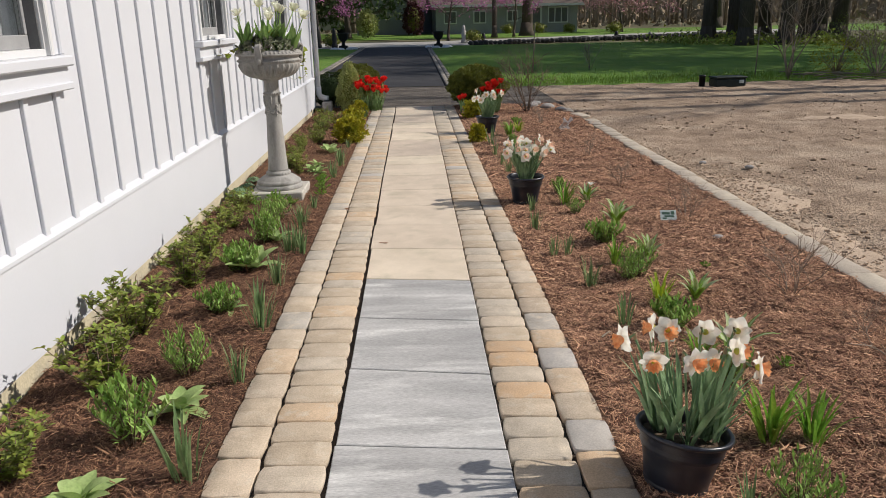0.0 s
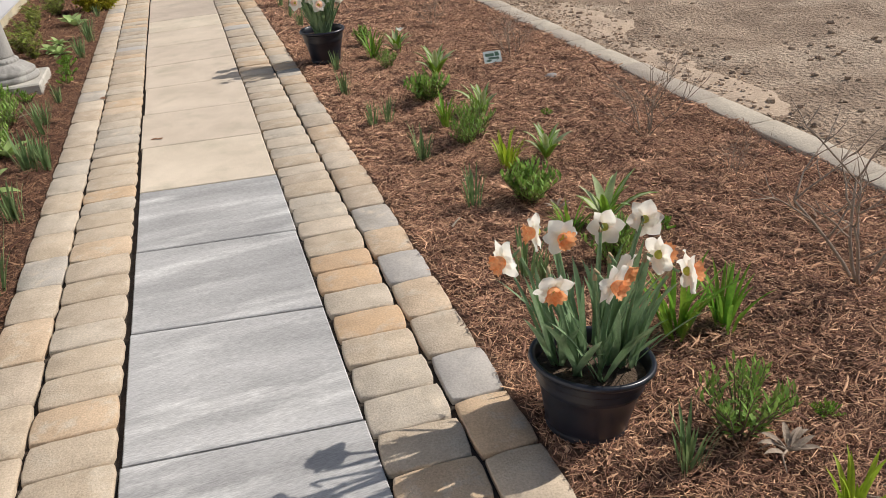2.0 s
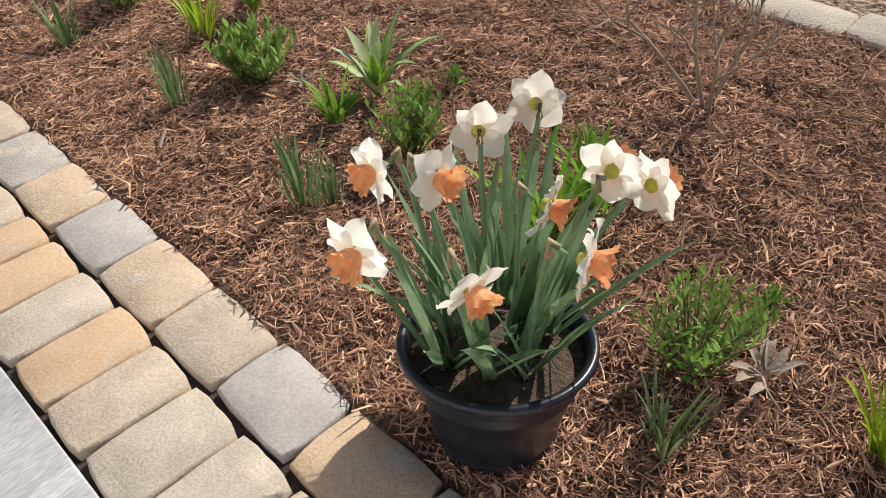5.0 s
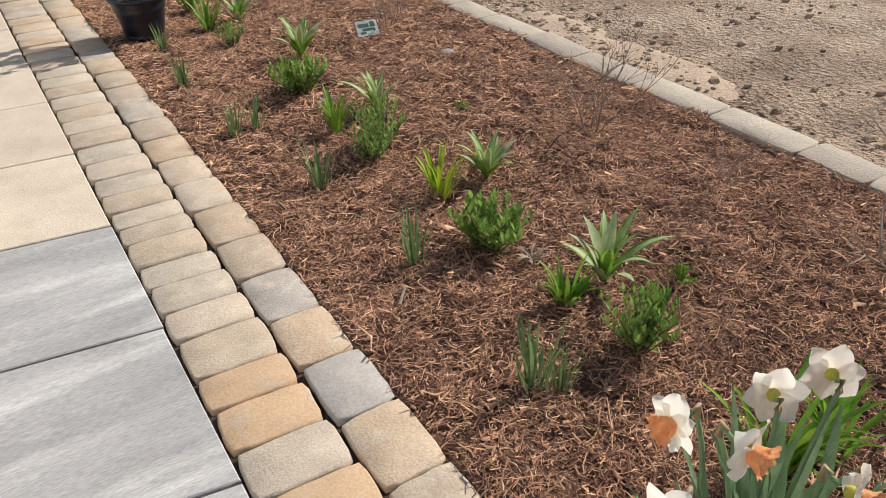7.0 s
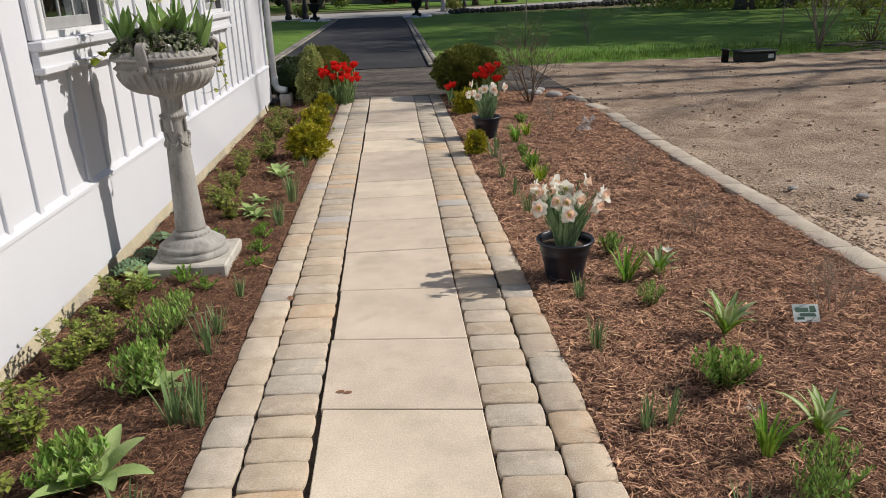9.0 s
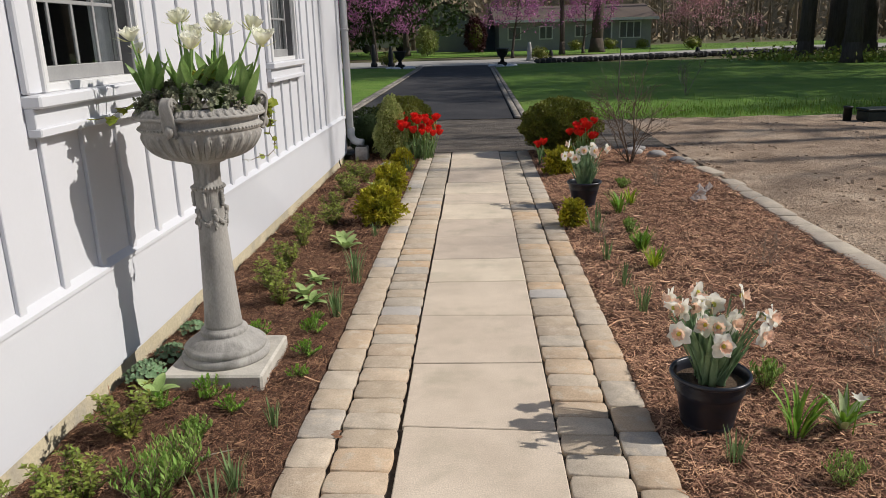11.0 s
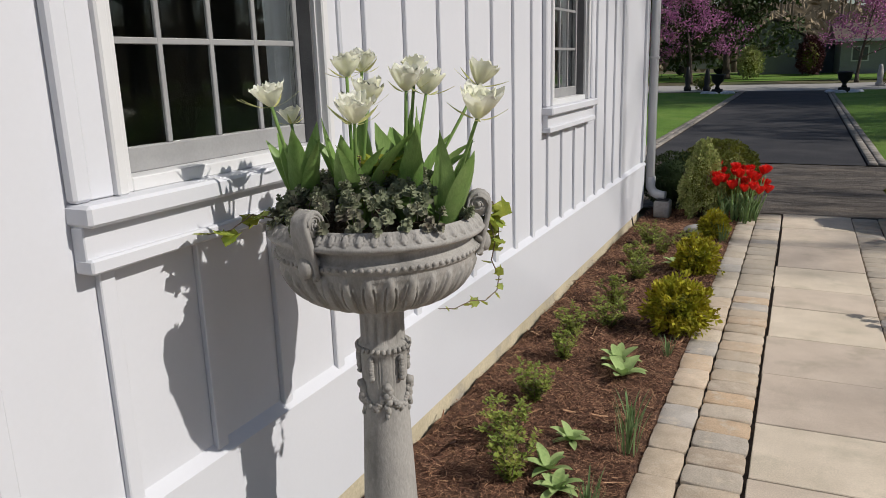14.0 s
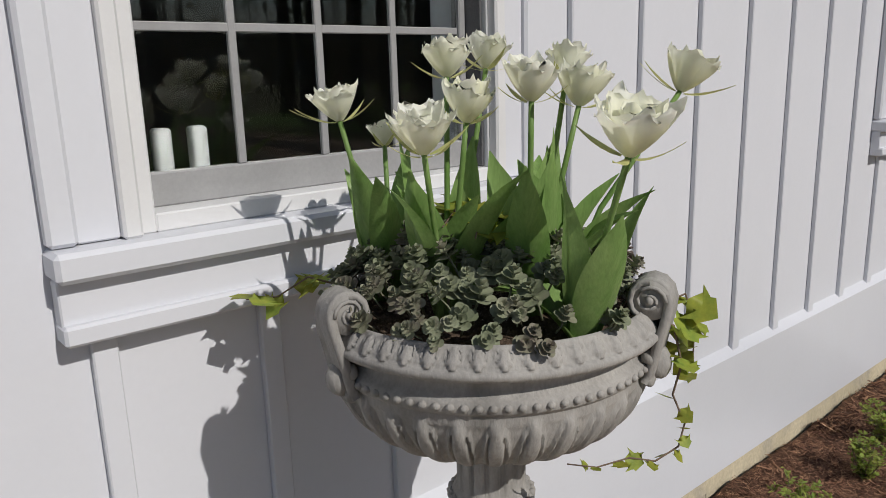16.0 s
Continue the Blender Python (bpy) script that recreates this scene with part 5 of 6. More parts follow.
def heuchera(r):
    t = thing("lobed_leaf_plant", "mound of rounded blue-green lobed leaves by the wall", "plant", group="lobed leaf mounds")
    st, lf = Shape(), Shape()
    for k in range(34):
        a, q = 2.4 * k, math.sqrt((k + 0.5) / 34)
        p = Vector((0.11 * q * math.cos(a), 0.11 * q * math.sin(a), 0.105 * (1 - 0.6 * q * q) + r.uniform(-0.01, 0.01)))
        st.tube([(0, 0, -0.01), p * 0.6 + Vector((0, 0, 0.02)), p], 0.0018, 0.0012, 4)
        up = Vector((math.cos(a) * q * 0.7, math.sin(a) * q * 0.7, 1)).normalized()
        n, sz = 14, r.uniform(0.016, 0.028)
        ring = [p + tilt((sz * (1 + 0.14 * math.cos(6.283 * i / n * 5)) * math.cos(6.283 * i / n), sz * (1 + 0.14 * math.cos(6.283 * i / n * 5)) * math.sin(6.283 * i / n), 0.009 * math.cos(6.283 * i / n * 5)), up) for i in range(n)]
        lf.add(ring + [p - up * 0.006], [(i, (i + 1) % n, n) for i in range(n)])
    part("stalk_mass", st, "twig", t)
    part("foliage", lf, "heuch", t)
    return t


def bare_shrub(r, h, spread, stems, thick=0.004, name="bare_shrub", label="leafless twiggy shrub in mulch", material="twig"):
    t = thing(name, label, "shrub", group="leafless shrubs")

    def grow(s, p, d, ln, th, depth):
        pts = [p]
        for _ in range(4):
            d = (d + Vector((r.gauss(0, 0.16), r.gauss(0, 0.16), r.gauss(0.04, 0.08)))).normalized()
            pts.append(pts[-1] + d * ln / 4)
        s.tube(pts, th, th * 0.55, 5)
        if depth:
            for k in (2, 3, 4, 4):
                b = Vector((r.gauss(0, 0.8), r.gauss(0, 0.8), r.gauss(0.2, 0.4)))
                grow(s, pts[k], (d + b).normalized(), ln * r.uniform(0.4, 0.7), th * 0.55, depth - 1)

    s = Shape()
    for _ in range(stems):
        a = r.uniform(0, 6.283)
        q = r.uniform(0.2, 1.0)
        grow(s, Vector((0.02 * math.cos(a), 0.02 * math.sin(a), -0.02)), Vector((math.cos(a) * q * spread / h, math.sin(a) * q * spread / h, 1)).normalized(), h * 0.62 * r.uniform(0.7, 1.1), thick, 2)
    part("branching", s, material, t)
    return t


def plant_row(kinds, places, r, lo=0.85, hi=1.15):
    """kinds: ready plants; the first stand in the first places, the rest are copies."""
    for i, (x, y, *k) in enumerate(places):
        sc = (k[0] if k else 1.0) * r.uniform(lo, hi)
        x, y = (x, y + 0.025 + (y - 3) * 0.014) if x > 0 else (x + 0.03, y - 0.03 - 0.004 * y)
        sc *= 1.05 if x > 0 else 1.05 if y < 6.3 else 0.96
        m = Matrix.LocRotScale(Vector((x, y, 0.0)), Euler((0, 0, r.uniform(0, 6.28))), Vector((sc, sc, sc)))
        if i < len(kinds):
            kinds[i].matrix_basis = m
        else:
            copy_thing(kinds[i % len(kinds)], m).scale = (sc, sc, sc)


plant_row([bulb_clump(rng) for _ in range(4)], [(-0.87, 6.27), (-0.79, 6.25, 0.9), (-0.87, 6.84, 1.1), (-0.86, 7.50, 0.8), (-0.85, 8.88, 0.9), (-0.82, 8.74), (-0.83, 9.55), (-0.81, 9.36, 1.1), (-0.74 - 0.08, 3.69, 1.2), (-0.80, 4.41), (-0.82, 4.98, 1.25), (-0.84, 5.63, 1.1), (-0.84, 6.40), (-0.88, 7.05, 0.9), (-0.82, 10.5, 0.7), (-0.84, 12.6), (-0.80, 13.4),
                                                       (1.02, 4.77, 0.95), (0.98, 4.17, 0.95), (1.03, 4.13, 0.7), (0.99, 5.35, 0.8), (0.88, 5.90, 0.7), (0.97, 5.92, 0.75), (0.86, 6.51, 0.8), (0.93, 7.09, 0.75), (0.93, 8.60, 0.8), (0.91, 9.06, 0.8), (0.90, 9.60, 0.9), (0.94, 10.29, 1.1), (0.98, 3.25, 0.8)], rng)
plant_row([daylily(rng), daylily(rng, "lime", "lime-yellow young daylily clump in mulch", 26, 0.10, 0.19), daylily(rng)], [(1.27, 3.72, 1.25), (1.29, 5.05, 0.95), (1.25, 4.36, 0.8), (1.40, 3.68, 0.9), (1.20, 2.99, 0.9), (1.23, 5.72, 0.85), (1.22, 7.27), (1.17, 9.40, 0.9), (1.18, 9.79, 0.8), (1.25, 10.97, 1.1), (1.40, 11.3, 0.9), (1.21, 9.47, 0.7)], rng, 0.9, 1.1)
plant_row([striped(rng), striped(rng)], [(1.41, 4.39, 1.15), (1.49, 5.06, 1.0), (1.46, 5.79, 1.05), (1.46, 6.57, 1.1), (1.40, 7.28, 1.0)], rng)
plant_row([lambs_ear(rng, 8, 1.05), lambs_ear(rng, 12, 0.75)], [(-1.03, 5.92, 1.25), (-1.00, 8.95, 1.2), (-1.00, 6.52, 1.2), (-1.05, 9.35, 0.9), (-0.99, 10.12, 1.05), (-0.97, 4.15, 1.15), (-1.07, 9.08, 0.8), (-1.12, 3.56, 1.2), (-1.05, 10.3, 0.9), (-1.04, 11.83, 1.1), (-1.05, 12.4, 1.0), (-1.02, 5.25, 0.9), (-1.45, 7.75, 0.9)], rng)
plant_row([herb(rng), herb(rng, "herb", 0.19, 0.11, 32, 0.036, 0.009), herb(rng, "herb", 0.15, 0.12, 38, 0.038, 0.014)], [(-1.08, 6.50, 1.2), (-1.13, 6.95), (-1.12, 5.90, 1.1), (-1.08, 3.93, 1.25), (-1.04, 4.49, 1.05), (-1.07, 5.21, 1.05), (-1.12, 5.99), (-1.10, 7.12), (-1.14, 7.40, 0.6), (-1.08, 6.63),
                                                                                                                          (1.16, 3.30, 1.0), (1.24, 4.70, 0.95), (1.29, 4.14, 1.05), (1.31, 5.48, 1.1), (1.27, 6.14, 0.95), (1.25, 7.66, 0.8), (1.23, 5.40, 0.8), (1.19, 9.87, 0.7), (1.19, 10.25, 0.8), (1.24, 6.93, 0.55), (1.46, 12.0, 0.6)], rng)
plant_row([herb(rng, "lily", 0.075, 0.085, 20, 0.022, 0.010, "low_perennial", "low spreading bright green seedling clump")], [(-1.21, 7.76, 1.1), (-0.87, 8.20), (-0.90, 8.50, 1.0), (-1.18, 8.45), (-0.86, 7.95, 0.75), (-0.92, 8.66, 0.7), (-1.07, 7.62, 0.8), (1.59, 4.27, 0.6), (1.39, 3.27, 0.4), (1.75, 5.6, 0.4), (-1.38, 7.66, 0.9)], rng)
plant_row([shrub(rng), shrub(rng), shrub(rng, h=0.20, spread=0.12, density=1.2)], [(x + 0.03, y, (k[0] if k else 1.0) * (1.10 if y < 6.3 else 0.90 if y < 8.7 else 0.95)) for x, y, *k in [(-1.46, 7.42, 1.25), (-1.48, 6.78, 1.2), (-1.38, 4.36, 1.25), (-1.45, 3.72), (-1.45, 4.94, 1.2), (-1.38, 5.65, 1.2), (-1.42, 6.18, 1.0), (-1.42, 6.95), (-1.22, 8.97, 1.1), (-1.36, 9.70, 1.0), (-1.35, 9.25, 1.0), (-1.37, 10.25, 1.1), (-1.42, 10.62), (-1.26, 10.85, 1.0), (-1.32, 11.3, 1.1), (-1.30, 11.95, 1.0), (-1.4, 12.4, 1.1), (-1.25, 12.8, 1.0), (-1.42, 13.1), (-1.1, 13.2, 0.9)]], rng)
plant_row([heuchera(rng), heuchera(rng)], [(-1.56, 7.92, 0.85), (-1.54, 8.16, 0.85), (-1.55, 8.50, 0.80)], rng)
GOLDEN = ((-0.80, 10.86, 0.19, 0.15), (-0.86, 12.2, 0.16, 0.13), (0.79, 10.66, 0.10, 0.10), (0.94, 13.0, 0.17, 0.13), (-0.86, 13.45, 0.13, 0.11))
plant_row([bare_shrub(rng, 0.58, 0.42, 4, 0.0065, material="graytwig")], [(1.93, 3.70, 1.0)], rng, 1, 1)
plant_row([bare_shrub(rng, 0.34, 0.24, 9, 0.0024, material="graytwig"), bare_shrub(rng, 0.30, 0.22, 11, 0.0022, material="graytwig")], [(2.05, 5.15, 1.25), (1.89, 7.96, 0.9), (1.90, 9.38, 0.85), (1.83, 12.1, 1.0), (2.05, 6.75, 1.0), (0.95, 10.1, 0.6), (2.1, 4.55, 0.6)], rng)
plant_row([bare_shrub(rng, 1.0, 0.6, 13, 0.007)], [(1.85, 13.55, 1.0)], rng, 1, 1)

# white bloom and spike in the bed
wf = thing("white_flower", "single small white bloom on a short stem", "flower", (1.42, 7.33, 0))
part("stem", Shape().tube([(0, 0, 0), (0.005, 0, 0.08), (0.01, 0.0, 0.15)], 0.003, 0.002, 5), "lily", wf)
s = Shape()
for i in range(6):
    s.leaf((0.01, 0, 0.15), (math.cos(i * 1.05), math.sin(i * 1.05), 0.8), (0, 0, 1), 0.045, 0.022)
part("corolla", s, "petal", wf)


def leaf_ball(name, label, category, at, rx, ry, rz, material, count, size, r, taper=0.0, lumps=0.06, core_=True):
    """A clipped bush: limbs inside, thousands of small leaves in an uneven shell."""
    t = thing(name, label, category, at)
    st, lf = Shape(), Shape()
    for _ in range(26):
        a, b = r.uniform(0, 6.283), r.uniform(0.2, 1.3)
        d = Vector((math.cos(a) * math.sin(b) * rx, math.sin(a) * math.sin(b) * ry, rz * (0.9 + 0.6 * math.cos(b))))
        st.tube([(0, 0, -0.02), d * 0.5 + Vector((0, 0, 0.03)), d * 0.95], 0.009, 0.003, 5)
    seed = r.uniform(0, 50)
    for _ in range(count):
        z = r.uniform(-0.9, 1)
        a = r.uniform(0, 6.283)
        q = math.sqrt(max(0, 1 - z * z))
        n = Vector((q * math.cos(a), q * math.sin(a), z))
        k = 1 + lumps * 2.2 * noise.noise(n * 3.2 + Vector((seed, 0, 0))) + lumps * noise.noise(n * 8 + Vector((0, seed, 0)))
        k *= 1 - 0.22 * r.random() ** 2.5 + 0.02
        tp = 1 - taper * (z + 1) / 2
        p = Vector((n.x * rx * k * tp, n.y * ry * k * tp, rz + n.z * rz * k))
        if p.z < 0.0:
            continue
        d = (n + Vector((r.gauss(0, 0.6), r.gauss(0, 0.6), r.gauss(0.25, 0.5)))).normalized()
        lf.leaf(p, d, Vector((r.gauss(0, 1), r.gauss(0, 1), r.gauss(0, 1))), size * r.uniform(0.6, 1.3), size * 0.55 * r.uniform(0.7, 1.2), 0.1)
    part("branching", st, "twig", t)
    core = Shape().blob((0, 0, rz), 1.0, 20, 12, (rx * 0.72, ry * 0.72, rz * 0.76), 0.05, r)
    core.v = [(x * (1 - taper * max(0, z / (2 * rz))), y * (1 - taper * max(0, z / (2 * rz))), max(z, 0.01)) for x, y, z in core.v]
    # Solid core; tapered bushes get dark green here to stand in for inner shade.
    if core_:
        part("inner_foliage", core, "box" if taper else material, t, "solid core of inner growth, coloured darker in tapered bushes for shade")
    part("foliage", lf, material, t)
    return t


rng = random.Random(13)
leaf_ball("boxwood_bush", "round olive-green clipped boxwood beside the path end", "bush", (1.11, 14.50, 0), 0.47, 0.43, 0.335, "box", 24000, 0.033, rng, 0.0, 0.09)
leaf_ball("boxwood_bush", "round olive-green clipped boxwood by the house corner", "bush", (-0.98, 15.05, 0), 0.42, 0.40, 0.36, "box", 14000, 0.027, rng)
leaf_ball("dark_bush", "dark green rounded bush at the house corner", "bush", (-1.42, 14.85, 0), 0.34, 0.34, 0.30, "pine", 6000, 0.026, rng)
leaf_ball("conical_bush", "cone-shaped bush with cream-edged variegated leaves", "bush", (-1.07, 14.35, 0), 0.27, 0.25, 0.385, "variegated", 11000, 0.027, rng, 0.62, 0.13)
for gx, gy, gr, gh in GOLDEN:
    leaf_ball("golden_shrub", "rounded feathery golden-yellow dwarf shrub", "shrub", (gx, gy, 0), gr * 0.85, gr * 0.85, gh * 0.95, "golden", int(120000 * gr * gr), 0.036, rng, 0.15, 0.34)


def red_tulips(cx, cy, n, r, hgt, spread):
    for i in range(n):
        a, q = r.uniform(0, 6.283), math.sqrt(r.random())
        x, y = spread * 0.6 * q * math.cos(a), spread * 0.6 * q * math.sin(a)
        h = hgt * r.uniform(0.6, 1.08)
        t = thing("red_tulip", "bright red tulip with grey-green leaves", "tulip", (cx + x, cy + y, 0), group="red tulips")
        top = Vector((0.5 * x, 0.5 * y, h))
        part("stem", Shape().tube([(0, 0, -0.01), top * 0.5, top], 0.005, 0.004, 5), "tulipleaf", t)
        f, g = [], []
        tulip_flower(f, g, top, (0.3 * x, 0.3 * y, 0.5), 0.062, r, 0.2)
        bloom = Shape()
        for q in f:
            bloom.add(q.v, q.f)
        part("bloom", bloom, "red", t, "red bloom")
        l = Shape()
        for k in range(3):
            l.blade((0, 0, 0), a + 2.1 * k, r.uniform(0.2, 0.3), 0.035, 0.2, 0.6, 5, 0.4, BROAD)
        part("foliage", l, "bulb", t)


red_tulips(-0.73, 14.33, 30, rng, 0.46, 0.33)
red_tulips(1.33, 13.75, 16, rng, 0.42, 0.25)
red_tulips(0.82, 13.7, 2, rng, 0.26, 0.1)


def plant_tag(at, w, h, lean, rz):
    t = thing("plant_tag", "white glossy plant tag with dark printed picture stuck in mulch", "plant tag", at, group="plant tags", rz=rz)
    c, d = math.cos(lean), math.sin(lean)

    def q(x, z, o=0.0):
        return (x, z * d - o * c, 0.012 + z * c + o * d)

    part("card", Shape().add([q(-w, 0), q(w, 0), q(w, h), q(-w, h), q(-w, 0, -0.002), q(w, 0, -0.002), q(w, h, -0.002), q(-w, h, -0.002)], [(0, 1, 2, 3), (7, 6, 5, 4), (0, 4, 5, 1), (1, 5, 6, 2), (2, 6, 7, 3), (3, 7, 4, 0)]), "card", t, "", False)
    s = Shape()
    for x0, x1, z0, z1 in ((-0.8, 0.2, 0.55, 0.8), (-0.5, 0.75, 0.3, 0.48), (0.3, 0.8, 0.55, 0.9), (-0.75, -0.2, 0.12, 0.26)):
        s.add([q(w * x0, h * z0, 0.001), q(w * x1, h * z0, 0.001), q(w * x1 * 0.9, h * z1, 0.001), q(w * x0, h * z1, 0.001)], [(0, 1, 2, 3)])
    part("print", s, "ink", t, "dark green print", False)
    part("stake", Shape().box(-0.006, 0.006, -0.001, 0.001, -0.03, 0.02), "card", t, "", False)


plant_tag((1.87, 6.70, 0.0), 0.058, 0.085, 0.75, -8)
sl = thing("plastic_sleeve", "crumpled clear plastic tag sleeve lying on mulch", "plastic sleeve", (2.05, 11.5, 0.0), rz=30)
s = Shape()
n = 9
s.add([(0.16 * (i / n - 0.5) + rng.uniform(-0.012, 0.012), 0.05 * math.sin(6 * j / n) + rng.uniform(-0.02, 0.02), 0.004 + 0.17 * j / n * (0.8 + 0.2 * math.sin(i)) + rng.uniform(-0.008, 0.008)) for j in range(n + 1) for i in range(n + 1)],
      [(j * (n + 1) + i, j * (n + 1) + i + 1, (j + 1) * (n + 1) + i + 1, (j + 1) * (n + 1) + i) for j in range(n) for i in range(n)])
part("film", s, "film", sl, "", False)

# sticks, chips and stones lying about
for x, y, ln, a, w, mt, lab in ((0.90, 4.68, 0.085, 0.85, 0.005, "palebark", "pale split wood chip"), (2.12, 4.17, 0.10, 1.1, 0.006, "palebark", "pale split wood chip"), (1.38, 2.98, 0.28, 2.55, 0.006, "palebark", "pale bare stick lying on mulch"), (1.78, 2.85, 0.12, 0.4, 0.005, "palebark", "pale curled bark strip"), (1.35, 3.0, 0.14, 1.9, 0.004, "palebark", "pale dry stick"),
                               (1.10, 5.05, 0.08, 0.2, 0.004, "palebark", "pale wood chip"), (-0.98, 7.2, 0.12, 0.5, 0.004, "palebark", "thin dry stick")):
    t = thing("stick", lab + " on the mulch", "stick", (x, y, 0.014))
    c, d = math.cos(a) * ln / 2, math.sin(a) * ln / 2
    part("wood", Shape().tube([(-c, -d, 0), (-0.3 * c, -0.35 * d, 0.004), (0.4 * c, 0.35 * d, 0.003), (c, d, 0.0)], w, w * 0.5, 5), mt, t, "", False)
def dead_clump(at, r, k):
    """Dry grey remains of last year's plant: splayed stalks and curled leaves."""
    t = thing("dead_plant", "dry grey remains of a cut-back plant on mulch", "dead plant", at, group="dead plants")
    st, lf = Shape(), Shape()
    for i in range(9):
        a = r.uniform(0, 6.28)
        l = k * r.uniform(0.03, 0.075)
        st.tube([(0, 0, 0), (0.5 * l * math.cos(a), 0.5 * l * math.sin(a), 0.012 * k), (l * math.cos(a + 0.3), l * math.sin(a + 0.3), r.uniform(0.0, 0.02))], 0.0028 * k, 0.0012 * k, 5)
        lf.blade((0.3 * l * math.cos(a), 0.3 * l * math.sin(a), 0.006), a + r.uniform(-0.8, 0.8), 0.05 * k, 0.014 * k, 1.0, r.uniform(0.5, 1.4), 5, 0.6, BROAD, r.uniform(-1, 1))
    part("stalk_mass", st, "graytwig", t)
    part("foliage", lf, "graytwig", t, "curled dry leaves")


for x, y, k in ((1.214, 3.229, 1.2), (1.30, 4.62, 0.9), (1.30, 6.02, 0.8), (-1.18, 4.05, 0.8)):
    dead_clump((x, y, 0.012), rng, k)
for x, y, r_ in ((2.06, 6.25, 0.03), (-1.02, 13.63, 0.09), (1.99, 14.3, 0.10), (2.25, 14.1, 0.09), (2.12, 14.6, 0.08), (2.4, 13.7, 0.07), (3.3, 8.6, 0.035), (2.95, 8.9, 0.03)):
    t = part("stone", Shape().blob((0, 0, 0), r_, 10, 7, (1.35, 0.9, 0.6), 0.10, rng), "rock", None, "")
    t.location = (x, y, r_ * 0.25)
    tagged(t, "weathered grey stone lying in the bed", "stone")
for x, y in ((-0.235, 6.36), (-0.205, 6.35), (-0.56, 7.36), (-0.545, 7.34), (-0.555, 7.38)):
    t = part("leaf_litter", Shape().add([(0.015 * math.cos(i) * (1 + 0.3 * math.sin(2.3 * i)), 0.012 * math.sin(i), 0.0025) for i in [k * 0.57 for k in range(11)]], [tuple(range(11))]), "rust", None, "")
    t.location = (x, y, 0.0015)
    tagged(t, "small brown leaf stain on the slab", "stain")


# ---- yard edge ----
ub = thing("utility_box", "dark green plastic utility box with a pale label", "utility box", (6.68, 17.45, 0), rz=4)
part("body", Shape().box(-0.33, 0.33, -0.18, 0.18, -0.02, 0.15, 0.02), "utility", ub, "", False)
part("lid", Shape().box(-0.345, 0.345, -0.195, 0.195, 0.15, 0.19, 0.012), "utility", ub, "", False)
part("label_plate", Shape().box(0.17, 0.27, -0.189, -0.181, 0.05, 0.12), "card", ub, "pale label", False)
cy_ = thing("drain_pipe", "short black capped pipe beside the utility box", "pipe", (6.15, 17.5, 0))
part("pipe", Shape().lathe([(0.065, -0.02), (0.065, 0.18), (0.075, 0.182), (0.075, 0.215), (0.06, 0.22)], 20), "black", cy_)
rng = random.Random(41)
for x, y, h, lean in ((8.1, 19.3, 1.15, 0.0), (10.1, 19.4, 1.25, 0.22), (3.3, 22.5, 1.3, 0.03)):
    st = thing("garden_stake", "thin weathered wooden stake in the ground", "stake", (x, y, 0), group="stakes")
    part("pole", Shape().tube([(0, 0, -0.05), (lean * 0.5 * h, 0, h * 0.5), (lean * h, 0, h)], 0.018, 0.012, 6), "palebark", st)
for x, y, h, sp, n, th in ((8.6, 18.7, 2.5, 0.5, 8, 0.016), (10.6, 18.6, 1.5, 1.0, 14, 0.012), (12.3, 18.2, 1.3, 1.1, 16, 0.010), (14.2, 18.6, 1.5, 1.2, 16, 0.012), (5.0, 23.0, 1.1, 0.4, 6, 0.007), (16.5, 19, 1.7, 1.3, 16, 0.013)):
    b = bare_shrub(rng, h, sp, n, th, "bare_thicket", "grey leafless thicket at the yard's edge", "palebark")
    b.matrix_basis = pose(x, y, 0)
for x, y, r_ in ((10.0, 19.2, 0.5), (11.6, 19.5, 0.6), (13.0, 20.3, 0.7), (15.2, 20.0, 0.8), (16.5, 30, 0.9)):
    leaf_ball("budding_bush", "loose bush breaking into yellow-green leaf", "bush", (x, y, 0), r_, r_, r_ * 0.75, "golden" if r_ < 0.55 else "spirea", 900, 0.045, rng, 0, 0.35, False)
s = Shape()
for _ in range(260):
    x, y = rng.uniform(8.5, 20), rng.gauss(18.6, 0.35)
    a = rng.uniform(-0.5, 0.5)
    l = rng.uniform(0.2, 0.9)
    z = rng.uniform(0.0, 0.14)
    s.tube([(x, y, z), (x + l * math.cos(a), y + l * math.sin(a), z + rng.uniform(-0.02, 0.08))], 0.012, 0.005, 4)
tagged(part("brush_pile", s, "palebark", None, "low pile of dry cut brush along the dirt"), category="brush", kind="stuff")


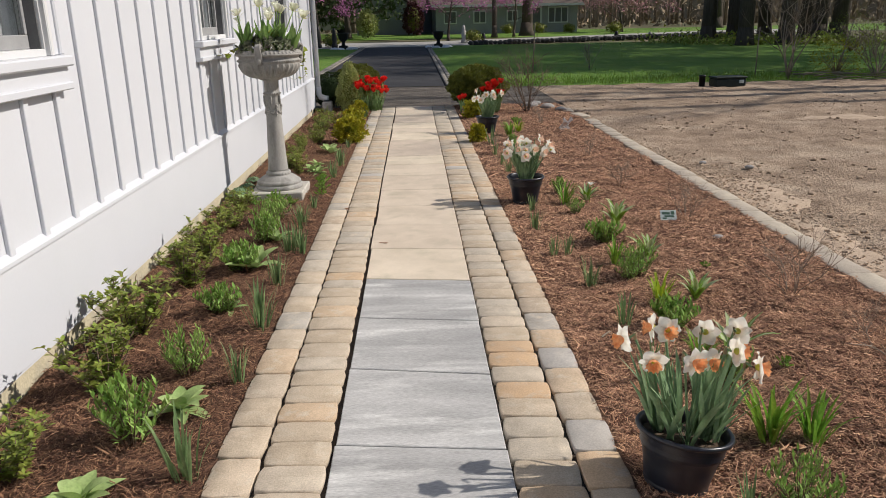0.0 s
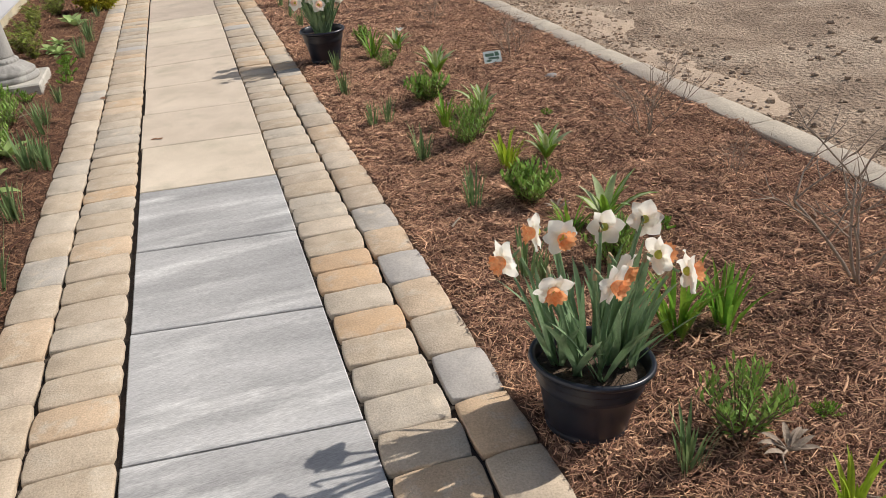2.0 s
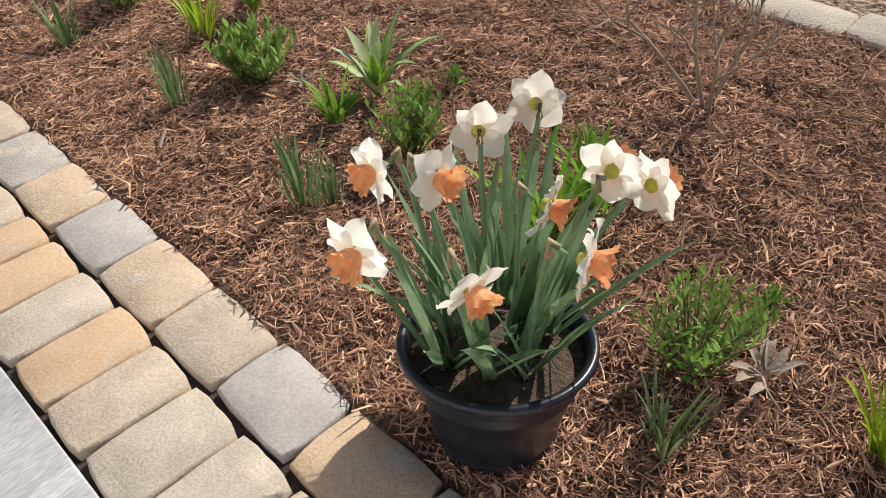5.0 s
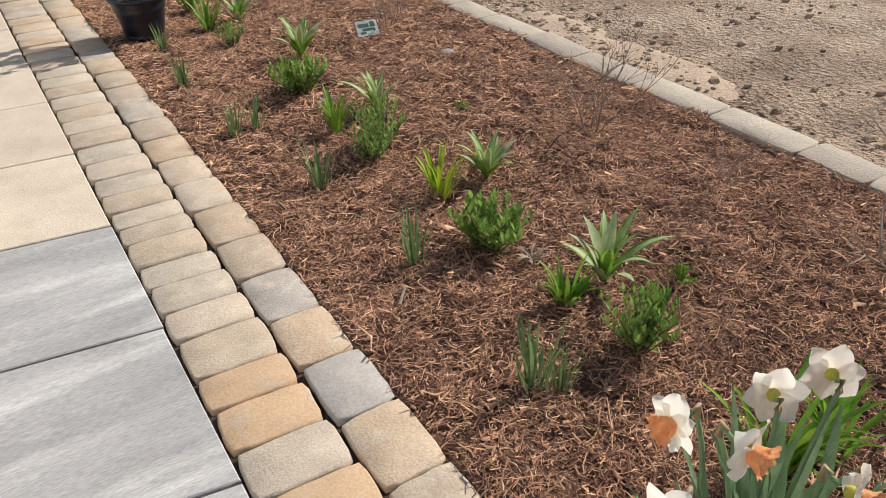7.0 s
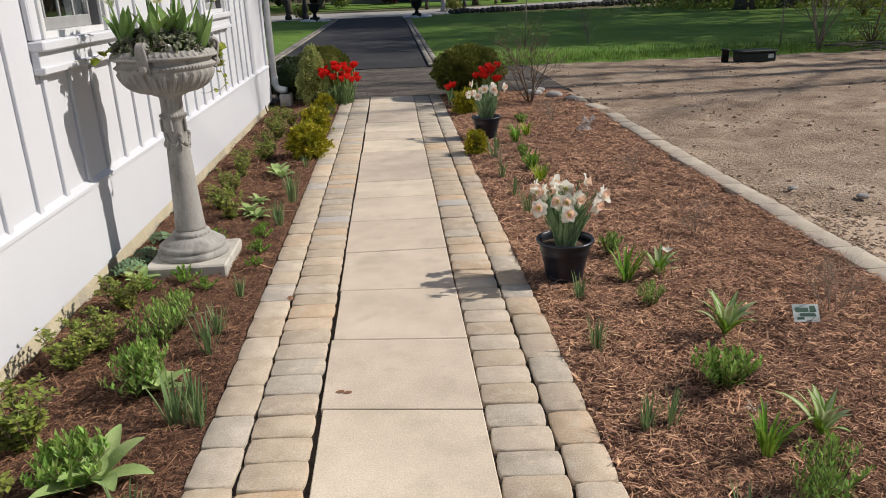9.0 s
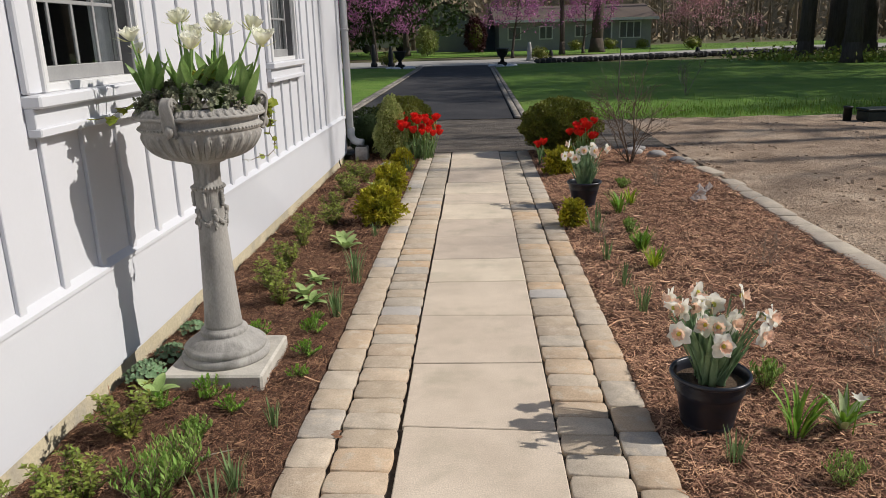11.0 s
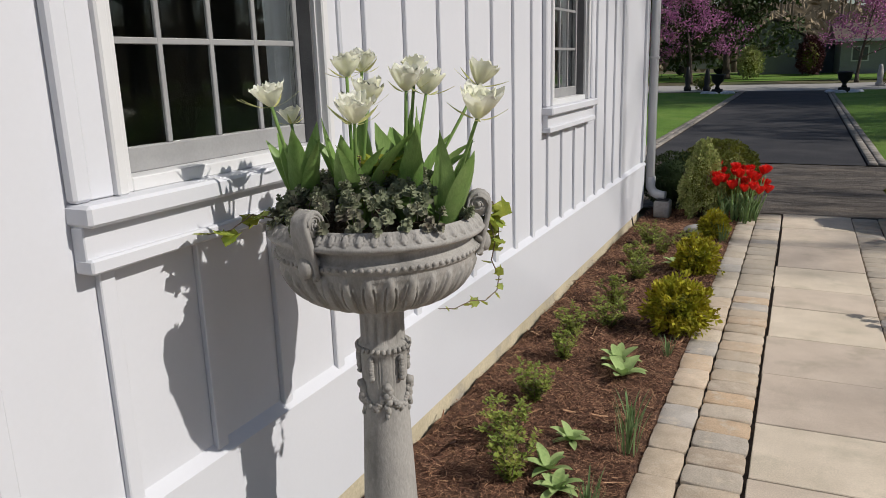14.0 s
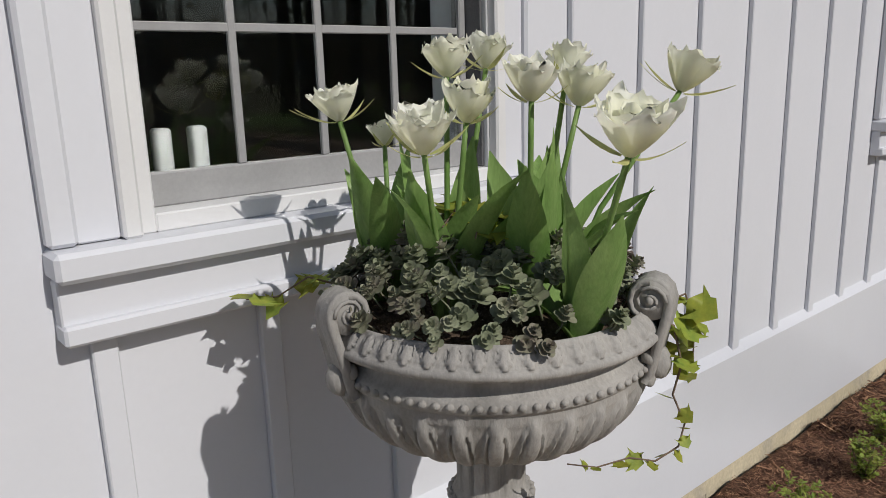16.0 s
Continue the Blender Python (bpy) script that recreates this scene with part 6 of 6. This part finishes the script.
# ---- trees ----
def tree(name, label, at, h, r0, rnd, limbs=9, spread=0.35, crown="", leaves=0, lsize=0.12, first=0.35, bark="bark", depth=2, lean=0.02, droop=0.0, puff=0.5, group=""):
    t = thing(name, label, "tree", (*at, rise(at[1]) - 0.05), group=group)
    tk, br, lf = Shape(), Shape(), Shape()
    pts, p, d = [], Vector((0, 0, 0)), Vector((rnd.gauss(0, lean), rnd.gauss(0, lean), 1)).normalized()
    n = 9
    for k in range(n + 1):
        pts.append(p.copy())
        p = p + d * h / n
        d = (d + Vector((rnd.gauss(0, lean), rnd.gauss(0, lean), 0.02))).normalized()
    tk.tube([pts[0] + Vector((0, 0, -0.1))] + pts[1:], r0, r0 * 0.18, 10)
    tk.lathe([(r0 * 1.45, -0.05), (r0 * 1.12, h * 0.012 + 0.1), (r0 * 0.98, h * 0.03 + 0.3)], 10)
    tips = []

    def grow(p, d, ln, th, dep):
        q = [p]
        for _ in range(4):
            d = (d + Vector((rnd.gauss(0, 0.16), rnd.gauss(0, 0.16), rnd.gauss(0.03, 0.08) - droop))).normalized()
            q.append(q[-1] + d * ln / 4)
        br.tube(q, th, th * 0.4, 5 if dep > 0 else 3)
        tips.extend(q[2:])
        if dep:
            for k in (2, 3, 4):
                e = (d + Vector((rnd.gauss(0, 0.6), rnd.gauss(0, 0.6), rnd.gauss(0.15, 0.35)))).normalized()
                grow(q[k], e, ln * rnd.uniform(0.45, 0.7), th * 0.5, dep - 1)

    for i in range(limbs):
        u = first + (0.98 - first) * i / max(1, limbs - 1)
        k = min(n - 1, int(u * n))
        b = pts[k].lerp(pts[k + 1], u * n - k)
        a = 2.4 * i + rnd.uniform(-0.4, 0.4)
        grow(b, Vector((math.cos(a), math.sin(a), 0.35 + 0.5 * u)).normalized(), h * spread * (1.15 - 0.75 * u) * rnd.uniform(0.8, 1.15), r0 * 0.34 * (1.2 - u), depth)
    part("trunk", tk, bark, t)
    part("branching", br, bark, t)
    if crown and leaves:
        for _ in range(leaves):
            c = rnd.choice(tips)
            o = Vector((rnd.gauss(0, puff), rnd.gauss(0, puff), rnd.gauss(0, puff * 0.7)))
            lf.leaf(c + o * 0.5, (rnd.gauss(0, 1), rnd.gauss(0, 1), rnd.gauss(0, 1)), (rnd.gauss(0, 1), rnd.gauss(0, 1), 1), lsize * rnd.uniform(0.6, 1.4), lsize * 0.6, 0.1)
        part("crown", lf, crown, t)
    return t


rng = random.Random(99)
for x, y, h, r0 in ((15.7, 37.6, 19, 0.36), (17.4, 41.5, 20, 0.33), (17.3, 43.0, 18, 0.28), (17.6, 37.5, 20, 0.36), (20.5, 40.0, 21, 0.36), (22.3, 41.5, 22, 0.44), (24.0, 37.5, 20, 0.40), (24.5, 39, 20, 0.42), (26.0, 31.0, 20, 0.40), (28, 36, 21, 0.45), (23.8, 27.5, 19, 0.36), (30, 42, 20, 0.4), (31, 28, 20, 0.42), (24.5, 26.0, 18, 0.34), (29.5, 25.5, 19, 0.36), (33, 34, 21, 0.4), (15.1, 41.0, 19, 0.28), (16.1, 43.0, 19, 0.30), (17.4, 43.0, 20, 0.40), (19.3, 43.5, 20, 0.36), (21.4, 43.0, 20, 0.44)):
    tree("pine_tree", "tall dark-trunked tree at the wood's edge", (x, y), h, r0, rng, 14, 0.24, "pine", 2000, 0.28, 0.45, group="wood's edge trees", puff=1.3)
undergrowth = Shape()
for k in range(5200):
    u = rng.random()
    c = Vector((13.5 + 13.5 * u + rng.gauss(0, 1.2), 42.5 - 12.0 * u + rng.gauss(0, 1.3), 0))
    c.z = rise(c.y) + abs(rng.gauss(0, 0.30)) * (0.55 + 0.45 * math.sin(c.x * 2.3) * math.sin(c.y * 1.7))
    undergrowth.leaf(c, (rng.gauss(0, 1), rng.gauss(0, 1), rng.gauss(0.5, 0.6)), (rng.gauss(0, 1), rng.gauss(0, 1), 1), rng.uniform(0.12, 0.26), rng.uniform(0.08, 0.16), 0.1)
tagged(part("undergrowth", undergrowth, "spirea", None, "scrubby green undergrowth beneath the trees at the wood's edge"), category="undergrowth", kind="stuff")
# Unseen tree, limbed only near the top so its shadow reaches the wall corner.
tree("bare_tree", "slender tall unseen tree bare but for its top, added to shade the wall", (23.5, 15.6), 27.0, 0.17, rng, 12, 0.22, first=0.72, group="street trees")
for x, y, h, r0 in ((23.0, 17.0, 24.0, 0.30), (31.0, 18.0, 30, 0.36), (8.1, 56.5, 20, 0.42), (5.6, 54.5, 16, 0.17), (25.5, 66, 20, 0.42), (29.5, 70, 21, 0.55), (38, 62, 20, 0.4), (-14, 52, 18, 0.3)):
    tree("bare_tree", "tall bare-limbed tree standing beyond the lawn", (x, y), h, r0, rng, 9, 0.30, first=0.4, group="street trees")
for x, y, h, lv in ((-6.0, 52.0, 5.6, 4200), (2.3, 51.5, 4.6, 3000), (7.0, 55.0, 4.4, 2800)):
    tree("redbud_tree", "flowering tree in magenta-pink spring blossom", (x, y), h, 0.09, rng, 12, 0.36, "redbud", lv, 0.13, 0.25, lean=0.06, group="redbuds", puff=0.42)
tree("cherry_tree", "spreading small tree in pale pink blossom", (16.0, 60.5), 3.0, 0.10, rng, 12, 0.75, "pinkbud", 3600, 0.13, 0.2, lean=0.05, puff=0.45)
tree("cherry_tree", "spreading small tree in pale pink blossom", (-9.5, 55), 3.2, 0.10, rng, 10, 0.6, "redbud", 2600, 0.13, 0.2, lean=0.05, puff=0.45)
for x, y, h in ((-4.6, 57.5, 11), (-7.5, 62, 13), (-11, 60, 12)):
    tree("evergreen_tree", "dense dark evergreen with drooping boughs", (x, y), h, 0.22, rng, 24, 0.26, "pine", 7500, 0.34, 0.08, droop=0.05, group="evergreens", puff=0.9)
leaf_ball("maroon_bush", "dark maroon-leaved upright bush by the shed", "bush", (0.1, 60.5, rise(60)), 0.75, 0.7, 1.15, "maroon", 2600, 0.16, rng, 0.1, 0.12)
leaf_ball("flowering_bush", "pale-flowered green bush near the shed", "bush", (-3.1, 56.0, rise(57)), 0.7, 0.7, 0.9, "variegated", 1600, 0.16, rng, 0.2, 0.15)
for x, y, r_ in ((3.6, 47.3, 0.45), (14.5, 57, 0.5), (9.5, 59.6, 0.5), (7.2, 60.2, 0.45), (11.8, 59.9, 0.4), (-4.5, 44.8, 0.4)):
    leaf_ball("low_shrub", "low dark shrub in the street bed", "shrub", (x, y, rise(y)), r_, r_, r_ * 0.7, "box", 700, 0.09, rng, 0, 0.2)

# ---- beyond the street ----
z0 = rise(63)
house = thing("house", "single-storey grey house with low brown roof", "house", (7.2, 64.5, z0 - 0.30), rz=3)
part("wall", Shape().box(-5.5, 5.6, -2.5, 4.5, -0.5, 2.2), "siding", house, "grey horizontal siding", False)
s = Shape()
s.add([(-5.9, -3.0, 2.25), (6.0, -3.0, 2.25), (6.0, 5.0, 2.25), (-5.9, 5.0, 2.25), (-5.9, 1.0, 3.45), (6.0, 1.0, 3.45), (-5.9, -3.0, 2.38), (6.0, -3.0, 2.38)], [(0, 1, 2, 3), (6, 7, 5, 4), (0, 1, 7, 6), (3, 2, 5, 4), (0, 3, 4, 6), (1, 7, 5, 2)])
part("roof", s, "shingle", house, "low brown shingle roof", False)
part("fascia", Shape().box(-5.92, 6.02, -3.03, -3.0, 2.22, 2.40), "vinyl", house, "white fascia board", False)
dr = part("door", Shape().box(1.9, 2.75, -2.56, -2.5, 0.25, 2.2), "vinyl", house, "white-framed dark storm door", False)
part("door_glass", Shape().box(2.02, 2.63, -2.58, -2.56, 0.5, 2.08), "screen", dr, "", False)
for x0, x1, za, zb in ((3.25, 4.85, 0.95, 2.15), (-2.6, -1.6, 1.0, 1.95), (-4.9, -3.9, 1.0, 1.95), (0.0, 0.9, 1.1, 1.95)):
    w = part("window", Shape().box(x0, x1, -2.55, -2.5, za, zb), "vinyl", house, "white window frame", False)
    n = 3 if x1 - x0 > 1.3 else 2
    for i in range(n):
        a = x0 + 0.08 + (x1 - x0 - 0.08) * i / n
        part("pane", Shape().box(a, a + (x1 - x0 - 0.08) / n - 0.08, -2.57, -2.55, za + 0.08, zb - 0.08), "screen", w, "", False)
shed = thing("garage", "grey gabled garage beside the house", "garage", (-2.2, 66.5, z0 - 0.02), rz=0)
s = Shape()
s.add([(-2.2, -2.5, -0.3), (2.2, -2.5, -0.3), (2.2, 3, -0.3), (-2.2, 3, -0.3), (-2.2, -2.5, 2.2), (2.2, -2.5, 2.2), (2.2, 3, 2.2), (-2.2, 3, 2.2), (0, -2.5, 3.5), (0, 3, 3.5)], [(0, 1, 5, 8, 4), (1, 2, 6, 5), (2, 3, 7, 9, 6), (3, 0, 4, 7)])
part("wall", s, "siding", shed, "", False)
s = Shape()
for sx in (-1, 1):
    s.add([(0, -2.75, 3.58), (0, 3.2, 3.58), (sx * 2.55, 3.2, 2.06), (sx * 2.55, -2.75, 2.06), (0, -2.75, 3.70), (0, 3.2, 3.70), (sx * 2.55, 3.2, 2.18), (sx * 2.55, -2.75, 2.18)], [(0, 1, 2, 3), (4, 5, 6, 7), (0, 3, 7, 4), (2, 3, 7, 6), (1, 2, 6, 5)])
part("roof", s, "shingle", shed, "", False)
part("trim", Shape().box(2.12, 2.24, -2.56, -2.48, -0.2, 2.2), "vinyl", shed, "white corner trim", False)
lean = thing("fence_panel", "dark slate-blue wall between garage and house", "fence", (1.1, 66.0, z0))
part("panel", Shape().box(-1.1, 1.0, -0.1, 0.1, -0.2, 1.85), "siding_dark", lean, "", False)

car = thing("car", "silver parked car beyond the blossom tree", "car", (-7.2, 66, rise(66)), rz=8)
s = Shape()
prof = [(-2.1, 0.35), (-2.15, 0.75), (-1.4, 0.92), (-0.9, 1.40), (0.7, 1.42), (1.4, 0.98), (2.1, 0.85), (2.15, 0.4)]
s.add([(x, -0.85, z) for x, z in prof] + [(x, 0.85, z) for x, z in prof], [tuple(range(8)), tuple(range(15, 7, -1))] + [(i, i + 8, (i + 1) % 8 + 8, (i + 1) % 8) for i in range(8)])
part("body", s, "silverpaint", car, "", False)
part("side_window", Shape().box(-0.95, 0.9, -0.87, -0.852, 0.98, 1.32), "screen", car, "", False)
for x in (-1.35, 1.35):
    for y in (-0.86, 0.86):
        q = Shape().lathe([(0.32, -0.1), (0.33, 0.0), (0.32, 0.1)], 18)
        wv = [(a + x, c * (1 if y > 0 else -1) + y, b + 0.32) for a, b, c in q.v]
        wheel = part("wheel", Shape().add(wv, q.f), "tyre", car)

# planters and stones at the driveway mouth
for x, y in ((1.35, 42.2), (-3.6, 42.0)):
    pl = thing("driveway_urn", "black iron urn on a pedestal at the driveway mouth", "urn", (x, y, rise(y)), group="driveway urns")
    part("base", Shape().box(-0.22, 0.22, -0.22, 0.22, -0.05, 0.18, 0.02), "black", pl, "", False)
    part("bowl", Shape().lathe([(0.12, 0.18), (0.08, 0.30), (0.10, 0.38), (0.24, 0.52), (0.28, 0.74), (0.34, 0.80), (0.30, 0.82), (0.22, 0.78)], 24), "black", pl)
    s = Shape()
    for k in range(7):
        a = k * 0.9
        s.blob((math.cos(a) * 0.55, math.sin(a) * 0.5, 0.0), 0.17, 8, 6, (1.2, 1, 0.55), 0.12, rng)
    tagged(part("white_stones", s, "paint", None, "ring of white stones round the urn", False), category="stones", kind="stuff").location = (x, y, rise(y))
s = Shape()
for k in range(60):
    x = 3.2 + k * 0.28
    y = 44.0 + (x - 3) * 0.33
    s.blob((x, y, rise(y) + 0.08), rng.uniform(0.12, 0.2), 6, 5, (1.3, 1, 0.9), 0.2, rng)
tagged(part("edging_stones", s, "asphalt", None, "dark stones edging the street bed", False), category="stones", kind="stuff")
for x, y, h, mt in ((3.0, 47.0, 0.95, "rock"), (4.2, 47.4, 0.5, "black"), (12.2, 47.6, 0.45, "black"), (14.4, 48.2, 0.35, "rock"), (-5.2, 44.6, 1.1, "black"), (-4.3, 44.4, 1.0, "black")):
    g = thing("garden_ornament", "small upright ornament in the street bed", "ornament", (x, y, rise(y)))
    part("figure", Shape().lathe([(0.16, -0.05), (0.18, h * 0.1), (0.11, h * 0.2), (0.14, h * 0.5), (0.10, h * 0.75), (0.09, h * 0.85), (0.06, h)], 14), mt, g)

for x, y, h in ((18, 24.5, 13), (23, 29, 15), (27, 34.5, 16), (33, 41, 17), (21, 21.5, 12)):
    tree("pine_tree", "tall dark-trunked tree at the lawn's east side", (x, y), h, 0.22, rng, 14, 0.24, "pine", 2000, 0.28, 0.3, group="trees east of the lawn", puff=1.3)

# ---- far woods ----
rng = random.Random(202)
tr, tw = Shape(), Shape()
for _ in range(620):
    if rng.random() < 0.72:
        x, y = rng.uniform(-70, 110), rng.uniform(76, 125)
    else:
        x, y = rng.choice((rng.uniform(36, 90), rng.uniform(-90, -30))), rng.uniform(-30, 80)
    h, r0 = rng.uniform(13, 22), rng.uniform(0.08, 0.26)
    lean_ = (rng.gauss(0, 0.03), rng.gauss(0, 0.03))
    top = (x + lean_[0] * h, y + lean_[1] * h, h)
    tr.tube([(x, y, 0), ((x + top[0]) / 2 + rng.gauss(0, 0.2), (y + top[1]) / 2, h / 2), top], r0, r0 * 0.25, 5)
    for k in range(9):
        u = rng.uniform(0.15, 1)
        a = rng.uniform(0, 6.283)
        l = rng.uniform(1.0, 3.5) * (1.2 - u * 0.6)
        b = (x + lean_[0] * h * u, y + lean_[1] * h * u, h * u)
        tw.tube([b, (b[0] + l * 0.6 * math.cos(a), b[1] + l * 0.6 * math.sin(a), b[2] + l * 0.35), (b[0] + l * math.cos(a + 0.3), b[1] + l * math.sin(a + 0.3), b[2] + l * 0.8)], r0 * 0.28, 0.01, 3)
tagged(part("woods_trunks", tr, "palebark", None, "bare grey-brown trunks of the far woods"), category="woods", kind="stuff")
tagged(part("woods_branches", tw, "palebark", None, "bare branches of the far woods"), category="woods", kind="stuff")
s = Shape()
for _ in range(30000):
    if rng.random() < 0.75:
        x, y, z = rng.uniform(-80, 120), rng.uniform(80, 128), rng.random() ** 1.5 * 13
    else:
        x, y, z = rng.choice((rng.uniform(40, 95), rng.uniform(-95, -34))), rng.uniform(-40, 90), rng.random() ** 1.5 * 11
    s.leaf((x, y, z), (rng.gauss(0, 1), rng.gauss(0, 1), rng.gauss(0.6, 1)), (rng.gauss(0, 1), rng.gauss(0, 1), 0.3), rng.uniform(0.3, 1.3), rng.uniform(0.05, 0.5), 0.1)
tagged(part("woods_brush", s, "brush", None, "tan undergrowth and twigs of the far woods"), category="woods", kind="stuff")
s = Shape()
ring = 96
for k in range(ring):
    a = 6.283 * k / ring
    s.add([(20 + 150 * math.cos(a), 40 + 150 * math.sin(a), -1), (20 + 150 * math.cos(a), 40 + 150 * math.sin(a), 12 + 4 * noise.noise((k * 0.7, 2, 3)))], [])
s.f = [(2 * k, 2 * ((k + 1) % ring), 2 * ((k + 1) % ring) + 1, 2 * k + 1) for k in range(ring)]
setting("backdrop", s, "brush", "distant band of brown woods")
